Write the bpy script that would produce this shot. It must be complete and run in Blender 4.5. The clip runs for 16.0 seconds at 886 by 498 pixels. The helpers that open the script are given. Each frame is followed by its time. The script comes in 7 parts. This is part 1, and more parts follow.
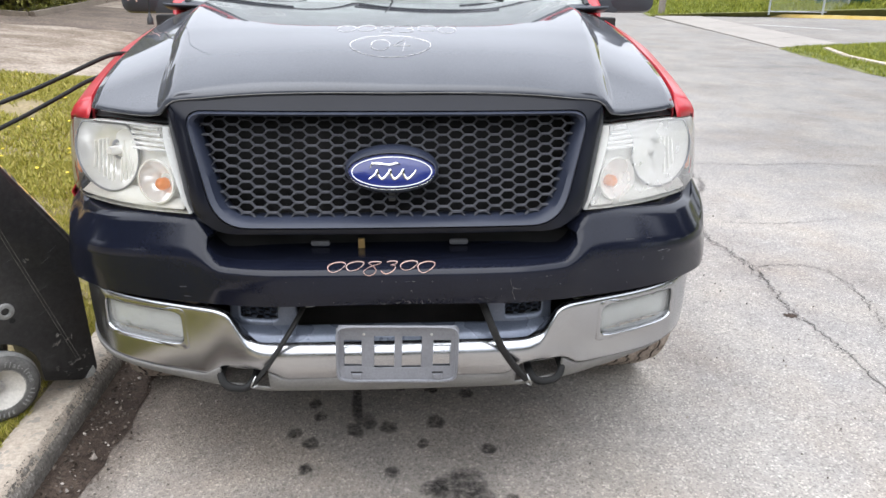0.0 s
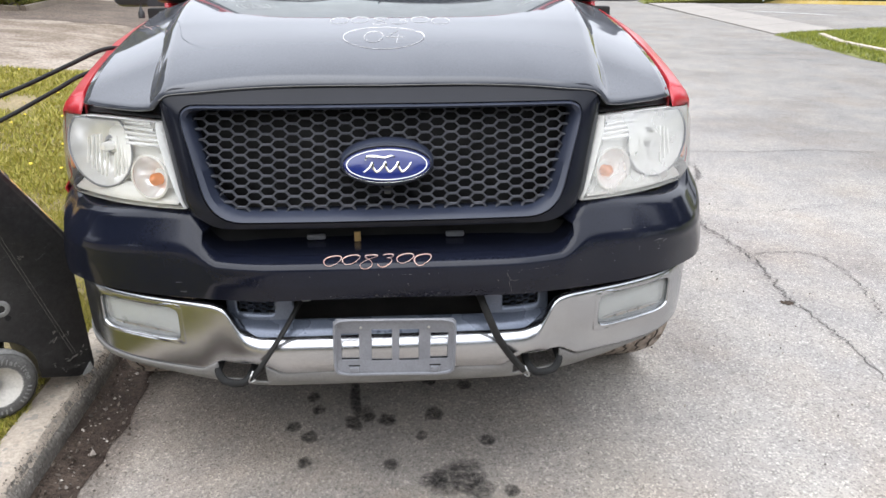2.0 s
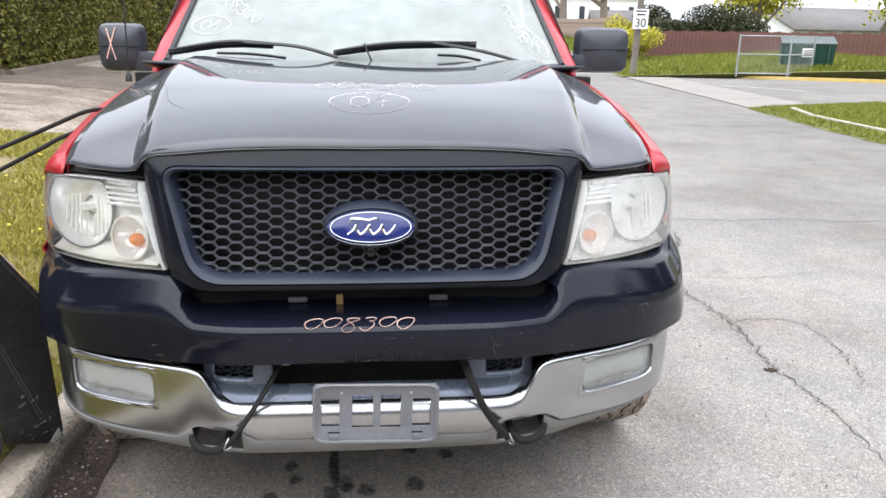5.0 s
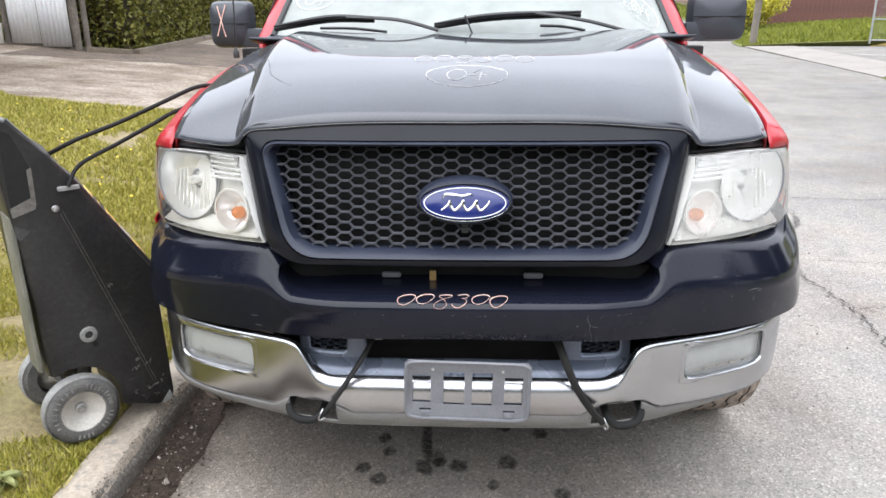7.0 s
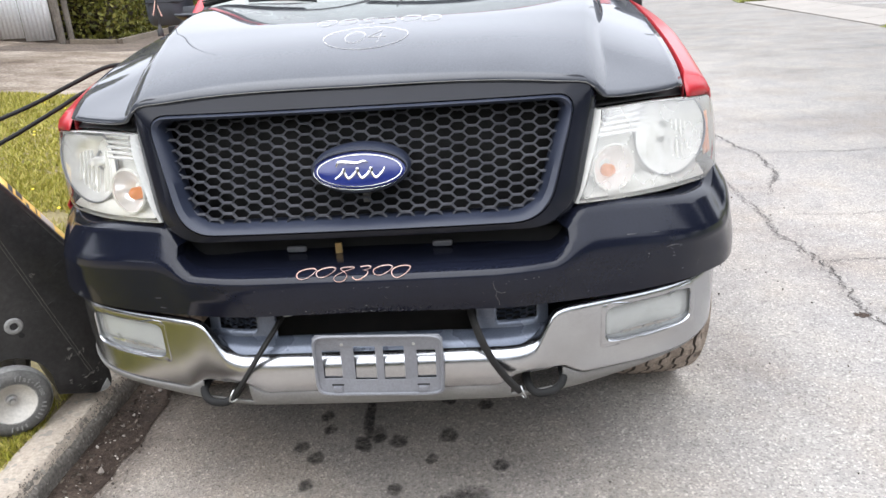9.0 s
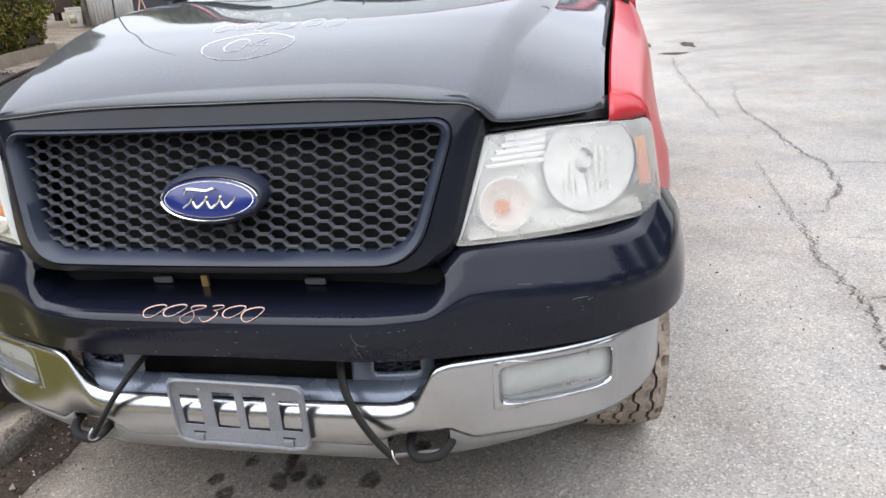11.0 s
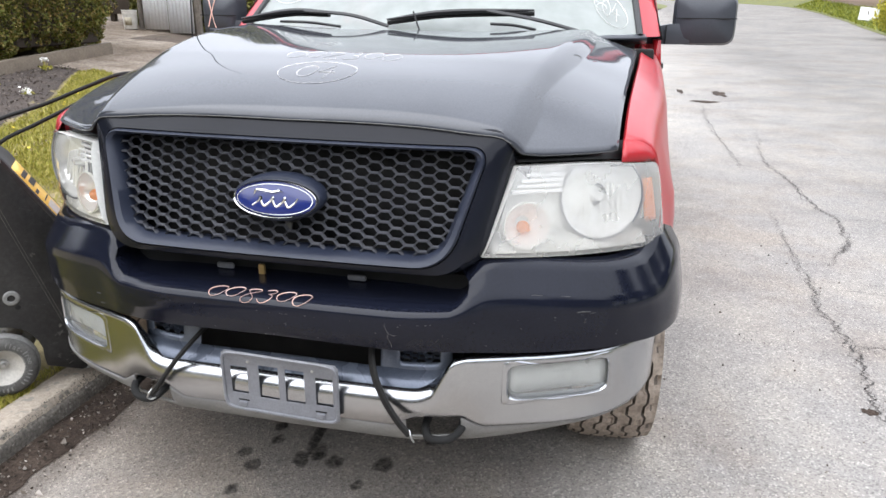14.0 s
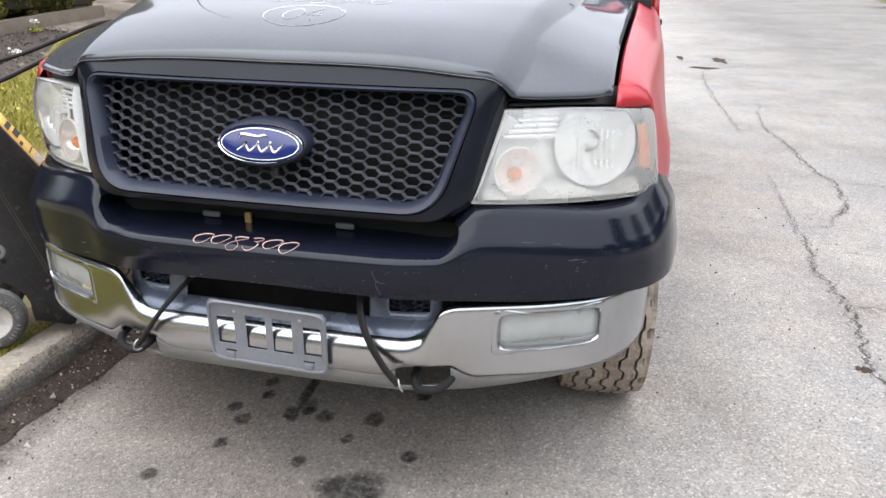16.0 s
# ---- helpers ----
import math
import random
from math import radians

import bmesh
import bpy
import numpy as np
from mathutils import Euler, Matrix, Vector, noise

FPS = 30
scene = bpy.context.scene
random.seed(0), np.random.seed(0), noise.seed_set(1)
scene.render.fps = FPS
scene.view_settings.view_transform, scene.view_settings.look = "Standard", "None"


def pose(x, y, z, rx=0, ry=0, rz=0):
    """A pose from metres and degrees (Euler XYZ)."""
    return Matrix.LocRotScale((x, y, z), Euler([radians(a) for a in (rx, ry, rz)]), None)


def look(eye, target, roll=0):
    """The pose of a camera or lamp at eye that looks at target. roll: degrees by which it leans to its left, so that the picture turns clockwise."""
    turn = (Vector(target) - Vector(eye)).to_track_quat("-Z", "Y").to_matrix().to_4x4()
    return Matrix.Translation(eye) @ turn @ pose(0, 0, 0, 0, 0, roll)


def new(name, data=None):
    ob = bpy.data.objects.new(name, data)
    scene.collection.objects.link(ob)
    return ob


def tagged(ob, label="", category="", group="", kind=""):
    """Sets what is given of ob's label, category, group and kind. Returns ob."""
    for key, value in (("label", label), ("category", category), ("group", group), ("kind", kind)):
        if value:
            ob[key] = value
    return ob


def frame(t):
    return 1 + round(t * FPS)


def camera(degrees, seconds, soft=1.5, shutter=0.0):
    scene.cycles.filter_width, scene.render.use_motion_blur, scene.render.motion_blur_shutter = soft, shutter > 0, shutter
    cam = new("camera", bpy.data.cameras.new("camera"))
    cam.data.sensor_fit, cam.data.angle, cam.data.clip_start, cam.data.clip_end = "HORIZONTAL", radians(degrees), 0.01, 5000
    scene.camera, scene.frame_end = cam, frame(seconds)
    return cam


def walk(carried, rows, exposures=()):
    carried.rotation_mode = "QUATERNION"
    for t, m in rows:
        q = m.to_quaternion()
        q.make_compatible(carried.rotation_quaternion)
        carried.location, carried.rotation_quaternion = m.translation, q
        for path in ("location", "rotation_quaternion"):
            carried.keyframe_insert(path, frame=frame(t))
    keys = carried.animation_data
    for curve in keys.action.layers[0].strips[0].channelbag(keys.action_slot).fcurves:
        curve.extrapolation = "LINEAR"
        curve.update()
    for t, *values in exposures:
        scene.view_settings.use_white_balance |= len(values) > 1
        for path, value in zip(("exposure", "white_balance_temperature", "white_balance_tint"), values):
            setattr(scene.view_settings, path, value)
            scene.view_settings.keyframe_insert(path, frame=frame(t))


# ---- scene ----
cam = camera(62.0, 16.0)
PATH = [
    (0, (0.014, -1.857, 1.515), (0.139, 0.009, 0.805), 0.6),
    (0.5, (0.013, -1.852, 1.512), (0.158, 0.008, 0.791), 0.7),
    (1, (0.018, -1.851, 1.512), (0.163, 0.01, 0.794), 0.4),
    (1.5, (0.016, -1.856, 1.517), (0.144, 0.006, 0.799), 0.1),
    (2, (0.016, -1.851, 1.518), (0.149, 0.005, 0.784), 0.0),
    (2.5, (0.015, -1.848, 1.516), (0.161, 0.003, 0.773), 0.0),
    (3, (0.012, -1.842, 1.516), (0.16, 0.007, 0.768), -0.1),
    (3.5, (0.016, -1.841, 1.516), (0.174, 0.005, 0.762), -0.3),
    (4, (0.012, -1.844, 1.511), (0.175, 0.016, 0.792), 0.3),
    (4.2, (0.006, -1.842, 1.504), (0.197, 0.031, 0.831), 1.1),
    (6.3, (0.025, -1.832, 1.51), (0.116, 0.094, 0.979), 1.0),
    (6.5, (0.026, -1.822, 1.506), (0.066, 0.096, 0.94), 0.9),
    (7, (0.035, -1.799, 1.499), (-0.057, 0.097, 0.869), -0.5),
    (7.5, (0.039, -1.79, 1.502), (-0.098, 0.097, 0.856), -1.8),
    (8, (0.029, -1.759, 1.488), (-0.139, 0.115, 0.811), -1.9),
    (8.5, (0.068, -1.73, 1.459), (0.058, 0.13, 0.722), -2.1),
    (9, (0.309, -1.725, 1.448), (0.182, 0.148, 0.758), -3.8),
    (9.2, (0.396, -1.723, 1.447), (0.29, 0.162, 0.787), -4.9),
    (11.3, (0.823, -1.375, 1.451), (0.296, 0.411, 0.723), -4.4),
    (11.5, (0.831, -1.383, 1.472), (0.202, 0.364, 0.729), -5.1),
    (12, (0.785, -1.503, 1.492), (0.212, 0.305, 0.858), -1.2),
    (12.5, (0.72, -1.645, 1.489), (0.299, 0.195, 0.829), 2.9),
    (13, (0.779, -1.65, 1.508), (0.336, 0.191, 0.864), 1.6),
    (13.5, (0.84, -1.627, 1.506), (0.446, 0.224, 0.86), 0.7),
    (14, (0.834, -1.651, 1.506), (0.392, 0.191, 0.863), 0.5),
    (14.5, (0.799, -1.684, 1.503), (0.355, 0.159, 0.866), 0.9),
    (15, (0.763, -1.703, 1.492), (0.338, 0.117, 0.78), 1.8),
    (15.5, (0.771, -1.698, 1.467), (0.366, 0.107, 0.707), 1.2),
    (16, (0.852, -1.631, 1.437), (0.422, 0.186, 0.721), 0.7),
]
walk(cam, [(t, look(eye, target, roll)) for t, eye, target, roll in PATH], [(0.0, 1.19), (4.2, 1.17), (6.5, 1.21), (8.0, 1.37), (9.0, 1.32), (11.5, 1.14), (12.0, 1.28), (12.5, 1.28), (13.5, 1.18), (16.0, 1.14)])

# ---- world and light: a bright overcast sky ----
world = bpy.data.worlds.new("overcast_sky")
scene.world = world
world.use_nodes = True
wn, wl = world.node_tree.nodes, world.node_tree.links
sky = wn.new("ShaderNodeTexSky")
sky.sky_type = "NISHITA"
sky.sun_disc = False
sky.sun_elevation, sky.sun_rotation = radians(60), radians(213)
sky.air_density, sky.dust_density, sky.ozone_density = 1.0, 3.0, 1.0
grey = wn.new("ShaderNodeHueSaturation")
grey.inputs["Saturation"].default_value = 0.36
wl.new(sky.outputs[0], grey.inputs["Color"])
cloud = wn.new("ShaderNodeMix")
cloud.data_type = "RGBA"
cloud.inputs[0].default_value = 0.975
wl.new(grey.outputs[0], cloud.inputs[6])
# an overcast sky is about three times as bright overhead as at the horizon
height, share, dome = wn.new("ShaderNodeSeparateXYZ"), wn.new("ShaderNodeMapRange"), wn.new("ShaderNodeMix")
wl.new(wn.new("ShaderNodeTexCoord").outputs["Generated"], height.inputs[0])
wl.new(height.outputs["Z"], share.inputs["Value"])
dome.data_type = "RGBA"
dome.inputs[6].default_value, dome.inputs[7].default_value = (2.05, 2.15, 2.38, 1), (5.25, 5.50, 6.05, 1)
wl.new(share.outputs["Result"], dome.inputs[0])
wl.new(dome.outputs[2], cloud.inputs[7])
wl.new(cloud.outputs[2], wn["Background"].inputs["Color"])
wn["Background"].inputs["Strength"].default_value = 0.282
sun_data = bpy.data.lights.new("sun", "SUN")
sun_data.energy, sun_data.angle, sun_data.color = 0.95, radians(80), (1.0, 0.985, 0.97)
sun = new("sun", sun_data)
sun.matrix_world = look((-13, -20, 42), (0, 0, 0))

# ---- materials ----
def shader(name):
    m = bpy.data.materials.new(name)
    m.use_nodes = True
    nt = m.node_tree
    return m, nt.nodes, nt.links, nt.nodes["Principled BSDF"]


def noise_node(n, l, vec, scale, detail=4.0, rough=0.55):
    t = n.new("ShaderNodeTexNoise")
    t.inputs["Scale"].default_value, t.inputs["Detail"].default_value, t.inputs["Roughness"].default_value = scale, detail, rough
    l.new(vec, t.inputs["Vector"])
    return t


def ramp_node(n, l, fac, stops):
    r = n.new("ShaderNodeValToRGB")
    r.color_ramp.elements[0].position, r.color_ramp.elements[-1].position = stops[0][0], stops[-1][0]
    for p, c in stops[1:-1]:
        r.color_ramp.elements.new(p)
    for e, (p, c) in zip(sorted(r.color_ramp.elements, key=lambda e: e.position), stops):
        e.color = (*c, 1) if len(c) == 3 else c
    l.new(fac, r.inputs[0])
    return r


def mix_node(n, l, fac, a, b, how="MIX"):
    m = n.new("ShaderNodeMix")
    m.data_type, m.blend_type = "RGBA", how
    for sock, v in ((m.inputs[0], fac), (m.inputs[6], a), (m.inputs[7], b)):
        if isinstance(v, (int, float)):
            sock.default_value = v
        elif isinstance(v, tuple):
            sock.default_value = (*v, 1)
        else:
            l.new(v, sock)
    return m.outputs[2]


def surface(name, a, b, rough=0.5, metal=0.0, coarse=3.0, fine=60.0, bump=0.15, depth=0.004, spread=0.12, spec=0.5, coat=0.0, specks=None, dust=0.0):
    """A two-scale procedural surface: colours a and b blended by coarse stains, grain and relief from a fine noise."""
    m, n, l, p = shader(name)
    at = n.new("ShaderNodeTexCoord").outputs["Object"]
    big, small = noise_node(n, l, at, coarse, 5.0), noise_node(n, l, at, fine, 3.0, 0.65)
    blend = ramp_node(n, l, big.outputs[0], [(0.32, (0, 0, 0)), (0.68, (1, 1, 1))])
    col = mix_node(n, l, blend.outputs[0], a, b)
    grain = ramp_node(n, l, small.outputs[0], [(0.25, (1 - spread,) * 3), (0.75, (1 + spread,) * 3)])
    col = mix_node(n, l, 1.0, col, grain.outputs[0], "MULTIPLY")
    if specks:
        size, low, tint = specks
        vor = n.new("ShaderNodeTexVoronoi")
        vor.inputs["Scale"].default_value = size
        l.new(at, vor.inputs["Vector"])
        dots = ramp_node(n, l, vor.outputs["Color"], [(low, (0, 0, 0)), (low + 0.12, (1, 1, 1))])
        col = mix_node(n, l, dots.outputs[0], col, tint)
    l.new(col, p.inputs["Base Color"])
    rr = ramp_node(n, l, big.outputs[0], [(0.3, (rough * 0.82,) * 3), (0.7, (min(1, rough * 1.18),) * 3)])
    l.new(rr.outputs[0], p.inputs["Roughness"])
    p.inputs["Metallic"].default_value, p.inputs["Specular IOR Level"].default_value = metal, spec
    p.inputs["Coat Weight"].default_value, p.inputs["Coat Roughness"].default_value = coat, 0.06
    p.inputs["Sheen Weight"].default_value, p.inputs["Sheen Roughness"].default_value = dust, 0.3
    if bump:
        bp = n.new("ShaderNodeBump")
        bp.inputs["Strength"].default_value, bp.inputs["Distance"].default_value = bump, depth
        l.new(small.outputs[0], bp.inputs["Height"])
        l.new(bp.outputs[0], p.inputs["Normal"])
    return m


def asphalt():
    """Old asphalt: broad pale and dark patches, worn lanes and a mix of pale and dark chips."""
    m, n, l, p = shader("weathered asphalt")
    at = n.new("ShaderNodeTexCoord").outputs["Object"]
    broad, mid, fine = noise_node(n, l, at, 0.33, 3.0), noise_node(n, l, at, 2.2, 5.0, 0.6), noise_node(n, l, at, 240.0, 3.0, 0.7)
    a = ramp_node(n, l, broad.outputs[0], [(0.34, (0.272, 0.257, 0.243)), (0.64, (0.334, 0.313, 0.290))])
    b = ramp_node(n, l, mid.outputs[0], [(0.30, (0.855, 0.865, 0.885)), (0.47, (0.97, 0.97, 0.97)), (0.66, (1.10, 1.08, 1.04))])
    col = mix_node(n, l, 1.0, a.outputs[0], b.outputs[0], "MULTIPLY")
    # the parking strip along the kerb is browner and a little darker than the driven lane, the far side darkest
    xyz, drift, wob = n.new("ShaderNodeSeparateXYZ"), noise_node(n, l, at, 1.1, 4.0, 0.6), n.new("ShaderNodeMath")
    l.new(at, xyz.inputs[0])
    wob.operation, wob.inputs[1].default_value = "MULTIPLY_ADD", 1.3
    l.new(drift.outputs[0], wob.inputs[0])
    l.new(xyz.outputs["X"], wob.inputs[2])
    scale = n.new("ShaderNodeMath")
    scale.operation, scale.inputs[1].default_value = "MULTIPLY", 0.125
    l.new(wob.outputs[0], scale.inputs[0])
    strip = ramp_node(n, l, scale.outputs[0], [(0.12, (0.98, 0.945, 0.905)), (0.27, (1.04, 1.05, 1.05)), (0.42, (0.90, 0.91, 0.915)), (0.62, (0.70, 0.71, 0.715))])
    col = mix_node(n, l, 1.0, col, strip.outputs[0], "MULTIPLY")
    # brown dirt ground into patches of the surface
    soil, fleck = noise_node(n, l, at, 0.9, 6.0, 0.68), noise_node(n, l, at, 14.0, 5.0, 0.7)
    dirt = ramp_node(n, l, soil.outputs[0], [(0.47, (1.0, 1.0, 1.0)), (0.62, (0.91, 0.875, 0.85))])
    col = mix_node(n, l, 1.0, col, dirt.outputs[0], "MULTIPLY")
    flecks = ramp_node(n, l, fleck.outputs[0], [(0.30, (0.91, 0.91, 0.91)), (0.50, (1.0, 1.0, 1.0)), (0.72, (1.055, 1.05, 1.045))])
    col = mix_node(n, l, 1.0, col, flecks.outputs[0], "MULTIPLY")
    chips = n.new("ShaderNodeTexVoronoi")
    chips.inputs["Scale"].default_value = 145.0
    l.new(at, chips.inputs["Vector"])
    tone = ramp_node(n, l, chips.outputs["Color"], [(0.10, (0.40, 0.40, 0.41)), (0.38, (0.90, 0.90, 0.90)), (0.72, (1.04, 1.03, 1.02)), (0.93, (1.85, 1.82, 1.78))])
    col = mix_node(n, l, 0.62, col, tone.outputs[0], "MULTIPLY")
    g = ramp_node(n, l, fine.outputs[0], [(0.3, (0.80, 0.80, 0.80)), (0.7, (1.15, 1.15, 1.15))])
    col = mix_node(n, l, 1.0, col, g.outputs[0], "MULTIPLY")
    l.new(col, p.inputs["Base Color"])
    p.inputs["Roughness"].default_value, p.inputs["Specular IOR Level"].default_value = 0.95, 0.12
    bp = n.new("ShaderNodeBump")
    bp.inputs["Strength"].default_value, bp.inputs["Distance"].default_value = 0.6, 0.004
    l.new(chips.outputs["Distance"], bp.inputs["Height"])
    l.new(bp.outputs[0], p.inputs["Normal"])
    return m


def clear_lens(name, haze, tint=(0.95, 0.97, 0.96), rough=0.05, film=(0.88, 0.89, 0.87)):
    """Clear plastic or glass: mostly transparent, with Fresnel gloss and a share of milky haze."""
    m, n, l, p = shader(name)
    out = n["Material Output"]
    clear, gloss, milk = n.new("ShaderNodeBsdfTransparent"), n.new("ShaderNodeBsdfGlossy"), n.new("ShaderNodeBsdfDiffuse")
    clear.inputs[0].default_value, milk.inputs[0].default_value = (*tint, 1), (*film, 1)
    gloss.inputs["Roughness"].default_value = rough
    at = n.new("ShaderNodeTexCoord").outputs["Object"]
    cloud = noise_node(n, l, at, 9.0, 4.0)
    amount = ramp_node(n, l, cloud.outputs[0], [(0.3, (haze * 0.88,) * 3), (0.7, (haze * 1.1,) * 3)])
    a, b, fr = n.new("ShaderNodeMixShader"), n.new("ShaderNodeMixShader"), n.new("ShaderNodeFresnel")
    fr.inputs[0].default_value = 1.45
    l.new(amount.outputs[0], a.inputs[0])
    l.new(clear.outputs[0], a.inputs[1])
    l.new(milk.outputs[0], a.inputs[2])
    l.new(fr.outputs[0], b.inputs[0])
    l.new(a.outputs[0], b.inputs[1])
    l.new(gloss.outputs[0], b.inputs[2])
    l.new(b.outputs[0], out.inputs["Surface"])
    return m


def faded(name, colour, rough):
    """A stain that thins out to nothing where its 'fade' attribute falls to zero."""
    m, n, l, p = shader(name)
    at = n.new("ShaderNodeTexCoord").outputs["Object"]
    att = n.new("ShaderNodeAttribute")
    att.attribute_name = "fade"
    grain = noise_node(n, l, at, 45.0, 4.0, 0.7)
    mult = n.new("ShaderNodeMath")
    mult.operation = "MULTIPLY"
    g = ramp_node(n, l, grain.outputs[0], [(0.3, (0.35,) * 3), (0.65, (1.0,) * 3)])
    l.new(att.outputs["Fac"], mult.inputs[0])
    l.new(g.outputs[0], mult.inputs[1])
    l.new(mult.outputs[0], p.inputs["Alpha"])
    p.inputs["Base Color"].default_value, p.inputs["Roughness"].default_value = (*colour, 1), rough
    return m


def leafy(name, a, b, c):
    """Leaves: a colour of its own for every leaf."""
    m, n, l, p = shader(name)
    isl = n.new("ShaderNodeNewGeometry").outputs["Random Per Island"]
    r = ramp_node(n, l, isl, [(0.0, a), (0.55, b), (1.0, c)])
    l.new(r.outputs[0], p.inputs["Base Color"])
    p.inputs["Roughness"].default_value, p.inputs["Specular IOR Level"].default_value = 0.6, 0.3
    p.inputs["Subsurface Weight"].default_value = 0.0
    return m


def gravel():
    """A drive of pale gravel and brown trodden earth, in long streaks along the wheel tracks."""
    m, n, l, p = shader("gravel drive")
    at = n.new("ShaderNodeTexCoord").outputs["Object"]
    long = n.new("ShaderNodeVectorMath")
    long.operation, long.inputs[1].default_value = "MULTIPLY", (0.62, 1.0, 1.0)
    l.new(at, long.inputs[0])
    ruts, blots, stones = noise_node(n, l, long.outputs[0], 0.9, 5.0, 0.62), noise_node(n, l, at, 2.6, 6.0, 0.7), noise_node(n, l, at, 26.0, 4.0, 0.75)
    col = ramp_node(n, l, ruts.outputs[0], [(0.36, (0.165, 0.130, 0.100)), (0.48, (0.232, 0.191, 0.154)), (0.60, (0.330, 0.283, 0.236))]).outputs[0]
    blot = ramp_node(n, l, blots.outputs[0], [(0.30, (0.66, 0.62, 0.58)), (0.52, (1.0, 1.0, 1.0)), (0.72, (1.16, 1.15, 1.13))])
    col = mix_node(n, l, 1.0, col, blot.outputs[0], "MULTIPLY")
    grain = ramp_node(n, l, stones.outputs[0], [(0.28, (0.48, 0.47, 0.46)), (0.5, (1.0, 1.0, 1.0)), (0.74, (1.5, 1.48, 1.45))])
    col = mix_node(n, l, 1.0, col, grain.outputs[0], "MULTIPLY")
    l.new(col, p.inputs["Base Color"])
    p.inputs["Roughness"].default_value, p.inputs["Specular IOR Level"].default_value = 0.95, 0.1
    bp = n.new("ShaderNodeBump")
    bp.inputs["Strength"].default_value, bp.inputs["Distance"].default_value = 0.8, 0.03
    l.new(stones.outputs[0], bp.inputs["Height"])
    l.new(bp.outputs[0], p.inputs["Normal"])
    return m


ASPHALT = asphalt()
GRAVEL = gravel()
CONCRETE = surface("kerb concrete", (0.305, 0.255, 0.205), (0.43, 0.375, 0.31), 0.9, coarse=4, fine=90, bump=0.5, depth=0.006, spread=0.3, specks=(60, 0.75, (0.25, 0.23, 0.2)))
PAVING = surface("pavement concrete", (0.190, 0.172, 0.153), (0.262, 0.240, 0.214), 0.9, coarse=0.9, fine=25, bump=0.2, spread=0.2)
SOIL = surface("lawn soil", (0.135, 0.112, 0.040), (0.235, 0.185, 0.105), 0.95, coarse=1.6, fine=40, bump=0.6, depth=0.02, spread=0.35)

MULCH = surface("mulch", (0.033, 0.0235, 0.019), (0.068, 0.052, 0.043), 0.95, coarse=3, fine=35, bump=0.8, depth=0.03, spread=0.5)
FIELD = surface("far grass", (0.080, 0.088, 0.017), (0.128, 0.130, 0.028), 0.95, coarse=0.5, fine=9, bump=0.4, depth=0.05, spread=0.35)
DIRT = surface("gutter dirt", (0.028, 0.020, 0.016), (0.078, 0.059, 0.047), 0.9, coarse=6, fine=80, bump=0.9, depth=0.012, spread=0.6, spec=0.12)
BLACK_PAINT = surface("black gloss paint", (0.0065, 0.0074, 0.0115), (0.011, 0.0122, 0.018), 0.16, coarse=2.5, fine=300, bump=0.02, depth=0.0005, spread=0.1, spec=0.20)
HOOD_PAINT = surface("dusty black gloss paint", (0.037, 0.040, 0.049), (0.050, 0.054, 0.065), 0.045, coarse=2.5, fine=220, bump=0.010, depth=0.0003, spread=0.15, spec=0.60, dust=0.10)
BLACK_COVER = surface("scuffed black bumper paint", (0.0048, 0.0060, 0.0120), (0.0085, 0.0100, 0.0180), 0.13, coarse=3, fine=160, bump=0.03, depth=0.001, spread=0.2, spec=0.28)
RED_PAINT = surface("red paint", (0.345, 0.012, 0.019), (0.395, 0.017, 0.026), 0.32, coarse=2, fine=300, bump=0.01, depth=0.0005, spread=0.06, coat=0.12)
RING_PAINT = surface("satin blue-black plastic", (0.0150, 0.0190, 0.0330), (0.0225, 0.0275, 0.0450), 0.42, coarse=5, fine=220, bump=0.05, depth=0.0008, spread=0.12, spec=0.36)
MESH_PLASTIC = surface("grey grille plastic", (0.062, 0.064, 0.074), (0.092, 0.094, 0.105), 0.38, coarse=14, fine=200, bump=0.08, depth=0.001, spread=0.2)
BLACK_PLASTIC = surface("black plastic", (0.010, 0.010, 0.011), (0.017, 0.017, 0.018), 0.5, coarse=6, fine=240, bump=0.15, depth=0.001, spread=0.25)
# near-black, for dark parts and for the deep shade behind openings
DEEP_BLACK = surface("near-black plastic", (0.003, 0.003, 0.003), (0.006, 0.006, 0.006), 0.8, coarse=9, fine=80, bump=0.1)
CHROME = surface("worn chrome", (0.41, 0.418, 0.435), (0.51, 0.518, 0.535), 0.235, metal=1.0, coarse=3, fine=260, bump=0.05, depth=0.0006, spread=0.12)
BRIGHT = surface("bright chrome", (0.82, 0.82, 0.81), (0.88, 0.88, 0.87), 0.10, metal=1.0, coarse=6, fine=200, bump=0.02, depth=0.0005, spread=0.03)
# the blue tint stands in for sky mirrored in the bumper's chrome top
PAD_GREY = surface("sky-tinted bumper grey", (0.090, 0.106, 0.145), (0.13, 0.15, 0.19), 0.27, metal=0.35, coarse=6, fine=200, bump=0.05, depth=0.001, spread=0.14)
VALANCE = surface("grey valance plastic", (0.15, 0.147, 0.142), (0.20, 0.196, 0.188), 0.5, coarse=5, fine=150, bump=0.08, depth=0.001, spread=0.15)
PLATE_GREY = surface("grey plate plastic", (0.145, 0.149, 0.165), (0.195, 0.20, 0.218), 0.40, coarse=9, fine=180, bump=0.06, depth=0.001, spread=0.16)
BLUE = surface("blue enamel", (0.010, 0.018, 0.11), (0.014, 0.024, 0.14), 0.2, coarse=8, fine=200, bump=0.0, spread=0.08, coat=0.5)
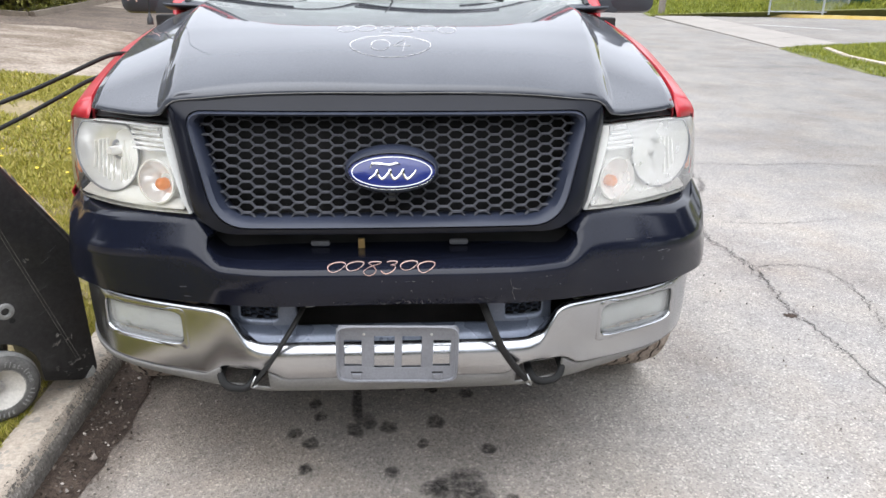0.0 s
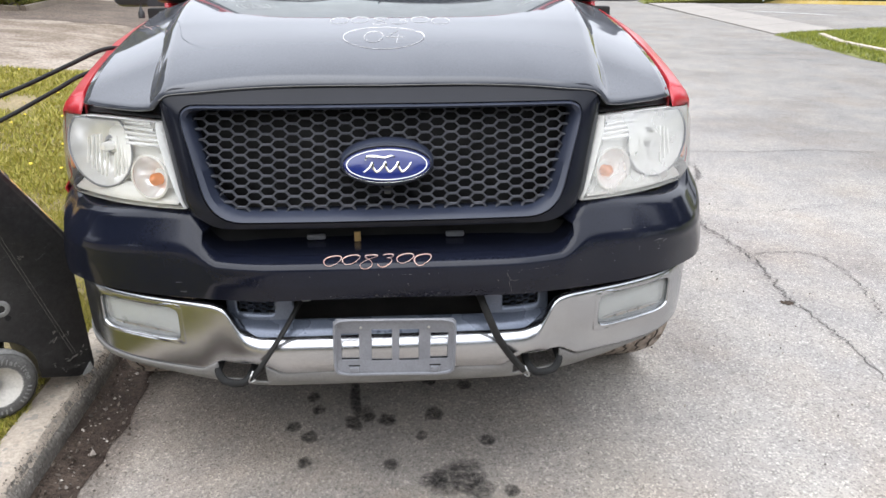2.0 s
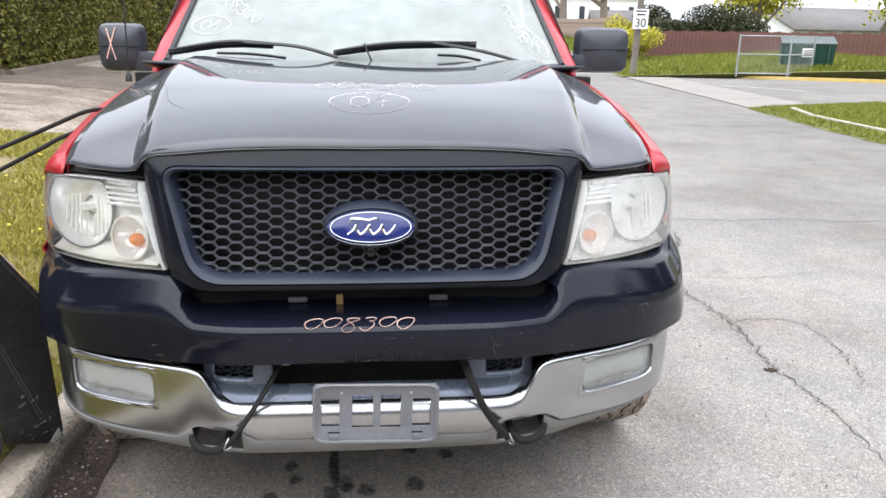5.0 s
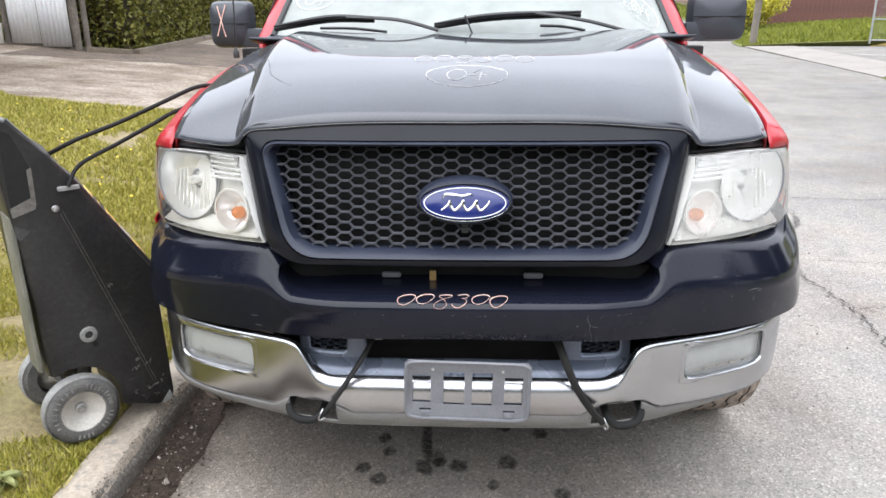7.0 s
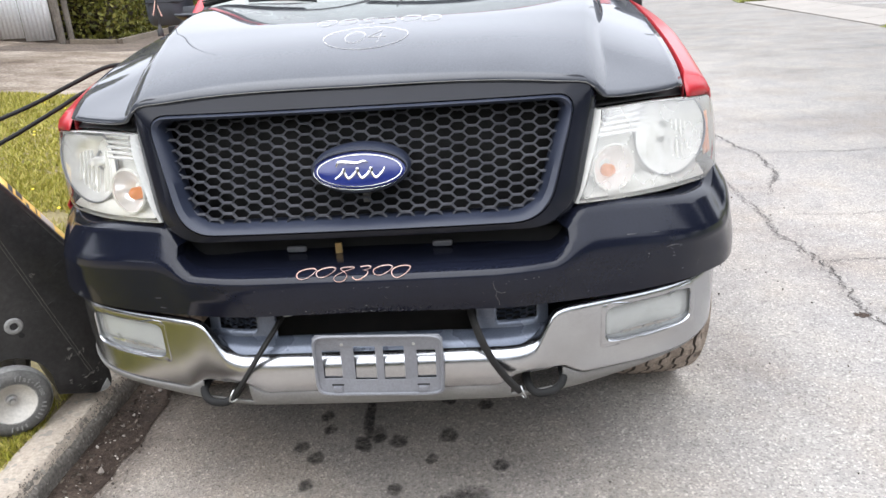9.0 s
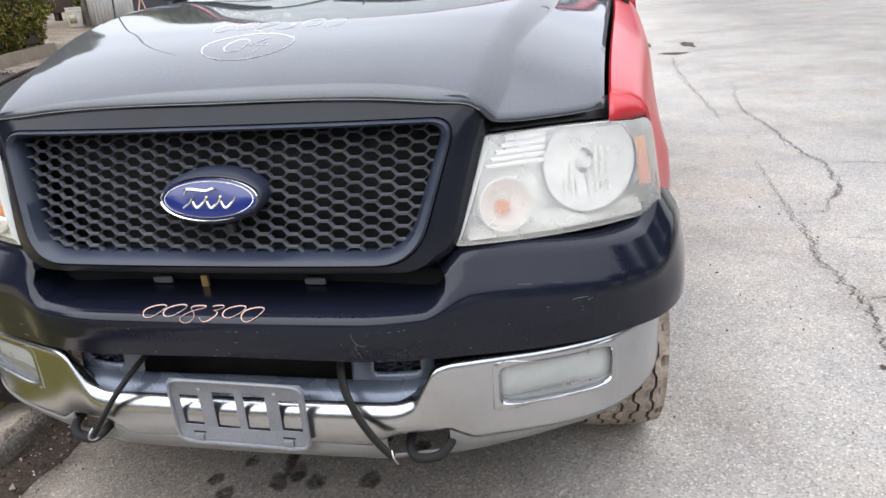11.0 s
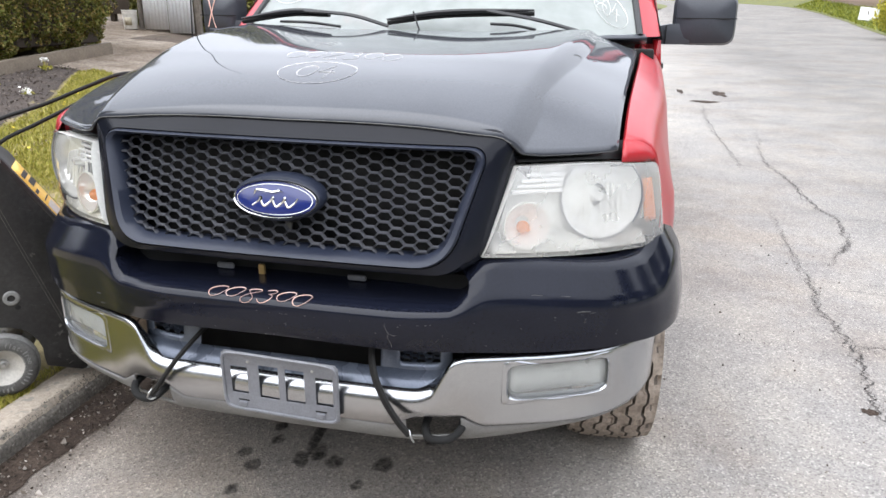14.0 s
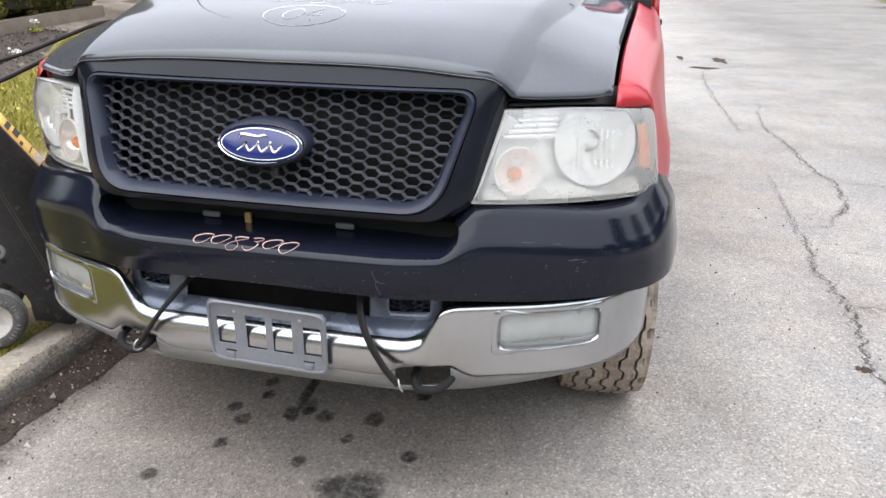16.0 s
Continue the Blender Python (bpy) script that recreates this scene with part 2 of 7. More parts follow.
LAMP_SILVER = surface("lamp reflector silver", (0.95, 0.95, 0.95), (0.98, 0.98, 0.98), 0.24, metal=0.12, coarse=10, fine=120, bump=0.05, depth=0.001, spread=0.04)
LAMP_WHITE = surface("lamp housing grey", (0.95, 0.95, 0.92), (0.98, 0.98, 0.95), 0.3, metal=0.0, coarse=8, fine=150, bump=0.04, depth=0.001, spread=0.05)
LAMP_CHROME = surface("clean lamp chrome", (0.95, 0.95, 0.95), (0.98, 0.98, 0.98), 0.14, metal=0.5, coarse=10, fine=120, bump=0.06, depth=0.001, spread=0.04)
LAMP_GREY = surface("grey lamp housing", (0.78, 0.78, 0.74), (0.88, 0.88, 0.84), 0.25, metal=0.1, coarse=8, fine=150, bump=0.04, depth=0.001, spread=0.08)
AMBER = surface("amber plastic", (0.72, 0.20, 0.04), (0.80, 0.28, 0.07), 0.3, coarse=10, fine=120, bump=0.05, depth=0.001, spread=0.1)
FOG_GREY = surface("fog lamp reflector", (0.42, 0.43, 0.42), (0.54, 0.55, 0.54), 0.3, metal=0.3, coarse=12, fine=140, bump=0.05, depth=0.001, spread=0.08)
LENS_HAZY = clear_lens("hazy headlight plastic", 0.27, (1.0, 1.0, 0.99), 0.20, film=(0.98, 0.98, 0.96))
LENS_CLEAR = clear_lens("headlight plastic", 0.05, (1.0, 1.0, 0.99), film=(0.96, 0.96, 0.93))
LENS_FOG = clear_lens("fog lamp glass", 0.22, (0.90, 0.92, 0.91))
# the pale film paints in both dust and the sky mirrored by the windscreen
GLASS = clear_lens("windscreen glass", 0.53, (0.72, 0.80, 0.77), 0.01, (0.47, 0.505, 0.48))
SIDE_GLASS = clear_lens("tinted side glass", 0.02, (0.35, 0.38, 0.38), 0.01)
MIRROR_PLASTIC = surface("grey-black mirror plastic", (0.034, 0.038, 0.048), (0.050, 0.055, 0.067), 0.42, coarse=6, fine=240, bump=0.1, depth=0.0006, spread=0.15)
RUBBER = surface("black rubber", (0.011, 0.011, 0.011), (0.020, 0.0195, 0.019), 0.65, coarse=12, fine=120, bump=0.2, depth=0.001, spread=0.25, spec=0.2)
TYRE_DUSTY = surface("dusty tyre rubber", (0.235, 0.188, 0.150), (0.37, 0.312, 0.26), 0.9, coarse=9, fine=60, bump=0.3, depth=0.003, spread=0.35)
TYRE_DARK = surface("dark tyre groove", (0.085, 0.070, 0.058), (0.150, 0.126, 0.105), 0.9, coarse=9, fine=60, bump=0.2)
STEEL = surface("dull steel", (0.40, 0.40, 0.40), (0.52, 0.52, 0.51), 0.38, metal=0.9, coarse=10, fine=90, bump=0.1, depth=0.001)
CHALK_PINK = surface("pink paint marker", (0.86, 0.50, 0.40), (0.90, 0.66, 0.58), 0.7, coarse=40, fine=300, bump=0.1)
CABIN = surface("grey cabin trim", (0.22, 0.225, 0.22), (0.29, 0.295, 0.29), 0.7, coarse=4, fine=80, bump=0.1)


# ---- geometry helpers ----
def smooth_curve(*pts):
    """A smooth function through the points (x, y), cubic between them, flat outside."""
    xs, ys = np.array([p[0] for p in pts], float), np.array([p[1] for p in pts], float)
    sec = np.diff(ys) / np.diff(xs)
    m = np.r_[sec[0], [0.0 if a * b <= 0 else 2 * a * b / (a + b) for a, b in zip(sec, sec[1:])], sec[-1]]

    def f(x):
        x = min(max(x, xs[0]), xs[-1])
        i = min(max(int(np.searchsorted(xs, x)) - 1, 0), len(xs) - 2)
        h = xs[i + 1] - xs[i]
        t = (x - xs[i]) / h
        return float((2 * t**3 - 3 * t * t + 1) * ys[i] + (t**3 - 2 * t * t + t) * h * m[i] + (3 * t * t - 2 * t**3) * ys[i + 1] + (t**3 - t * t) * h * m[i + 1])

    return f


def step(a, b, x):
    t = min(max((x - a) / (b - a), 0.0), 1.0)
    return t * t * (3 - 2 * t)


def thing(name, base, label, category, group="", kind=""):
    ob = new(name)
    ob.empty_display_size = 0.1
    ob.location = base
    bpy.context.view_layer.update()
    return tagged(ob, label, category, group, kind)


def mesh_of(bm, name, material, smooth=True):
    me = bpy.data.meshes.new(name)
    bmesh.ops.recalc_face_normals(bm, faces=bm.faces[:])
    bm.to_mesh(me)
    bm.free()
    for mt in material if isinstance(material, (list, tuple)) else [material]:
        me.materials.append(mt)
    if smooth:
        me.shade_smooth()
        me.set_sharp_from_angle(angle=radians(38))
    return me


def part(name, bm, material, parent=None, label="", thick=0.0, smooth=True, offset=-1.0, bevel=0.0):
    ob = new(name, mesh_of(bm, name, material, smooth))
    if thick:
        s = ob.modifiers.new("thickness", "SOLIDIFY")
        s.thickness, s.offset = thick, offset
    if bevel:
        b = ob.modifiers.new("edge", "BEVEL")
        b.width, b.segments, b.limit_method = bevel, 2, "ANGLE"
    if parent:
        ob.parent = parent
        ob.matrix_parent_inverse = parent.matrix_world.inverted()
    return tagged(ob, label)


def structure(name, bm, material, label, category, smooth=True, kind="structure", **kw):
    return tagged(part(name, bm, material, None, "", smooth=smooth, **kw), label, category, kind=kind)


def grid(fn, us, vs, bm=None, keep=None):
    """A sheet of quads: fn(u, v) gives each corner's place; keep(u, v) at a face's middle says whether it stays."""
    bm = bm or bmesh.new()
    rows = [[bm.verts.new(fn(u, v)) for u in us] for v in vs]
    for j in range(len(vs) - 1):
        for i in range(len(us) - 1):
            if keep is None or keep((us[i] + us[i + 1]) / 2, (vs[j] + vs[j + 1]) / 2):
                bm.faces.new((rows[j][i], rows[j][i + 1], rows[j + 1][i + 1], rows[j + 1][i]))
    bmesh.ops.delete(bm, geom=[v for v in bm.verts if not v.link_faces], context="VERTS")
    return bm


def loft(loops, bm=None, caps=(False, False), closed=True):
    bm = bm or bmesh.new()
    made = [[bm.verts.new(p) for p in lp] for lp in loops]
    for a, b in zip(made, made[1:]):
        for i in range(len(a) if closed else len(a) - 1):
            j = (i + 1) % len(a)
            bm.faces.new((a[i], a[j], b[j], b[i]))
    for flag, lp in zip(caps, (made[0], made[-1])):
        if flag:
            bm.faces.new(lp)
    return bm


def box(lo, hi, bevel=0.0, bm=None, m=None):
    bm = bm or bmesh.new()
    vs = [bm.verts.new((x, y, z)) for x in (lo[0], hi[0]) for y in (lo[1], hi[1]) for z in (lo[2], hi[2])]
    fs = [bm.faces.new([vs[i] for i in q]) for q in ((0, 1, 3, 2), (4, 6, 7, 5), (0, 4, 5, 1), (2, 3, 7, 6), (0, 2, 6, 4), (1, 5, 7, 3))]
    if bevel:
        r = bmesh.ops.bevel(bm, geom=list({e for f in fs for e in f.edges}), offset=bevel, segments=2, profile=0.6, affect="EDGES")
        vs = list({v for f in r["faces"] for v in f.verts})
    if m is not None:
        bmesh.ops.transform(bm, matrix=m, verts=[v for v in vs if v.is_valid])
    return bm


def tube(pts, r, seg=8, bm=None, flat=1.0):
    """A round (or flattened) rod along the points."""
    pts = [Vector(p) for p in pts]
    loops, side = [], None
    for i, p in enumerate(pts):
        d = (pts[min(i + 1, len(pts) - 1)] - pts[max(i - 1, 0)]).normalized()
        if side is None:
            side = d.orthogonal().normalized()
        side = (side - d * side.dot(d)).normalized()
        up = d.cross(side)
        rr = r[i] if isinstance(r, (list, tuple)) else r
        loops.append([p + (side * math.cos(a) + up * math.sin(a) * flat) * rr for a in (2 * math.pi * k / seg for k in range(seg))])
    return loft(loops, bm, (True, True))


def bent(pts, n=24):
    """Points along a smooth line through the given ones (Catmull-Rom)."""
    p = [Vector(q) for q in pts]
    p = [2 * p[0] - p[1]] + p + [2 * p[-1] - p[-2]]
    out, spans = [], len(p) - 3
    for k in range(n + 1):
        s = min(k * spans / n, spans - 1e-6)
        i, t = int(s), s - int(s)
        a, b, c, d = p[i : i + 4]
        out.append(0.5 * (2 * b + (c - a) * t + (2 * a - 5 * b + 4 * c - d) * t * t + (3 * b - a - 3 * c + d) * t**3))
    return out


def lathe(profile, origin, axis, seg=32, bm=None, wobble=None):
    """Turns (radius, height) pairs about the axis through origin."""
    axis = Vector(axis).normalized()
    side = axis.orthogonal().normalized()
    up = axis.cross(side)
    loops = []
    for j, (r, h) in enumerate(profile):
        loops.append([Vector(origin) + axis * h + (side * math.cos(a) + up * math.sin(a)) * max(r, 1e-4) for a in (2 * math.pi * k / seg for k in range(seg))])
    return loft(loops, bm)


def outline(top, bottom, z_top, z_bottom, radius_top, radius_bottom, n=7):
    """A trapezium with rounded corners in (x, z), as a closed run of points, the same count for every call."""
    corners = [(top, z_top, radius_top), (-top, z_top, radius_top), (-bottom, z_bottom, radius_bottom), (bottom, z_bottom, radius_bottom)]
    out = []
    for k, (x, z, r) in enumerate(corners):
        p = Vector((x, z))
        a, b = Vector(corners[k - 1][:2]), Vector(corners[(k + 1) % 4][:2])
        s, e = p + (a - p).normalized() * r, p + (b - p).normalized() * r
        for i in range(n + 1):
            t = i / n
            out.append((1 - t) ** 2 * s + 2 * t * (1 - t) * p + t * t * e)
        for i in range(1, 12):
            nxt = corners[(k + 1) % 4]
            q = Vector(nxt[:2])
            f = q + (p - q).normalized() * nxt[2]
            out.append(e.lerp(f, i / 12))
    return out

# ---- ground ----
KERB_TOP = 0.105


def yard(x, y):
    """Height of the ground on the lawn side, which climbs away from the kerb."""
    d = max(0.0, -1.24 - x)
    return KERB_TOP - 0.012 + 0.085 * d + 0.022 * max(y, 0.0) * min(1.0, d / 3.0)


road_rise = smooth_curve((-40, 0.0), (36, 0.0), (60, 0.24), (80, 0.68), (95, 0.95), (110, 1.08), (150, 1.5), (200, 1.9))


def bank(x, y):
    """Height of the ground past the far side of the road."""
    edge = far_edge(y)
    d = max(0.0, x - edge)
    rise = 0.035 if y < 27 else 0.035 + 0.05 * min(1.0, (y - 27) / 8)
    return 0.03 + road_rise(y) + 0.25 * min(d, 2.5) * step(40, 54, y) + rise * min(d, 9.0) * (1.0 if y > 24 else 0.35)


far_edge = smooth_curve((-40, 6.6), (0, 7.3), (9.6, 7.78), (14.5, 8.36), (25, 9.2), (36, 12.2), (52, 14.7), (60, 15.9), (80, 17.6), (95, 18.2), (110, 17.4), (138, 12), (200, -10))
near_edge = smooth_curve((-40, -1.1), (30, -1.1), (45, -0.6), (67, 2.0), (95, 5.0), (110, 4.6), (138, 0), (200, -24))
YS = [-40, -25, -15, -10, -7, -5, -4, -3, -2, -1, 0, 1, 2, 3, 4, 5, 6, 7, 8, 9, 10, 12, 14, 16, 18, 20, 22, 24, 26, 28, 31, 35, 40, 45, 50, 55, 60, 66, 72, 80, 88, 95, 102, 110, 120, 130, 150, 200]
structure("ground", grid(lambda u, v: (u, v, -0.06), [-900, -60, 60, 900], [-900, -60, 220, 1800]), FIELD, "wide green-brown ground reaching the horizon", "ground")


def road_place(u, y):
    a, b = near_edge(y), far_edge(y)
    return (a + (b - a) * u, y, 0.03 * math.sin(math.pi * u) if y > -30 else 0.0)


def flat_road(u, y):
    x, y, z = road_place(u, y)
    return (x, y, road_rise(y))


structure("road", grid(flat_road, [i / 24 for i in range(25)], YS), ASPHALT, "worn grey asphalt road with pale aggregate and cracks", "road", smooth=False)

# lawn side: soil under the grass, the gravel drive and the mulch bed, one sheet each, meeting edge to edge
gravel_start = smooth_curve((-30, 5.2), (-6.0, 6.5), (-4.7, 6.2), (-3.6, 6.35), (-2.4, 6.7), (-1.2, 6.9))
bed_edge = smooth_curve((-8, -2.2), (1.0, -3.3), (3.3, -4.25), (3.93, -4.48), (4.73, -4.82), (5.6, -5.35), (6.3, -5.75))


def wavy(x, y, size):
    return noise.noise((x * 1.7, y * 1.7, 3.1)) * size


def lawn_place(u, v):
    y = -9 + (gravel_start(-1.24 - 5 * u) + 9) * v
    x0 = bed_edge(y) if y > 1 else -6 - 3 * step(1, -3, y)
    x = -1.245 + (x0 + 1.245) * u
    y = -9 + (gravel_start(x) + wavy(x, 0, 0.25) + 9) * v
    return (x, y, yard(x, y) + 0.012 * noise.noise((x * 3, y * 3, 0)) * min(1, u * 8))


structure("lawn_soil", grid(lawn_place, [i / 40 for i in range(41)], [i / 70 for i in range(71)]), SOIL, "patchy yellow-green lawn with bare earth", "lawn")
structure("gravel_drive", grid(lambda u, v: ((x := -1.1 - 26 * u * u), (y := gravel_start(x) + wavy(x, 0, 0.25) + (34 - gravel_start(x)) * v * v), yard(x, min(y, 16)) - 0.02 * (1 - min(1, u * 30)) - 0.004), [i / 40 for i in range(41)], [i / 40 for i in range(41)]), GRAVEL, "pale beige gravel and concrete drive", "drive")

def bed_place(u, v):
    y = -9 + 15.4 * v
    x0 = bed_edge(y) if y > 1 else -6 - 3 * step(1, -3, y)
    x = x0 - 14 * u * u
    return (x, y, yard(x, y) + 0.006 + 0.02 * noise.noise((x * 5, y * 5, 1)))


structure("mulch_bed", grid(bed_place, [i / 30 for i in range(31)], [i / 50 for i in range(51)]), MULCH, "dark mulch flower bed beside the lawn", "flower bed")


# kerb: worn concrete lengths
def kerb_length(y0, y1, seed):
    bm = bmesh.new()
    prof = [(-1.095, -0.05), (-1.098, 0.03), (-1.106, 0.075), (-1.122, 0.098), (-1.150, 0.105), (-1.20, 0.106), (-1.238, 0.100), (-1.245, 0.06), (-1.245, -0.05)]
    n = max(2, int((y1 - y0) / 0.06))
    loops = []
    for i in range(n + 1):
        y = y0 + (y1 - y0) * i / n
        lp = []
        for k, (x, z) in enumerate(prof):
            w = 0.012 if k in (2, 3) else 0.005
            q = noise.noise((seed * 7.0, y * 6, k * 0.7)) * w + noise.noise((seed, y * 25, k * 1.3)) * w * 0.5
            lp.append((x - abs(q) * (k in (2, 3)) + q * 0.4, y, z + q * (0.8 if z > 0 else 0)))
        loops.append(lp)
    return loft(loops, bm, (True, True))


KERB_FACE = surface("dark rough kerb face", (0.115, 0.104, 0.090), (0.205, 0.186, 0.162), 0.95, coarse=9, fine=85, bump=1.0, depth=0.008, spread=0.6, specks=(130, 0.80, (0.33, 0.31, 0.28)))
kerb = thing("kerb", (-1.17, 0, 0), "weathered concrete kerb with a worn edge beside the gutter", "kerb", kind="structure")
for i, (a, b) in enumerate(((-9, -6), (-6, -3), (-3, 0.95), (0.95, 3.6), (3.6, 6.3))):
    part("kerbstone", kerb_length(a + 0.004, b - 0.004, i), CONCRETE, kerb)
    # the front face is a rougher sheet, coloured darker than the kerb's top
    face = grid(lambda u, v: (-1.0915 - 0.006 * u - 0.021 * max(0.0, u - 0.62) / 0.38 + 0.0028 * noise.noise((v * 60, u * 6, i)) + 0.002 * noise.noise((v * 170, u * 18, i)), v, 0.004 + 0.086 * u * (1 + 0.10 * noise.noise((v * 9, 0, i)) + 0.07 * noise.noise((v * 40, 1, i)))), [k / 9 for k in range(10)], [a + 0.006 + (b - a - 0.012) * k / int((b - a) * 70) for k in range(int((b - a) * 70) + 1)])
    part("front_face", face, KERB_FACE, kerb, "rough stony front face, darker than the kerb's top")


# gutter dirt with a ragged edge
def gutter_place(u, v):
    y = -9 + 15.4 * v
    w = 0.135 + 0.02 * math.sin(y * 0.9) + 0.05 * noise.noise((y * 1.6, 0, 5)) + 0.03 * noise.noise((y * 9, 0, 2)) + 0.02 * noise.noise((y * 31, 0, 2)) + 0.02 * y * (y > 0) * (y < 1)
    return (-1.094 + w * u, y, 0.004 + 0.012 * (1 - u) ** 2 + 0.003 * noise.noise((u * 3, y * 14, 1)) * (u < 1))


structure("gutter_dirt", grid(gutter_place, [0, 0.2, 0.4, 0.6, 0.8, 1], [i / 300 for i in range(301)]), DIRT, "dark damp dirt and leaf litter in the gutter", "dirt")

# ---- the pickup truck ----
truck = thing("pickup_truck", (0, 2.6, 0), "red pickup truck with black bonnet and chrome bumper at the kerb", "pickup truck")

hood_mid = smooth_curve((0.05, 1.202), (0.085, 1.220), (0.13, 1.249), (0.2, 1.281), (0.29, 1.311), (0.40, 1.334), (0.5, 1.350), (0.7, 1.366), (0.97, 1.379), (1.27, 1.387), (1.4, 1.39))
hood_front = smooth_curve((0, 0.085), (0.45, 0.092), (0.56, 0.104), (0.62, 0.124), (0.72, 0.188), (0.83, 0.268), (0.95, 0.38))
dome_half = smooth_curve((0.08, 0.592), (0.3, 0.622), (0.97, 0.705), (1.4, 0.74))
# height of the bonnet's outer edge beside the wing, and how far its dome's shoulders stand over the middle
hood_side = smooth_curve((0.1, 1.075), (0.2, 1.118), (0.264, 1.149), (0.33, 1.184), (0.42, 1.213), (0.54, 1.240), (0.68, 1.262), (0.825, 1.283), (0.976, 1.299), (1.18, 1.321), (1.4, 1.340))
shoulder = smooth_curve((0.45, 0.0), (0.8, 0.012), (1.1, 0.016), (1.4, 0.014))


def hood_half(y):
    return 0.832 + 0.035 * step(0.25, 1.3, y)


def hood_z(x, y):
    ax, dw, w = abs(x), dome_half(y), hood_half(y)
    t = min(ax / dw, 1.0)
    z = hood_mid(y) - 0.034 * (1 - step(0.1, 0.9, y)) * t**4 - 0.008 * t * t * (1 - step(0.2, 0.6, y)) + shoulder(y) * step(0.22, 0.74, ax)
    if ax > dw - 0.05:
        # the shoulder rolls off ever steeper and meets the flank in a tight crease
        roll = z - 0.042 * ((ax - dw + 0.05) / 0.058) ** 2
        gap = roll - hood_side(y) - 0.34 * (w - ax)
        z = roll + 0.5 * (math.sqrt(gap * gap + 2e-6) - gap)
    return z


def hood_place(u, v):
    y = 0.3
    for _ in range(6):
        s = abs(u)
        x = dome_half(y) * s / 0.72 if s < 0.72 else dome_half(y) + (hood_half(y) - dome_half(y)) * (s - 0.72) / 0.28
        y0 = hood_front(x)
        y = y0 + (1.27 - y0) * v
    x = math.copysign(x, u)
    return (x, y - 0.004 * (v == 0), hood_z(x, y) - 0.006 * (1 - step(0.0, 0.02, v)))


hood_us = sorted({round(s * k, 4) for s in (-1, 1) for k in [i / 34 for i in range(35)] + [0.70, 0.71, 0.72, 0.726, 0.733, 0.74, 0.75, 0.76, 0.775, 0.79, 0.81, 0.83, 0.85, 0.655, 0.67, 0.685, 0.705, 0.715, 0.745, 0.755]})
part("bonnet", grid(hood_place, hood_us, [0, 0.015, 0.04, 0.07] + [0.1 + 0.9 * i / 44 for i in range(45)]), HOOD_PAINT, truck, "glossy black bonnet with a film of dust", thick=0.006)


# a pale rod stands in for the highlight along the bonnet's front edge
part("bonnet_seam", tube([Vector(hood_place(-0.70 + 1.40 * k / 60, 0.0)) + Vector((0, -0.0012, -0.001)) for k in range(61)], 0.0011, 5), VALANCE, truck, "thin pale line along the bonnet's front edge")


# grille shell, ring, honeycomb and emblem
def grille_y(x, z, back=0.0):
    return 0.056 - (1.155 - z) * 0.335 + 0.05 * (abs(x) / 0.55) ** 3 * 0.5 + back


def ring_loop(o, back):
    return [(p.x, grille_y(p.x, p.y, back), p.y) for p in o]


shell_back = outline(0.604, 0.532, 1.196, 0.858, 0.070, 0.10)
shell_out = outline(0.600, 0.520, 1.211, 0.858, 0.075, 0.10)
shell_mid = outline(0.580, 0.494, 1.2080, 0.864, 0.055, 0.09)
ring_near = outline(0.543, 0.461, 1.177, 0.876, 0.058, 0.088)
ring_out = outline(0.537, 0.455, 1.170, 0.880, 0.055, 0.085)
ring_edge = outline(0.5335, 0.4515, 1.1665, 0.8835, 0.053, 0.083)
ring_face = outline(0.528, 0.447, 1.163, 0.887, 0.05, 0.08)
ring_in = outline(0.517, 0.435, 1.157, 0.897, 0.045, 0.075)
ring_deep = outline(0.503, 0.423, 1.150, 0.904, 0.04, 0.065)
part("grille_shell", loft([ring_loop(shell_back, 0.13), ring_loop(shell_back, 0.07), ring_loop(shell_out, 0.038), ring_loop(shell_mid, 0.012), ring_loop(ring_near, 0.003), ring_loop(ring_out, 0.001), ring_loop(ring_out, 0.034)]), BLACK_PAINT, truck, "gloss black grille surround")
grille_ring = part("grille_frame", loft([ring_loop(ring_edge, 0.030), ring_loop(ring_edge, -0.004), ring_loop(ring_face, -0.010), ring_loop(ring_in, -0.002), ring_loop(ring_deep, 0.036), ring_loop(ring_deep, 0.060)]), RING_PAINT, truck, "satin blue-black grille frame")

HEX_W, HEX_DX, HEX_DZ, HEX_BAR = 0.0465, 0.0345, 0.0256, 0.0019


def inside(x, z, grow):
    s = (z - 0.900) / (1.152 - 0.900)
    return -grow < (z - 0.900) and (z - 1.152) < grow and abs(x) < 0.420 + (0.503 - 0.420) * s + grow


def honeycomb(width, dx, dz, bar, depth, place, ok, nx, nz):
    """Flattened six-sided cells with bars between them, as one moulded sheet."""
    bm = bmesh.new()
    flat = 2 * dx - width
    for i in range(-nx, nx + 1):
        for j in range(-nz, nz + 1):
            cx, cz = i * dx, (j + 0.5 * (i % 2)) * dz
            if not ok(cx, cz):
                continue
            hexes = []
            for cut, back in ((0.0, 0.003), (bar * 0.75, 0.0), (bar * 1.1, 0.003), (bar * 1.1, depth)):
                a, e, h = width / 2 - cut * 1.15, flat / 2 - cut * 0.45, dz / 2 - cut
                hexes.append([place(cx + x, cz + z, back) for x, z in ((a, 0), (e, h), (-e, h), (-a, 0), (-e, -h), (e, -h))])
            loft(hexes, bm)
    return bm


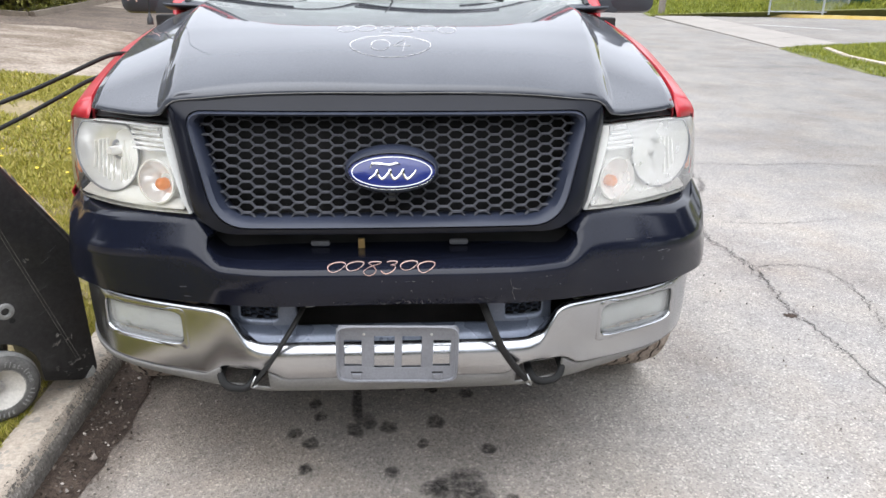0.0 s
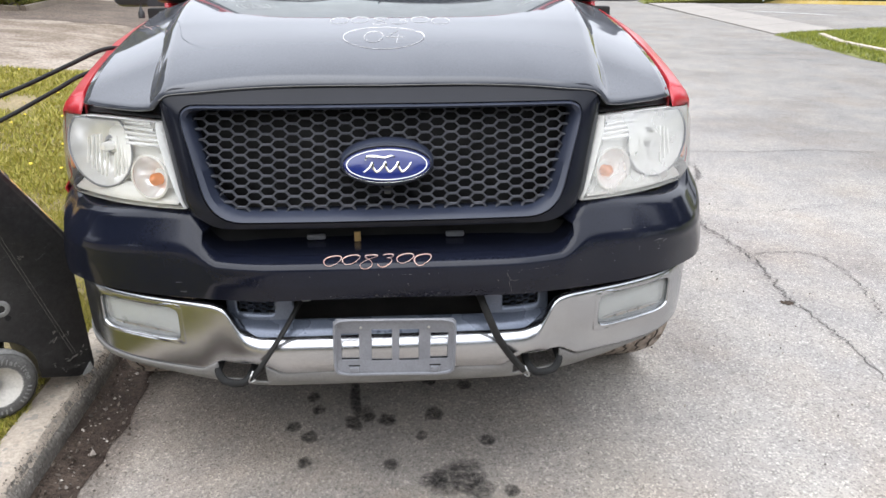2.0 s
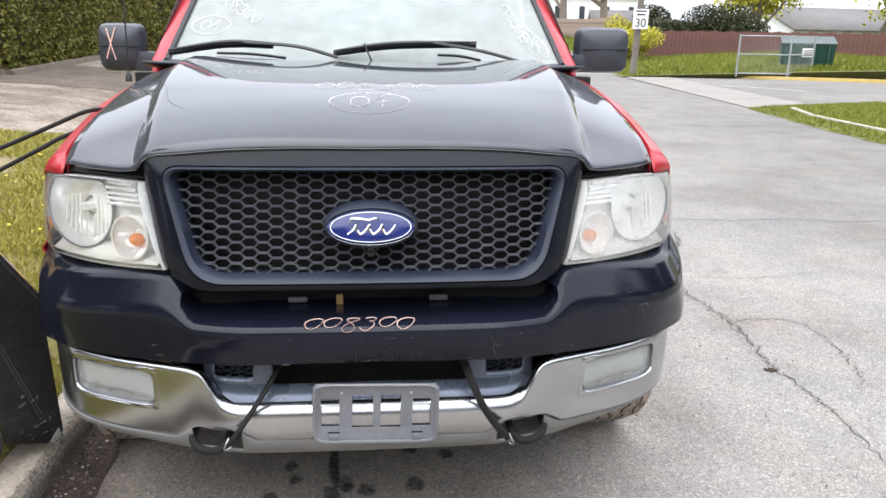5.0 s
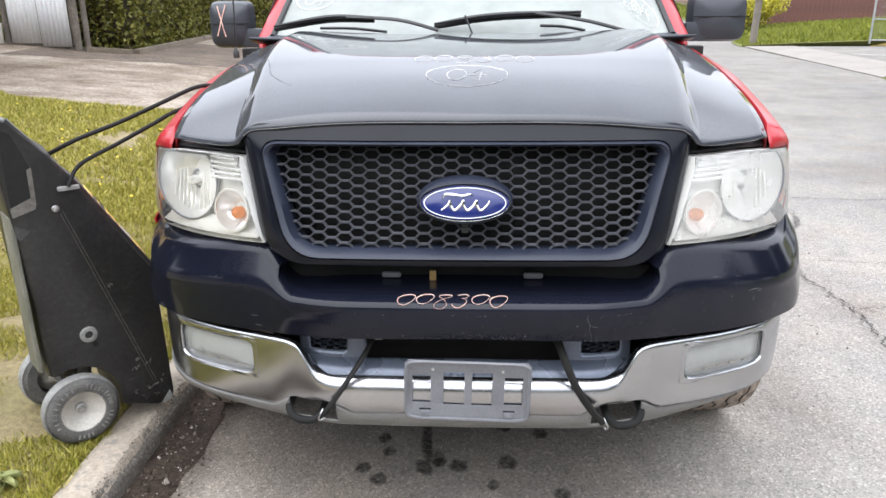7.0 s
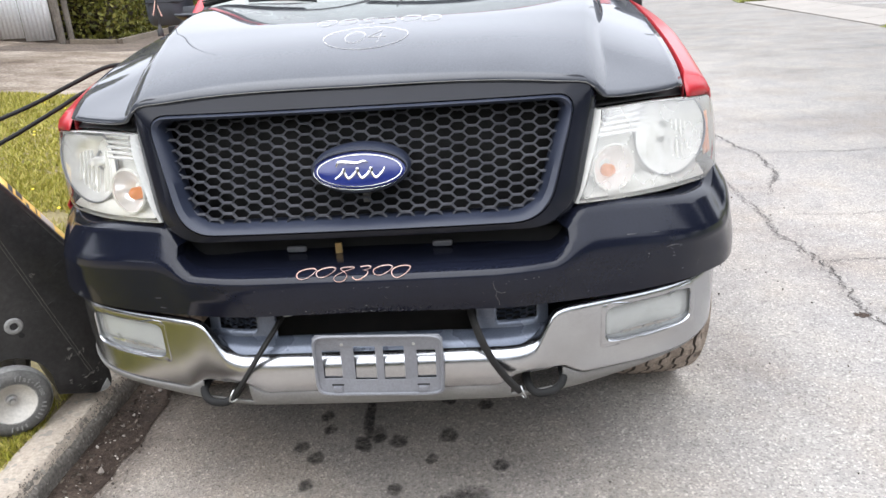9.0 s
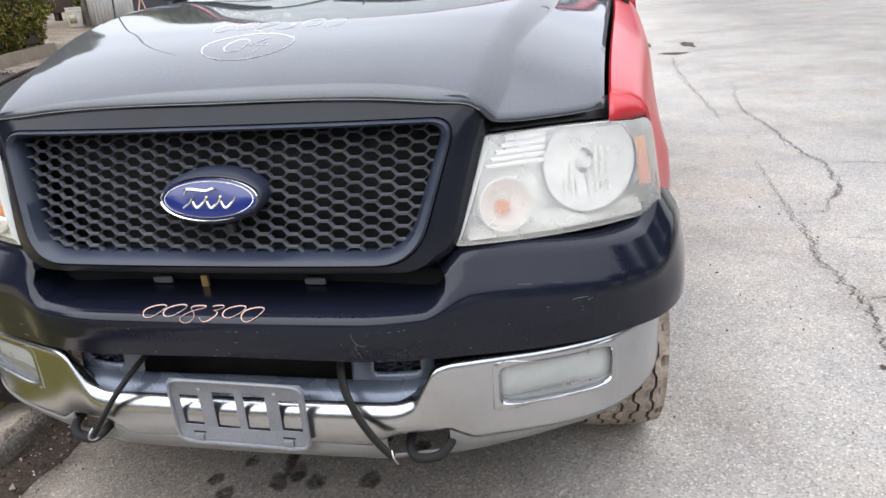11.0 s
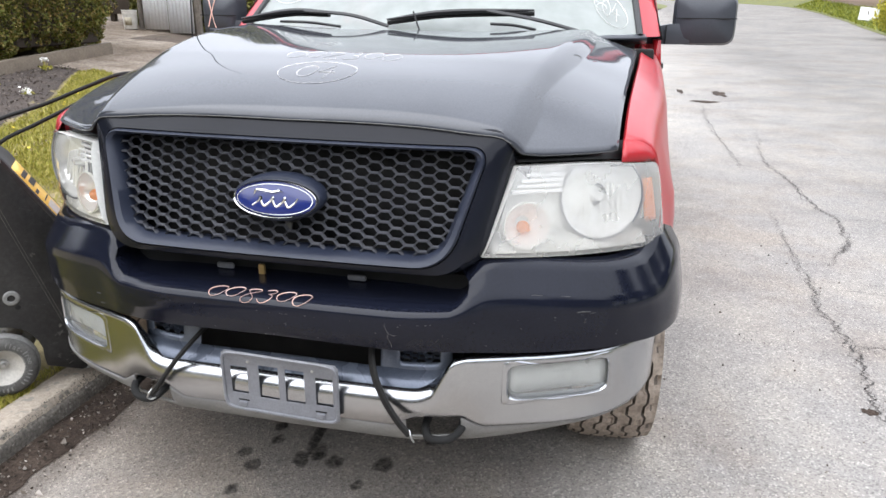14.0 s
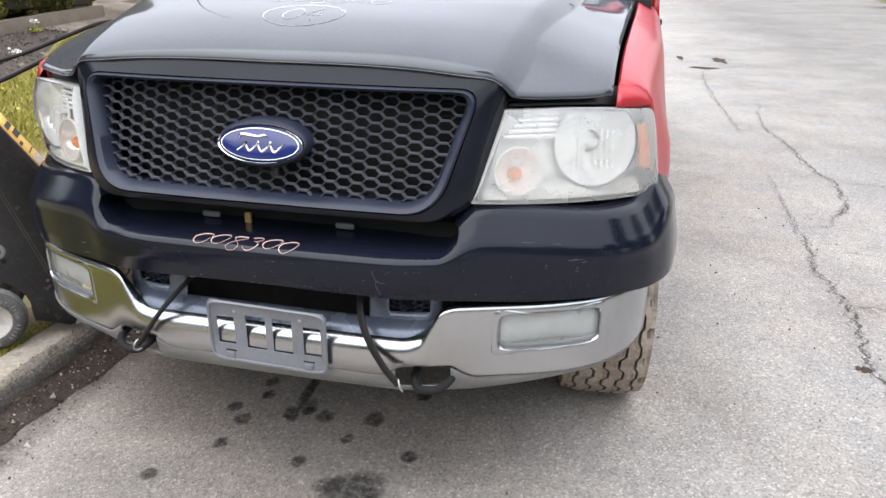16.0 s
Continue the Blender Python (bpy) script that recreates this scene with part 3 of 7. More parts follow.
part("grille_mesh", honeycomb(HEX_W, HEX_DX, HEX_DZ, HEX_BAR, 0.012, lambda x, z, b: (x + 0.002, grille_y(x, z + 1.0405, 0.026 + b), z + 1.0405), lambda x, z: inside(x, z + 1.0405, 0.014), 16, 7), MESH_PLASTIC, grille_ring, "grey honeycomb grille")


def ellipse(a, b, n=48):
    return [(a * math.cos(2 * math.pi * k / n), b * math.sin(2 * math.pi * k / n)) for k in range(n)]


def emblem_loop(a, b, back):
    return [(0.004 + x, grille_y(x, 1.026 + z, back) * 0.25 + 0.0 - 0.0 + (-(1.026 - 1.026 - z) * 0.25) + back * 0.75 - 0.006, 1.026 + z) for x, z in ellipse(a, b)]


emblem_base = loft([emblem_loop(0.121, 0.056, 0.05), emblem_loop(0.121, 0.056, 0.012), emblem_loop(0.116, 0.051, 0.004)], caps=(False, True))
emblem = part("emblem", emblem_base, RING_PAINT, truck, "blue oval emblem with a bright rim")
part("emblem_rim", loft([emblem_loop(0.1145, 0.0455, 0.006), emblem_loop(0.1145, 0.0455, -0.004), emblem_loop(0.112, 0.0435, -0.008), emblem_loop(0.1095, 0.0412, -0.004)]), BRIGHT, emblem, "bright oval rim")
part("emblem_face", loft([emblem_loop(0.110, 0.0417, -0.002), emblem_loop(0.10, 0.036, -0.005), emblem_loop(0.05, 0.018, -0.006)], caps=(False, True)), BLUE, emblem, "blue oval face")
part("emblem_line", loft([emblem_loop(0.1035, 0.0372, -0.004), emblem_loop(0.1035, 0.0372, -0.0065), emblem_loop(0.1015, 0.0355, -0.0065), emblem_loop(0.1015, 0.0355, -0.004)]), BRIGHT, emblem, "thin silver line")

# bumper: painted cover, chrome bar, grey centre and valance
cover_plan = smooth_curve((0, -0.090), (0.30, -0.085), (0.45, -0.055), (0.55, -0.008), (0.70, 0.058), (0.85, 0.148), (0.93, 0.235), (0.972, 0.325), (0.998, 0.42), (1.012, 0.53))
chrome_plan = smooth_curve((0, -0.050), (0.33, -0.044), (0.47, -0.012), (0.60, 0.036), (0.72, 0.085), (0.84, 0.155), (0.91, 0.232), (0.95, 0.31), (0.972, 0.40), (0.98, 0.50))
low_edge = smooth_curve((0, 0.683), (0.45, 0.674), (0.6, 0.661), (0.8, 0.650), (1.0, 0.640))


def spread_x(u, plan, reach):
    """Even steps along a bumper that turns back at its ends."""
    s = abs(u)
    x = 0.93 * s / 0.8 if s < 0.8 else None
    if x is None:
        t = (s - 0.8) / 0.2
        x = 0.93 + (reach - 0.93) * (1 - (1 - t) ** 2.2)
    return math.copysign(x, u)


def cover_place(u, v):
    x = spread_x(u, cover_plan, 1.012)
    ax = abs(x)
    end = step(0.445, 0.556, ax)
    y = cover_plan(ax)
    zb = low_edge(ax)
    # section in the middle: shelf, lip, face; at the ends: a tall bulging face
    mid = [(0.175, 0.800), (0.16, 0.793), (0.03, 0.7885), (0.008, 0.780), (0.001, 0.771), (0.0, 0.755), (0.003, 0.72), (0.008, 0.70), (0.014, zb), (0.05, zb - 0.004)]
    top = 0.899 - 0.036 * step(0.54, 0.93, ax) + 0.062 * step(0.955, 1.004, ax)
    tall = [(0.12, top - 0.002), (0.065, top), (0.048, top - 0.012), (0.026, top - 0.05), (0.006, top - 0.085), (0.0, top - 0.108), (0.002, 0.74), (0.004, 0.70), (0.008, zb), (0.05, zb - 0.004)]
    k = v * (len(mid) - 1)
    i, t = min(int(k), len(mid) - 2), k - min(int(k), len(mid) - 2)
    m = [mid[i][n] + (mid[i + 1][n] - mid[i][n]) * t for n in (0, 1)]
    e = [tall[i][n] + (tall[i + 1][n] - tall[i][n]) * t for n in (0, 1)]
    back, z = m[0] + (e[0] - m[0]) * end, m[1] + (e[1] - m[1]) * end
    # the section's depth points out from the curve of the plan
    slope = (cover_plan(ax + 0.004) - cover_plan(ax - 0.004)) / 0.008 if ax < 0.99 else 12.0
    n = Vector((slope, -1)).normalized()
    flare_out = 0.032 * step(0.86, 1.0, ax) * step(top - 0.06, zb, z)
    return (0.009 + math.copysign(ax - n.x * back * (ax > 0.5) + flare_out, x) * 1.008, y - n.y * back, z)


bumper_us = [i / 64 for i in range(-64, 65)]
part("bumper_cover", grid(cover_place, bumper_us, [i / 27 for i in range(28)]), BLACK_COVER, truck, "scuffed black bumper cover", thick=0.006)

chrome_top = smooth_curve((0, 0.548), (0.36, 0.548), (0.405, 0.560), (0.438, 0.605), (0.462, 0.636), (0.50, 0.644), (0.7, 0.642), (1.0, 0.640))
chrome_low = smooth_curve((0, 0.453), (0.30, 0.449), (0.335, 0.466), (0.365, 0.479), (0.48, 0.479), (0.505, 0.466), (0.545, 0.446), (0.75, 0.443), (0.9, 0.452), (1.0, 0.47))
FOG = (0.594, 0.848, 0.510, 0.614)


def low_chrome(x):
    """The bar hangs a little lower on the kerb side."""
    return chrome_low(abs(x)) - 0.009 - 0.008 * step(0.1, 0.6, -x)


def chrome_place(u, v):
    """v runs from the top edge, which rolls back, to the low edge."""
    x = spread_x(u, chrome_plan, 0.98)
    ax = abs(x)
    zt, zb = chrome_top(ax), low_chrome(x)
    y = chrome_plan(ax)
    if v < 0.3:
        a = (0.3 - v) / 0.3
        r = 0.044 - 0.026 * step(0.40, 0.46, ax)
        back, z = r * (1 - math.cos(a * math.pi / 2)), zt - r + r * math.sin(a * math.pi / 2)
    else:
        s = (v - 0.3) / 0.7
        z = zt - (0.044 - 0.026 * step(0.40, 0.46, ax))
        z += (zb - z) * s
        back = 0.010 * s * s * s
    return (0.008 + x, y + back, z)


def keep_chrome(u, v):
    x, y, z = chrome_place(u, v)
    return not (FOG[0] < abs(x - 0.008) < FOG[1] and FOG[2] < z < FOG[3])


chrome_us = [i / 100 for i in range(-100, 101)]
chrome_vs = [0.3 * i / 8 for i in range(8)] + [0.3 + 0.7 * i / 24 for i in range(25)]
bumper = part("bumper", grid(chrome_place, chrome_us, chrome_vs, keep=keep_chrome), CHROME, truck, "dulled chrome front bumper", thick=0.004)


def pad_place(u, v):
    """The grey panel behind the bumper's lower middle: a shelf that climbs to the opening."""
    x = 0.455 * u
    z = [0.535, 0.546, 0.562, 0.574, 0.579, 0.600, 0.640, 0.700][v]
    y = chrome_plan(abs(x)) + [0.026, 0.030, 0.044, 0.064, 0.072, 0.074, 0.078, 0.080][v] * (1 - 0.15 * abs(u))
    return (x, y, z)


part("bumper_pad", grid(pad_place, [i / 60 for i in range(-60, 61)], range(8), keep=lambda u, v: not (abs(u) * 0.455 < 0.268 and v > 4) and not (0.318 < abs(u) * 0.455 < 0.425 and v > 5)), PAD_GREY, truck, "stepped bumper top, tinted blue-grey for mirrored sky", thick=0.004)


def valance_place(u, v):
    x = spread_x(u, chrome_plan, 0.97)
    ax = abs(x)
    top = low_chrome(x) - 0.002
    floor = 0.381 + (0.035 if x > 0 else 0.008) * step(0.5, 0.95, ax)
    z = top - (top - floor) * v
    return (x, chrome_plan(ax) + 0.012 + 0.03 * v * v, z)


def keep_valance(u, v):
    x = abs(spread_x(u, chrome_plan, 0.97))
    return not (0.352 < x < 0.490 and 0.400 < valance_place(u, v)[2] < 0.470)


part("valance", grid(valance_place, chrome_us, [i / 10 for i in range(11)], keep=keep_valance), VALANCE, truck, "grey plastic valance under the bumper", thick=0.006)

# headlights
HL = dict(tip=Vector((0.531, 0.030, 0.905)), top_in=Vector((0.597, 0.103, 1.120)), top_out=Vector((0.936, 0.358, 1.098)), low_out=Vector((0.972, 0.392, 0.866)))


def lamp_place(u, v, back=0.0):
    low = HL["tip"].lerp(HL["low_out"], u) + Vector((0, 0, -0.006 * math.sin(math.pi * u)))
    high = HL["top_in"].lerp(HL["top_out"], u) + Vector((0, 0, 0.006 * math.sin(math.pi * u)))
    p = low.lerp(high, v)
    n = Vector((0.45, -0.88, 0.12)).normalized()
    bulge = 0.052 * (1 - (2 * u - 1) ** 2) * 0.6 + 0.014 * (1 - (2 * v - 1) ** 4)
    turn = 0.02 * step(0.88, 1.0, u)
    return p + n * (bulge - back) + Vector((0, turn, 0))


def mirrored(fn, s):
    def g(*a):
        p = Vector(fn(*a))
        return (p.x * s, p.y, p.z)
    return g


fine = [i / 24 for i in range(25)]
for side, lens_mat, shell in ((1, LENS_HAZY, LAMP_WHITE), (-1, LENS_CLEAR, LAMP_WHITE)):
    lamp = part("headlight", grid(mirrored(lambda u, v: lamp_place(u, v, 0.085), side), fine, fine), shell, truck, "cloudy headlight with an amber corner" if side > 0 else "clear headlight with an amber corner", thick=0.004)
    rim = [(i / 24, 0) for i in range(25)] + [(1, i / 24) for i in range(1, 25)] + [(1 - i / 24, 1) for i in range(1, 25)] + [(0, 1 - i / 24) for i in range(1, 24)]
    part("lamp_wall", loft([[mirrored(lamp_place, side)(u, v, b) for u, v in rim] for b in (0.003, 0.05, 0.085)]), LAMP_GREY, lamp)
    part("lens", grid(mirrored(lambda u, v: lamp_place(u, v), side), fine, fine), lens_mat, lamp, "curved clear plastic lens").visible_shadow = False
for side in (1, -1):
    lamp = [o for o in truck.children if o.name.startswith("headlight")][0 if side > 0 else 1]
    silver, shell = (LAMP_SILVER, LAMP_WHITE) if side > 0 else (LAMP_CHROME, LAMP_WHITE)
    nrm = Vector((0.40 * side, -0.90, 0.08)).normalized()

    def on_lamp(u, v, back):
        p = lamp_place(u, v, back)
        return Vector((p.x * side, p.y, p.z))

    c = on_lamp(0.60, 0.62, 0.046)
    bowl = lathe([(0.110, 0.010), (0.113, 0.004), (0.107, -0.002), (0.100, -0.008), (0.088, -0.022), (0.066, -0.034), (0.044, -0.041), (0.020, -0.044)], c, nrm, 48)
    roof_z = lamp_place(0.6, 1.0).z - 0.012
    for v in bowl.verts:
        v.co.z = min(v.co.z, roof_z)
    part("main_bowl", bowl, silver, lamp, "round silver reflector")
    ring = [c + (rx0 * math.cos(q) + up0 * math.sin(q)) * 0.112 + nrm * 0.008 for rx0, up0 in [(nrm.cross(Vector((0, 0, 1))).normalized(), nrm.cross(Vector((0, 0, 1))).normalized().cross(nrm))] for q in [2 * math.pi * k / 48 for k in range(49)]]
    part("bowl_rim", tube([Vector((p.x, p.y, min(p.z, roof_z - 0.001))) for p in ring], 0.0030, 6), PLATE_GREY, lamp, "thin grey rim of the reflector")
    part("bulb_cap", lathe([(0.0, 0.0), (0.009, -0.001), (0.0125, -0.006), (0.0135, -0.036)], c, nrm, 16), LAMP_CHROME, lamp, "dull bulb cap")
    part("bulb_socket", lathe([(0.0205, -0.0405), (0.026, -0.041), (0.030, -0.0435)], c + nrm * 0.003, nrm, 18), PLATE_GREY, lamp)
    ribs = bmesh.new()
    rx = nrm.cross(Vector((0, 0, 1))).normalized()
    for k in range(-5, 6):
        if k:
            h = 0.092 * math.sqrt(max(0.05, 1 - (k / 6.2) ** 2))
            a, b = c + rx * k * 0.0150 - nrm * 0.014, Vector((0, 0, 1))
            tube([a + b * (-h), a + b * (-0.02 if abs(k) < 2 else 0.35 * h) - nrm * 0.018], 0.0046, 8, ribs, 0.6)
    part("reflector_ribs", ribs, shell, lamp)
    c2 = on_lamp(0.165, 0.35, 0.026)
    part("signal_bowl", lathe([(0.056, 0.010), (0.058, 0.004), (0.051, -0.006), (0.036, -0.020), (0.018, -0.030)], c2, nrm, 32), silver, lamp, "small bright reflector")
    part("signal_rim", lathe([(0.055, 0.012), (0.059, 0.013), (0.061, 0.009), (0.059, 0.005)], c2, nrm, 32), LAMP_GREY, lamp, "thin grey rim of the signal lamp")
    part("amber_bulb", lathe([(0.001, 0.006), (0.010, 0.003), (0.0165, -0.006), (0.0165, -0.026)], c2 - Vector((0, 0, 0.010)), nrm, 18), AMBER, lamp, "amber signal bulb")
    amber = grid(lambda u, v: on_lamp(0.885 + 0.085 * u - 0.02 * v, 0.30 + 0.52 * v, 0.016), [i / 6 for i in range(7)], [i / 8 for i in range(9)])
    part("side_reflector", amber, AMBER, lamp, "amber corner reflector", thick=0.004)
    fins = bmesh.new()
    for k in range(5):
        v = 0.70 + 0.06 * k
        tube([on_lamp(0.05 + 0.02 * k, v, 0.05), on_lamp(0.34, v + 0.01, 0.045)], 0.005, 6, fins)
    part("lamp_fins", fins, silver, lamp)
    ledge = grid(lambda u, v: on_lamp(0.04 + 0.92 * u, 0.05 + (0.13 + 0.05 * math.sin(3.0 * u)) * v, 0.012 + 0.05 * v), [i / 20 for i in range(21)], [0, 0.3, 0.6, 1])
    part("lamp_ledge", ledge, shell, lamp, "silver step along the lamp's foot", thick=0.003)

    # fog lamps set in the bumper's openings
    def fog_place(u, v, back):
        x = FOG[0] + (FOG[1] - FOG[0]) * u
        return (x * side + 0.008, chrome_plan(x) + back, FOG[2] + (FOG[3] - FOG[2]) * v + 0.004)

    def fog_loop(k, e, back):
        pts = [(math.copysign(abs(math.cos(q)) ** e, math.cos(q)), math.copysign(abs(math.sin(q)) ** e, math.sin(q))) for q in [2 * math.pi * (i + 0.5) / 44 for i in range(44)]]
        return [fog_place(0.5 + 0.5 * k * a, 0.5 + 0.5 * (1 + (k - 1) * 2.2) * b, back) for a, b in pts]

    bezel = loft([fog_loop(1.10, 0.10, 0.0015), fog_loop(1.085, 0.12, -0.0008), fog_loop(1.0, 0.28, -0.0012), fog_loop(0.975, 0.30, 0.004), fog_loop(0.96, 0.30, 0.03)])
    part("fog_bezel", bezel, CHROME, bumper, "chrome surround of the fog lamp")
    inner = [i / 12 for i in range(13)]
    fog = part("fog_lamp", grid(lambda u, v: fog_place(0.02 + 0.96 * u, 0.02 + 0.96 * v, 0.052 - 0.02 * (2 * u - 1) ** 2), inner, inner), FOG_GREY, truck, "frosted rectangular fog lamp", thick=0.003)
    part("fog_lens", grid(lambda u, v: fog_place(0.02 + 0.96 * u, 0.03 + 0.94 * v, 0.016 - 0.006 * (1 - (2 * v - 1) ** 2) + 0.004 * (abs(2 * u - 1) ** 6)), inner, inner), LENS_FOG, fog, "frosted fog lamp glass").visible_shadow = False

    # black filler sheet stands in for the dark gap between headlight and bonnet
    part("lamp_gap_filler", grid(lambda u, v: (lambda p: (p.x * side, p.y + 0.03 + 0.10 * v, p.z + 0.006 + 0.03 * v))(lamp_place(u, 1.0, 0.02)), inner, [0, 0.5, 1]), BLACK_PLASTIC, truck, thick=0.004)

    # small honeycomb vents in the grey insert
    mid = 0.3715 * side
    part("vent_mesh", honeycomb(0.0255, 0.0190, 0.0160, 0.0018, 0.014, lambda x, z, b: (mid + x, chrome_plan(abs(mid + x)) + 0.082 + b, 0.640 + z), lambda x, z: abs(x) < 0.060 and abs(z) < 0.045, 4, 4), PAD_GREY, truck, "small honeycomb vent")

    # front wing
    def wing_section(y):
        xin, wide = hood_half(y) + 0.010, step(0.36, 0.60, y)
        ze = hood_z(hood_half(y), max(y, 0.29)) - (0.008 if side < 0 else 0.0)
        crest = 0.928 + 0.035 * step(0.36, 1.0, y)
        return [(xin, ze - 0.07), (xin, ze - 0.014), (xin + 0.006, ze - 0.005), (crest - 0.035, ze - 0.030), (crest - 0.012, ze - 0.052), (crest + 0.004, ze - 0.080), (crest + 0.014, ze - 0.12)] + [(0.958 + (x - 0.958) * wide, z) for x, z in ((1.004, 0.97), (1.012, 0.90), (1.012, 0.86), (1.004, 0.78), (0.992, 0.70))]

    def wing_place(u, k):
        start = [0.300, 0.302, 0.305, 0.335, 0.350, 0.362, 0.380, 0.395, 0.405, 0.41, 0.41, 0.41][k]
        y = start + (1.64 - start) * u
        x, z = wing_section(y)[k]
        r, cy, cz = 0.470, 0.875, 0.40
        if abs(y - cy) < r:
            z = max(z, cz + math.sqrt(r * r - (y - cy) ** 2))
            if z > 0.8:
                x = max(x, 0.99) if k > 8 else x
        return (x * side, y, z)

    part("wing", grid(wing_place, [i / 60 for i in range(61)], range(12)), RED_PAINT, truck, "red front wing", thick=0.004)
    nose = grid(lambda k, v: Vector(wing_place(0.0, k)).lerp(Vector(on_lamp(0.70 + 0.06 * (k - 1), 1.0, 0.004)) + Vector((0, 0, 0.003)), v), [1, 2, 3, 4, 5, 6], [0, 0.5, 1])
    part("wing_nose", nose, RED_PAINT, truck, "red front end of the wing", thick=0.003)
    part("wheel_liner", grid(lambda u, v: (side * (0.975 - 0.34 * v), 0.875 + 0.465 * math.cos(u), 0.40 + 0.47 * math.sin(u)), [radians(-8 + 156 * i / 24) for i in range(25)], [0, 0.5, 1]), DEEP_BLACK, truck, thick=0.004)

    # tow hooks and the rubber straps hooked on them
    hook = bent([(0.392 * side, 0.06, 0.434), (0.394 * side, 0.0, 0.424), (0.415 * side, -0.030, 0.411), (0.462 * side, -0.024, 0.413), (0.488 * side, 0.005, 0.428), (0.490 * side, 0.06, 0.436)], 22)
    part("tow_hook", tube(hook, 0.0112, 10), DEEP_BLACK, truck, "black steel tow hook")
    a = [(-0.235, 0.06, 0.650), (-0.262, -0.012, 0.612), (-0.300, -0.058, 0.560), (-0.345, -0.072, 0.495), (-0.375, -0.072, 0.455)] if side < 0 else [(0.236, 0.06, 0.672), (0.252, -0.010, 0.645), (0.272, -0.056, 0.600), (0.300, -0.070, 0.540), (0.340, -0.076, 0.480), (0.372, -0.077, 0.444)]
    strap = part("rubber_strap", tube(bent(a, 26), 0.0115, 8, flat=0.6), RUBBER, truck, "black rubber strap with a wire hook")
    e = Vector(a[-1])
    part("wire_hook", tube(bent([e + Vector((0, 0, 0.016)), e + Vector((0.006 * side, -0.010, 0.005)), e + Vector((0.012 * side, -0.008, -0.010)), e + Vector((0.010 * side, 0.004, -0.021)), e + Vector((0.002, 0.008, -0.016))], 16), 0.0022, 6), STEEL, strap, "bent steel wire hook")

    # door mirror
    mx, mz, mw = (1.146, 1.431, 1.0) if side > 0 else (1.148, 1.415, 0.78)
    mirror = part("door_mirror", loft([[(side * (mx + a * mw * sx), 1.86 + dy, mz + b * sz) for sx, sz in [(math.copysign(abs(math.cos(q)) ** 0.34, math.cos(q)), math.copysign(abs(math.sin(q)) ** 0.34, math.sin(q))) for q in [2 * math.pi * k / 40 for k in range(40)]]] for a, b, dy in ((0.03, 0.02, -0.062), (0.09, 0.07, -0.056), (0.120, 0.098, -0.036), (0.130, 0.108, 0.0), (0.130, 0.108, 0.05), (0.118, 0.097, 0.056))], caps=(True, True)), MIRROR_PLASTIC, truck, "large black door mirror")
    part("mirror_arm", loft([[(side * x, y + dy, z + dz) for dy, dz in ((-0.035, -h), (-0.045, 0), (-0.035, h), (0.035, h), (0.035, -h))] for x, y, z, h in ((0.91, 1.82, mz - 0.070, 0.034), (0.96, 1.835, mz - 0.066, 0.038), (1.00, 1.845, mz - 0.063, 0.042), (1.09, 1.855, mz - 0.060, 0.044))], caps=(True, True)), MIRROR_PLASTIC, mirror)
    part("arm_joint", box((min(side * 0.985, side * 0.989), 1.785, mz - 0.104), (max(side * 0.985, side * 0.989), 1.80, mz - 0.024), 0.001), DEEP_BLACK, mirror)
    part("mirror_seam", box((min(side * (mx - 0.126 * mw), side * (mx + 0.126 * mw)), 1.797, mz + 0.003), (max(side * (mx - 0.126 * mw), side * (mx + 0.126 * mw)), 1.803, mz + 0.0065), 0.001), DEEP_BLACK, mirror)
    part("mirror_glass", grid(lambda u, v: (side * (mx + 0.105 * mw * u), 1.9175, mz + 0.085 * v), [-1, 0, 1], [-1, 0, 1]), BRIGHT, mirror, "mirror glass", thick=0.002)

# things seen in the dark gap under the grille, and near-black sheets and boxes added to block the view into the engine
# bay
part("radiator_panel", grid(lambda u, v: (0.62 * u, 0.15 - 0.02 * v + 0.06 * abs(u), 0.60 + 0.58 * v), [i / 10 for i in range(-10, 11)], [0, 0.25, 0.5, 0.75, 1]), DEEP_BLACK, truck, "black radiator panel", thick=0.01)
part("engine_bay_block", box((-0.80, 0.42, 0.50), (0.80, 1.20, 1.10), 0.03), DEEP_BLACK, truck)
for x0 in (-0.196, 0.187):
    part("support_slot", box((x0 - 0.026, 0.066, 0.796), (x0 + 0.026, 0.076, 0.812), 0.007), PLATE_GREY, truck, "grey oval slot under the grille")
part("brass_clip", box((-0.092, 0.058, 0.790), (-0.074, 0.068, 0.820), 0.003), surface("brass", (0.55, 0.36, 0.14), (0.62, 0.44, 0.2), 0.4, metal=0.6), truck, "small brass-coloured clip")
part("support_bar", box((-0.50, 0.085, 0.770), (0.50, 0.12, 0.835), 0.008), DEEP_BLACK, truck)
part("grille_post", box((-0.006, 0.062, 0.925), (0.012, 0.075, 0.985), 0.003), VALANCE, grille_ring, "grey latch post behind the grille")
# near-black sheet stands in for the shade behind the bumper opening
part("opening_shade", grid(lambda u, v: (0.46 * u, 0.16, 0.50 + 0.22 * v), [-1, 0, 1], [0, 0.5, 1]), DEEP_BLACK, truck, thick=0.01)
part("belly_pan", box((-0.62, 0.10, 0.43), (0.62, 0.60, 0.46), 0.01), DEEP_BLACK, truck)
part("bracket_wire", tube(bent([(-0.25, 0.03, 0.66), (-0.235, 0.0, 0.645), (-0.17, 0.0, 0.662), (-0.15, 0.02, 0.668)], 12), 0.003, 6), STEEL, truck)


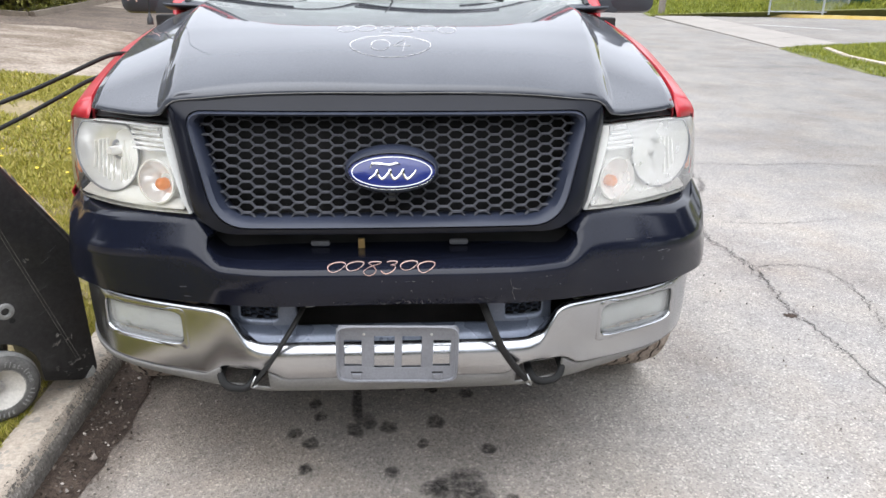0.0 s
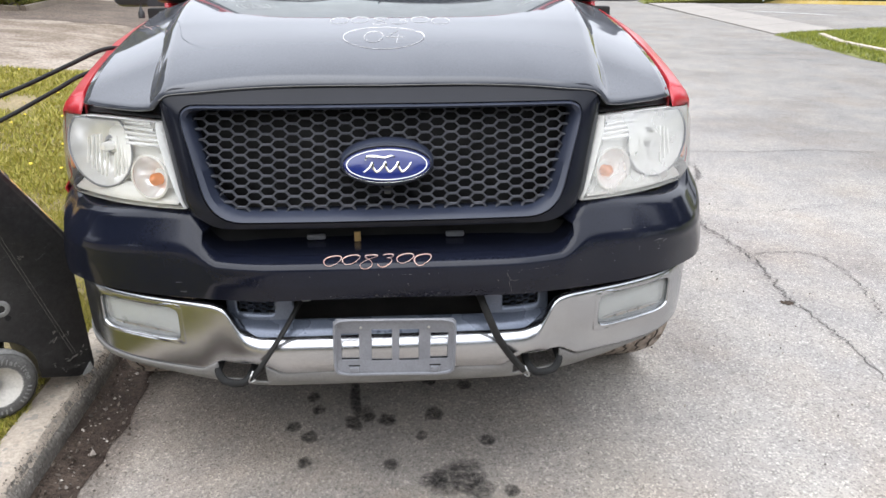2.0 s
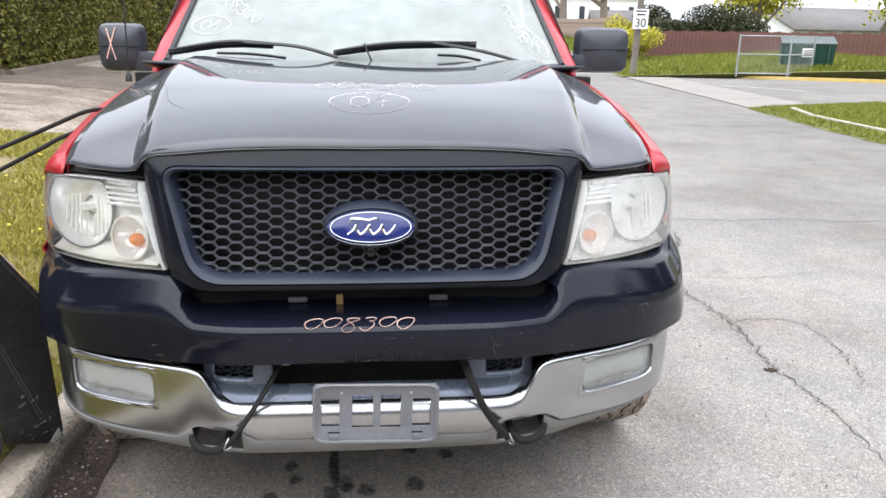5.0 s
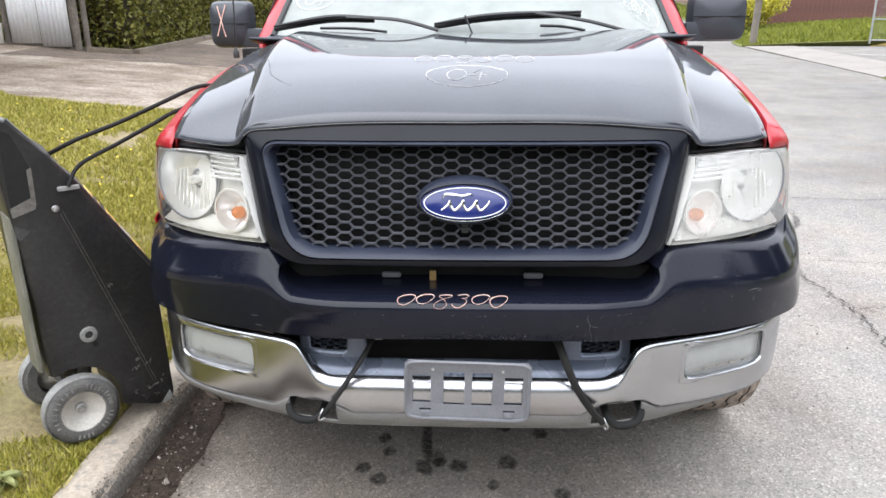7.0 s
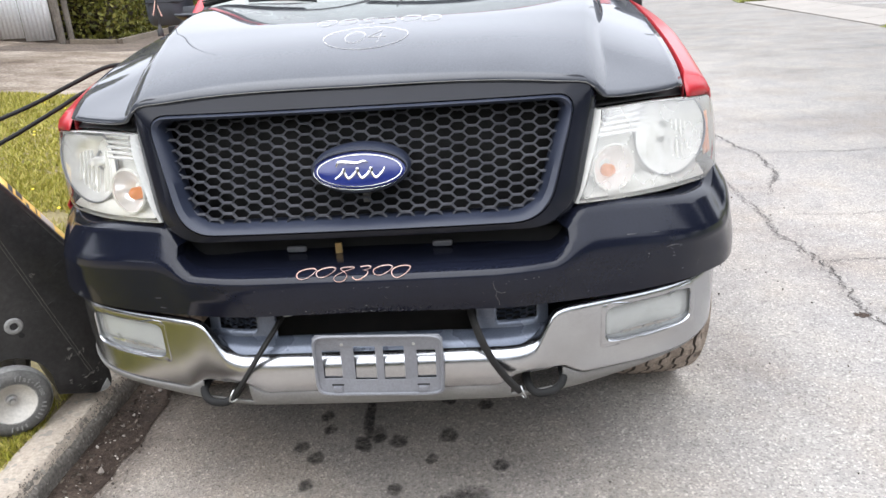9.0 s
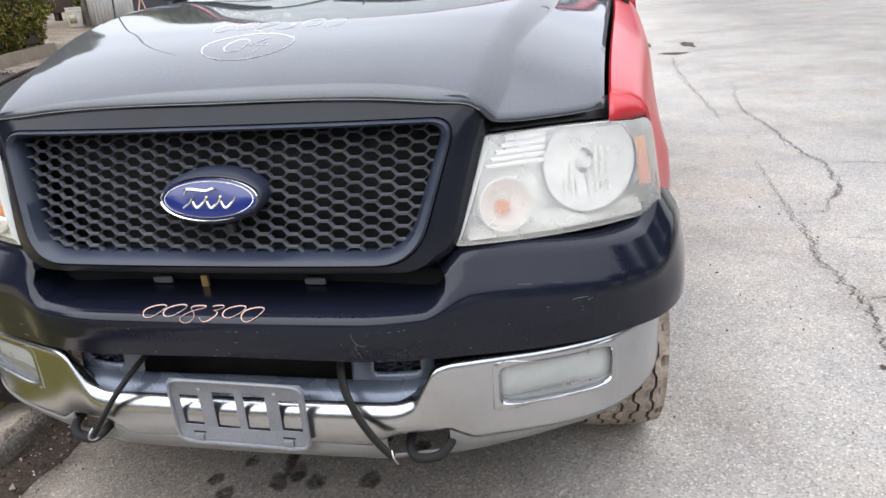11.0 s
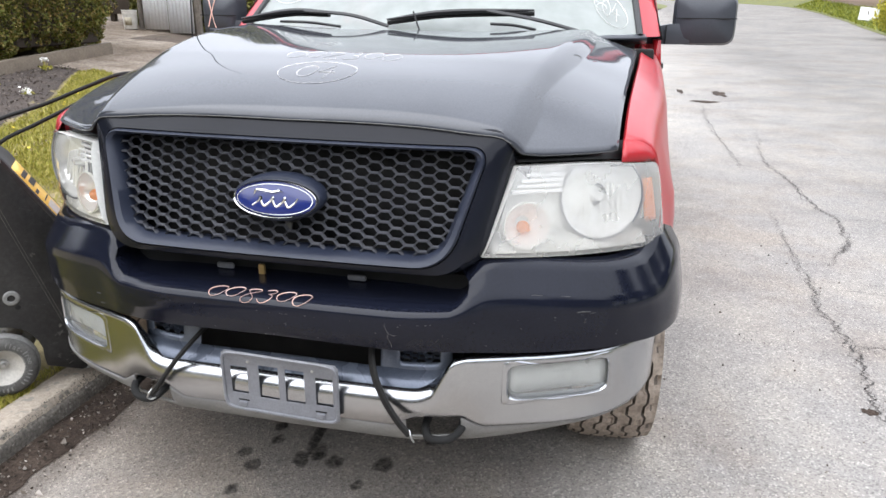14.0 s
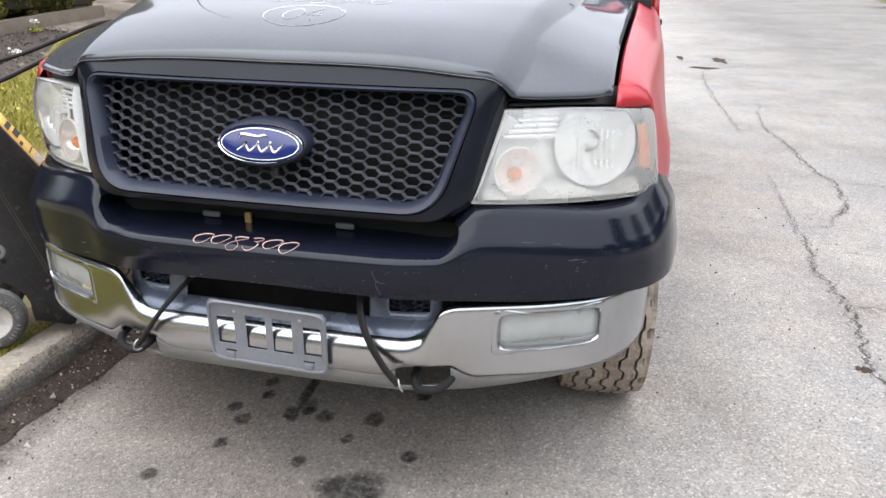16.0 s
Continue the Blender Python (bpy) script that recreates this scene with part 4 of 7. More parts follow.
# number-plate holder
def plate_frame():
    bm = bmesh.new()
    xs = [-0.166, -0.158, -0.146, -0.098, -0.064, -0.008, 0.012, 0.066, 0.098, 0.146, 0.158, 0.166]
    zs = [-0.090, -0.081, -0.048, -0.044, 0.040, 0.052, 0.081, 0.090]
    holes = {(4, 2), (4, 3), (4, 4), (6, 2), (6, 3), (6, 4), (2, 3), (8, 3)}
    tall = lambda i, j: i in (0, len(xs) - 1) or j in (0, len(zs) - 1)
    rows = [[bm.verts.new((x, -0.007 if i in (0, 1, len(xs) - 2, len(xs) - 1) or j in (0, 1, len(zs) - 2, len(zs) - 1) else 0.0, z)) for i, x in enumerate(xs)] for j, z in enumerate(zs)]
    for j in range(len(zs) - 1):
        for i in range(len(xs) - 1):
            if (i, j) not in holes:
                bm.faces.new((rows[j][i], rows[j][i + 1], rows[j + 1][i + 1], rows[j + 1][i]))
    for v in (rows[0][0], rows[0][-1], rows[-1][0], rows[-1][-1]):
        v.co.x *= 0.965
        v.co.z *= 0.94
    return bm


holder_at = pose(0.012, -0.0575, 0.527, 4, 1.4, 0)
holder = plate_frame()
bmesh.ops.transform(holder, matrix=holder_at, verts=holder.verts[:])
holder = part("plate_holder", holder, PLATE_GREY, truck, "empty grey plastic number-plate holder", thick=0.003, bevel=0.0012)
rim = [Vector((math.copysign(abs(math.cos(q)) ** 0.18, math.cos(q)) * 0.163, -0.009, math.copysign(abs(math.sin(q)) ** 0.22, math.sin(q)) * 0.087)) for q in [2 * math.pi * k / 96 for k in range(97)]]
part("holder_rim", tube([holder_at @ p for p in rim], 0.0048, 6), PLATE_GREY, holder)
for x in (-0.112, 0.112):
    part("holder_slot", box((x - 0.0165, -0.0035, -0.083), (x + 0.0165, 0.001, -0.060), 0.0015, m=holder_at), DEEP_BLACK, holder)
    part("holder_tab", box((x - 0.012, -0.012, -0.081), (x + 0.012, 0.0, -0.065), 0.003, m=holder_at), PLATE_GREY, holder)
for x in (-0.092, 0.092):
    part("holder_screw", lathe([(0.0, -0.005), (0.004, -0.004), (0.0045, 0.0)], holder_at @ Vector((x, 0, 0.060)), (0, 1, 0), 10), STEEL, holder)


# ---- cab ----
def screen_place(u, v):
    """The windscreen: u across, v from the cowl up to the roof."""
    half = 0.885 - 0.105 * v
    x = half * u
    y = 1.395 + 0.70 * v + (0.19 - 0.06 * v) * u * u
    return (x, y, 1.372 + 0.475 * v - 0.004 * u * u)


part("windscreen", grid(screen_place, [i / 20 for i in range(-20, 21)], [i / 10 for i in range(11)]), GLASS, truck, "pale filmed windscreen with paint-marker writing").visible_shadow = False
part("cowl", grid(lambda u, v: (u * 0.90, 1.262 + 0.03 * abs(u) + (screen_place(u, 0)[1] - 1.262 - 0.03 * abs(u) + 0.01) * v, hood_z(0.6 * u, 1.27) - 0.02 + 0.0 * v - 0.025 * math.sin(v * 3.0)), [i / 20 for i in range(-20, 21)], [i / 6 for i in range(7)]), MIRROR_PLASTIC, truck, "black plastic cowl", thick=0.01)
for side in (1, -1):
    pil = [[(side * (0.893 - 0.105 * v + dx), screen_place(1, v)[1] + dy, 1.366 + 0.475 * v) for dx, dy in ((0.0, -0.004), (0.03, 0.0), (0.066, 0.05), (0.07, 0.13), (0.03, 0.14), (-0.01, 0.06))] for v in [i / 8 for i in range(9)]]
    part("pillar", loft(pil, caps=(True, True)), RED_PAINT, truck, "red windscreen pillar")
    part("pillar_seal", tube([Vector(screen_place(side * 0.992, v)) + Vector((0, -0.006, 0)) for v in [i / 10 for i in range(11)]], 0.014, 8), BLACK_PLASTIC, truck)

    def door_skin(u, v):
        z = 0.55 + 0.80 * v
        return (side * (0.985 + 0.018 * math.sin(math.pi * (0.25 + 0.75 * v)) - 0.02 * v * v), 1.66 + 1.02 * u, z)

    for k, (ya, yb, nm) in enumerate(((0.0, 1.0, "door"), (1.015, 1.65, "rear_door"))):
        door = part(nm, grid(lambda u, v: door_skin(ya + (yb - ya) * u, v), [i / 8 for i in range(9)], [i / 10 for i in range(11)]), RED_PAINT, truck, "red cab door", thick=0.03)
        part("door_handle", box((min(side * 0.995, side * 1.025), 1.66 + 1.02 * (yb - 0.13), 1.16), (max(side * 0.995, side * 1.025), 1.66 + 1.02 * (yb - 0.02), 1.19), 0.008), BLACK_PLASTIC, door)
        y0, y1 = 1.66 + 1.02 * ya, 1.66 + 1.02 * yb
        part("window_pane", grid(lambda u, v: (side * (0.972 - 0.12 * v), y0 + (0.42 * v if k == 0 else 0.02) + (y1 - y0 - 0.03 - (0.42 * v if k == 0 else 0.02)) * u, 1.352 + 0.45 * v), [0, 0.5, 1], [0, 0.5, 1]), SIDE_GLASS, door, "tinted door glass", thick=0.004)
    part("cab_side_rail", tube(bent([(side * 0.86, 2.22, 1.815), (side * 0.855, 2.7, 1.83), (side * 0.855, 3.36, 1.80)], 10), 0.035, 8), RED_PAINT, truck)
    part("rear_pillar", tube([(side * 0.86, 3.36, 1.81), (side * 0.965, 3.40, 1.36)], 0.05, 8), RED_PAINT, truck)
    part("sill", box((min(side * 0.90, side * 0.99), 1.45, 0.46), (max(side * 0.90, side * 0.99), 3.38, 0.56), 0.02), RED_PAINT, truck)

part("roof", grid(lambda u, v: (0.83 * u, 2.10 + 0.13 * u * u * (1 - v) + 1.28 * v, 1.848 + 0.035 * math.sin(math.pi * min(1, 0.15 + v)) - 0.04 * u**4), [i / 16 for i in range(-16, 17)], [i / 10 for i in range(11)]), RED_PAINT, truck, "red cab roof", thick=0.02)
part("cab_back", grid(lambda u, v: (0.95 * u * (1 - 0.1 * max(0, v - 0.6)), 3.39, 0.50 + 1.34 * v), [i / 10 for i in range(-10, 11)], [i / 20 for i in range(21)], keep=lambda u, v: not (abs(u) < 0.72 and 0.66 < v < 0.93)), RED_PAINT, truck, "red cab back wall", thick=0.03)
part("rear_window", grid(lambda u, v: (0.70 * u, 3.39, 1.37 + 0.39 * v), [-1, 0, 1], [0, 1]), GLASS, truck, "cab rear window", thick=0.004)
part("cab_floor", box((-0.95, 1.30, 0.44), (0.95, 3.38, 0.50), 0.02), DEEP_BLACK, truck)
part("firewall", box((-0.93, 1.27, 0.50), (0.93, 1.32, 1.335), 0.01), DEEP_BLACK, truck)
part("dashboard", loft([[(x, y, z) for x in (-0.86, -0.5, 0, 0.5, 0.86)] for y, z in ((1.52, 1.33), (1.62, 1.355), (1.80, 1.36), (1.88, 1.33), (1.92, 1.20), (1.86, 0.95))], closed=False), CABIN, truck, "grey dashboard", thick=0.02)
part("steering_wheel", tube([Vector((0.42 + 0.19 * math.cos(a), 2.02 + 0.075 * math.sin(a), 1.30 + 0.165 * math.sin(a))) for a in [2 * math.pi * k / 32 for k in range(33)]], 0.016, 8), BLACK_PLASTIC, truck, "black steering wheel")
for x in (-0.42, 0.42):
    seat = part("seat", box((x - 0.27, 2.25, 0.62), (x + 0.27, 2.80, 0.88), 0.06), CABIN, truck, "grey cloth seat")
    part("backrest", box((x - 0.26, -0.08, 0.0), (x + 0.26, 0.08, 0.62), 0.06, m=pose(0, 2.80, 0.84, -14)), CABIN, seat)
    part("headrest", box((x - 0.13, 2.93, 1.48), (x + 0.13, 3.03, 1.66), 0.04), CABIN, seat)

# wipers
for pts in ([(-0.13, 1.37, 1.398), (-0.30, 1.375, 1.44), (-0.52, 1.42, 1.452)], [(0.66, 1.40, 1.385), (0.47, 1.38, 1.432), (0.27, 1.42, 1.462)]):
    arm = part("wiper", tube(bent(pts, 12), 0.009, 8, flat=0.6), BLACK_PLASTIC, truck, "black windscreen wiper")
    e = Vector(pts[-1])
    lo = [(-0.84, 1.475, 1.402), (-0.60, 1.46, 1.436), (-0.40, 1.405, 1.437)] if e.x < 0 else [(-0.15, 1.425, 1.408), (0.10, 1.43, 1.440), (0.46, 1.44, 1.452)]
    part("wiper_blade", tube(bent(lo, 14), 0.0095, 6), RUBBER, arm)
    part("wiper_bridge", tube(bent([Vector(p) + Vector((0, -0.012, 0.014)) for p in lo], 14), [0.004 + 0.007 * math.sin(math.pi * i / 14) for i in range(15)], 6), BLACK_PLASTIC, arm)
for a, b in (((-0.63, 1.415, 1.408), (-0.345, 1.385, 1.392)), ((0.29, 1.40, 1.412), (0.475, 1.39, 1.392))):
    part("wiper_rod", tube(bent([a, ((a[0] + b[0]) / 2, (a[1] + b[1]) / 2, (a[2] + b[2]) / 2 + 0.006), b], 8), 0.006, 6), BLACK_PLASTIC, truck, "thin black wiper linkage")
part("washer_jet", tube([(0.01, 1.34, 1.385), (-0.02, 1.36, 1.455)], 0.004, 6), BLACK_PLASTIC, truck)
aerial = part("aerial", tube([(-0.93, 1.20, 1.33), (-0.925, 1.215, 1.60), (-0.915, 1.245, 2.12)], [0.0032, 0.003, 0.0018], 8), BLACK_PLASTIC, truck, "thin black radio aerial")
part("aerial_base", lathe([(0.012, -0.02), (0.012, 0.002), (0.008, 0.008), (0.005, 0.020), (0.003, 0.024)], (-0.93, 1.20, 1.322), (0, 0.05, 1), 14), BLACK_PLASTIC, aerial)


# ---- wheels ----
def tyre_mesh(r, w, grooves=3):
    """A tyre about the x axis with zigzag grooves in its tread."""
    bm = bmesh.new()
    seg, cols = 132, 52
    prof = []
    for c in range(cols + 1):
        t = -1 + 2 * c / cols
        prof.append((t * w / 2 * 0.92, r - 0.012 * t**4))
    sides = [(-0.5, 0.965), (-0.515, 0.86), (-0.49, 0.76), (-0.44, 0.66)]
    loops = [[(p[0] * w, p[1] * r, 0)] for p in reversed(sides)]
    for k in range(len(prof) + 2 * len(sides)):
        lp = []
        for s in range(seg):
            a = 2 * math.pi * s / seg
            if k < len(sides):
                x, rr = sides[len(sides) - 1 - k][0] * w, sides[len(sides) - 1 - k][1] * r
            elif k >= len(sides) + len(prof):
                q = sides[k - len(sides) - len(prof)]
                x, rr = -q[0] * w, q[1] * r
            else:
                c = k - len(sides)
                x, rr = prof[c]
                zig = 0.009 if (s // 3) % 2 else -0.009
                if c % 10 == 6:
                    rr -= 0.013
                x += zig * (1 - abs(-1 + 2 * c / cols) ** 3)
                if c in (0, 1, 2, 50, 51, 52) and s % 6 < 1:
                    rr -= 0.010
                if c % 10 in (1, 2, 3) and (s + c // 10 * 2) % 4 == 0:
                    rr -= 0.0075
            lp.append((x, rr * math.cos(a), rr * math.sin(a)))
        loops.append(lp)
    loft(loops[4:], bm)
    # groove faces, picked by their depth, get a darker colour than the tread
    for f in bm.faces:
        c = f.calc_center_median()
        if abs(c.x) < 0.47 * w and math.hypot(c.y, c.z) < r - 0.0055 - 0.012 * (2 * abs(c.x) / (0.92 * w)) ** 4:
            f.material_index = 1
    return bm


for x, y, turn in ((0.852, 0.86, 6), (-0.852, 0.86, 6), (0.872, 4.62, 0), (-0.872, 4.62, 0)):
    at, s = pose(x, y, 0.383, 0, 0, turn), 1 if x > 0 else -1
    rim = lathe([(0.02, 0.09), (0.10, 0.085), (0.13, 0.05), (0.19, 0.045), (0.215, 0.10), (0.232, 0.125), (0.232, -0.12)], (0, 0, 0), (s, 0, 0), 36)
    bmesh.ops.transform(rim, matrix=at, verts=rim.verts[:])
    wheel = part("wheel", rim, STEEL, truck, "dusty road wheel")
    ty = tyre_mesh(0.383, 0.265)
    bmesh.ops.transform(ty, matrix=at, verts=ty.verts[:])
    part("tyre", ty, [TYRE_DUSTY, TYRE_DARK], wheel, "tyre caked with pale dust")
for y in (0.86, 4.62):
    part("axle", tube([(-0.80, y, 0.383), (0.80, y, 0.383)], 0.045, 10), DEEP_BLACK, truck)
for x in (-0.42, 0.42):
    part("chassis_rail", box((x - 0.05, 0.30, 0.46), (x + 0.05, 5.55, 0.60), 0.01), DEEP_BLACK, truck)

# load bed
for side in (1, -1):
    def bed_side(u, v):
        y = 3.46 + 2.10 * u
        z = 0.62 + 0.74 * v
        if abs(y - 4.62) < 0.47:
            z = max(z, 0.40 + math.sqrt(0.47**2 - (y - 4.62) ** 2))
        return (side * (0.99 + 0.015 * math.sin(math.pi * v)), y, z)

    part("bed_side", grid(bed_side, [i / 40 for i in range(41)], [i / 8 for i in range(9)]), RED_PAINT, truck, "red load-bed side", thick=0.04)
    part("tail_lamp", box((min(side * 0.90, side * 1.0), 5.53, 0.95), (max(side * 0.90, side * 1.0), 5.58, 1.30), 0.01), AMBER, truck)
part("bed_floor", box((-0.95, 3.46, 0.72), (0.95, 5.55, 0.78), 0.01), DEEP_BLACK, truck)
part("bed_front", box((-0.95, 3.44, 0.72), (0.95, 3.48, 1.34), 0.01), RED_PAINT, truck)
part("tailgate", box((-0.90, 5.52, 0.74), (0.90, 5.57, 1.34), 0.015), RED_PAINT, truck, "red tailgate")
part("rear_bumper", box((-0.95, 5.58, 0.50), (0.95, 5.72, 0.68), 0.03), CHROME, truck, "chrome rear bumper")


# ---- paint-marker writing ----
def digit_line(ch, n=22):
    c = lambda cx, cz, a, b, s, e: [(cx + a * math.cos(radians(s + (e - s) * k / n)), cz + b * math.sin(radians(s + (e - s) * k / n))) for k in range(n + 1)]
    if ch == "0":
        return [c(0.5, 0.5, 0.46, 0.44, 60, 430)]
    if ch == "8":
        return [[(0.5 + 0.34 * math.sin(2 * t) * (1.05 if math.cos(t) > 0 else 1.0), 0.5 + 0.5 * math.cos(t)) for t in [2 * math.pi * k / 40 for k in range(41)]]]
    if ch == "3":
        return [c(0.42, 0.75, 0.34, 0.25, 150, -80) + c(0.45, 0.25, 0.40, 0.27, 85, -150)]
    return [[(0.62, 1.0), (0.10, 0.42), (0.92, 0.42)], [(0.66, 0.70), (0.60, 0.0)]]


def scrawl(text, place, thick, material, parent, name="marker_writing", ring=None, drift=0.0, flat=0.5):
    bm = bmesh.new()
    w = 1.0 / len(text)
    for i, ch in enumerate(text):
        for line in digit_line(ch):
            pts = [place((i + 0.06 + 0.98 * x + 0.10 * (z - 0.5)) * w, z + drift * math.sin(i * 2.1)) for x, z in line]
            tube(pts, thick, 5, bm, flat)
    if ring:
        tube([place(0.5 + ring[0] * math.cos(a) * (1 + 0.06 * a / 6.3), 0.5 + ring[1] * math.sin(a)) for a in [0.4 + 2 * math.pi * k / 48 * 1.03 for k in range(49)]], thick, 5, bm, flat)
    return part(name, bm, material, parent, f"hand-written number {text}")


CHALK_FAINT = surface("worn pale paint marker", (0.80, 0.77, 0.75), (0.92, 0.90, 0.88), 0.7, coarse=30, fine=300, bump=0.1, spread=0.4)
cover = [o for o in truck.children if o.name.startswith("bumper_cover")][0]
hood = [o for o in truck.children if o.name.startswith("bonnet")][0]
screen = [o for o in truck.children if o.name.startswith("windscreen")][0]
shelf = smooth_curve((-0.094, 0.760), (-0.0895, 0.771), (-0.082, 0.780), (-0.060, 0.7888), (0.01, 0.7915))
scrawl("008300", lambda s, t: (-0.176 + 0.282 * s + 0.014 * t, -0.087 + 0.048 * t, shelf(-0.087 + 0.048 * t) + 0.0014), 0.0011, CHALK_PINK, cover, drift=0.07)
scrawl("04", lambda s, t: ((x := 0.002 + 0.118 * (s - 0.5)), (y := 0.300 + 0.095 * (t - 0.5)), hood_z(x, y) + 0.0009), 0.0007, CHALK_FAINT, hood, ring=(0.92, 0.86))
scrawl("008300", lambda s, t: ((x := 0.02 + 0.36 * (s - 0.5)), (y := 0.462 + 0.085 * (t - 0.5)), hood_z(x, y) + 0.0007), 0.0005, CHALK_FAINT, hood, drift=0.1)
on_glass = lambda u, v: Vector(screen_place(u, v)) + Vector((0, -0.004, 0.003))
scrawl("04", lambda s, t: on_glass(-0.835 + 0.12 * (s - 0.5) + 0.0, 0.315 + 0.09 * (t - 0.5)), 0.0012, CHALK_FAINT, screen, ring=(0.85, 0.95))
scrawl("008300", lambda s, t: on_glass(-0.86 + 0.27 * s + 0.03 * t, 0.56 - 0.25 * s + 0.09 * t), 0.0012, CHALK_FAINT, screen)
scrawl("04", lambda s, t: on_glass(0.868 + 0.05 * (s - 0.5) * 1.6 + 0.0, 0.205 + 0.15 * (t - 0.5) - 0.08 * (s - 0.5)), 0.0012, CHALK_FAINT, screen, ring=(0.9, 0.85))
scrawl("008300", lambda s, t: on_glass(0.765 + 0.04 * s + 0.05 * t, 0.56 - 0.36 * s), 0.0012, CHALK_FAINT, screen)
cross = bmesh.new()
for a, b in (((-1.195, 1.50), (-1.165, 1.36)), ((-1.155, 1.505), (-1.205, 1.365))):
    tube([(a[0], 1.802, a[1]), ((a[0] + b[0]) / 2, 1.798, (a[1] + b[1]) / 2), (b[0], 1.802, b[1])], 0.0028, 5, cross)
part("marker_cross", cross, CHALK_PINK, [o for o in truck.children if o.name.startswith("door_mirror")][1], "pink cross in paint marker")


def emblem_at(x, z, out):
    p = emblem_loop(0.0001, 0.0001, -0.006)[0]
    return (0.004 + x, p[1] + z * 0.25 - out, 1.026 + z)


def silver_stroke(name, pts, radii, n=24):
    line = bent([emblem_at(x, z, 0.001) for x, z in pts], n)
    part(name, tube(line, [float(np.interp(i / n, np.linspace(0, 1, len(radii)), radii)) for i in range(n + 1)], 6), BRIGHT, emblem, "raised silver flourish")


silver_stroke("emblem_sweep", [(-0.056, 0.010), (-0.050, 0.021), (-0.030, 0.021), (-0.006, 0.018), (0.012, 0.022), (0.022, 0.019)], [0.001, 0.0036, 0.0044, 0.0034, 0.0030, 0.001])
wave = [0.5 * k for k in range(-1, 14)]
silver_stroke("emblem_wave", [(-0.048 + 0.0165 * q + 0.0050 * math.sin(math.pi * q + 0.9), -0.006 + 0.0115 * math.sin(math.pi * q)) for q in wave], [0.0018] + [0.0030] * 6 + [0.0016], 72)


# scratches and scuffs in the paint

def on_cover(x, z):
    """A point on the face of the bumper cover."""
    u = math.copysign(0.8 * abs(x) / 0.93, x)
    lo, hi = 0.42, 0.95
    for _ in range(24):
        mid = (lo + hi) / 2
        if cover_place(u, mid)[2] > z:
            lo = mid
        else:
            hi = mid
    return Vector(cover_place(u, lo)) + Vector((0.001 * (x > 0.6), -0.0012, 0))


crack = bmesh.new()
tube([on_cover(x, z) for x, z in ((0.300, 0.752), (0.304, 0.738), (0.310, 0.728), (0.307, 0.715), (0.314, 0.700), (0.316, 0.688))], 0.00035, 4, crack)
tube([on_cover(x, z) for x, z in ((0.310, 0.728), (0.322, 0.722), (0.330, 0.724))], 0.0003, 4, crack)
part("cover_crack", crack, VALANCE, cover, "pale crack in the bumper cover")
chips = bmesh.new()
chip = random.Random(41)
for _ in range(48):
    x = chip.choice((chip.uniform(-0.30, 0.42), chip.uniform(0.30, 0.9), chip.uniform(-0.05, 0.14)))
    z = chip.choice((0.753, 0.755, chip.uniform(0.69, 0.75), chip.uniform(0.684, 0.692)))
    ln, a = chip.uniform(0.0008, 0.004), chip.uniform(-0.5, 0.5)
    tube([on_cover(x, z), on_cover(x + ln, z + 0.4 * ln * a)], chip.uniform(0.0002, 0.0005), 4, chips)
for x0, z0, n in ((0.80, 0.735, 4), (0.70, 0.80, 2), (-0.60, 0.70, 2)):
    for k in range(n):
        x, z, ln = x0 + chip.uniform(-0.06, 0.06), z0 + chip.uniform(-0.03, 0.03), chip.uniform(0.008, 0.035)
        tube([on_cover(x, z), on_cover(x + ln * 0.5, z + 0.001), on_cover(x + ln, z + chip.uniform(-0.002, 0.004))], chip.uniform(0.0002, 0.0004), 4, chips)
part("stone_chips", chips, VALANCE, cover, "pale stone chips and scuffs")["kind"] = "stuff"

# ---- battery booster cart beside the truck ----
CART_BLACK = surface("scuffed black moulded plastic", (0.009, 0.009, 0.010), (0.024, 0.0235, 0.023), 0.36, coarse=5, fine=70, bump=0.25, depth=0.002, spread=0.5)
CART_GREY = surface("grey worn plastic", (0.17, 0.17, 0.163), (0.26, 0.258, 0.25), 0.6, coarse=8, fine=90, bump=0.2, depth=0.002, spread=0.3)
CART_SCUFF = surface("scuffed dark grey plastic", (0.028, 0.028, 0.028), (0.055, 0.055, 0.054), 0.6, coarse=8, fine=90, bump=0.2, depth=0.002, spread=0.3)
WHEEL_GREY = surface("grey dusty rubber", (0.070, 0.068, 0.064), (0.135, 0.131, 0.125), 0.85, coarse=14, fine=120, bump=0.3, depth=0.002, spread=0.3)
RIM_CREAM = surface("cream wheel rim", (0.40, 0.375, 0.335), (0.54, 0.515, 0.47), 0.5, coarse=14, fine=120, bump=0.1, depth=0.001, spread=0.15)
YELLOW = surface("yellow label", (0.76, 0.50, 0.09), (0.84, 0.58, 0.14), 0.45, coarse=20, fine=200, bump=0.05, spread=0.12)
CART_DUST = surface("dusty grey-brown plastic", (0.085, 0.08, 0.072), (0.15, 0.14, 0.125), 0.8, coarse=9, fine=80, bump=0.2, depth=0.002, spread=0.35)
CREAM = surface("cream panel edge", (0.12, 0.12, 0.095), (0.19, 0.185, 0.15), 0.6, coarse=10, fine=120, bump=0.1)

cart = thing("booster_cart", (-1.24, 0.38, 0.10), "scuffed black plastic battery booster cart on two wheels", "cart")
C0, CU, CB = Vector((-1.235, 0.375, 0)), Vector((0.733, 0.680, 0)), Vector((-0.680, 0.733, 0))
CART_DEEP = 0.30


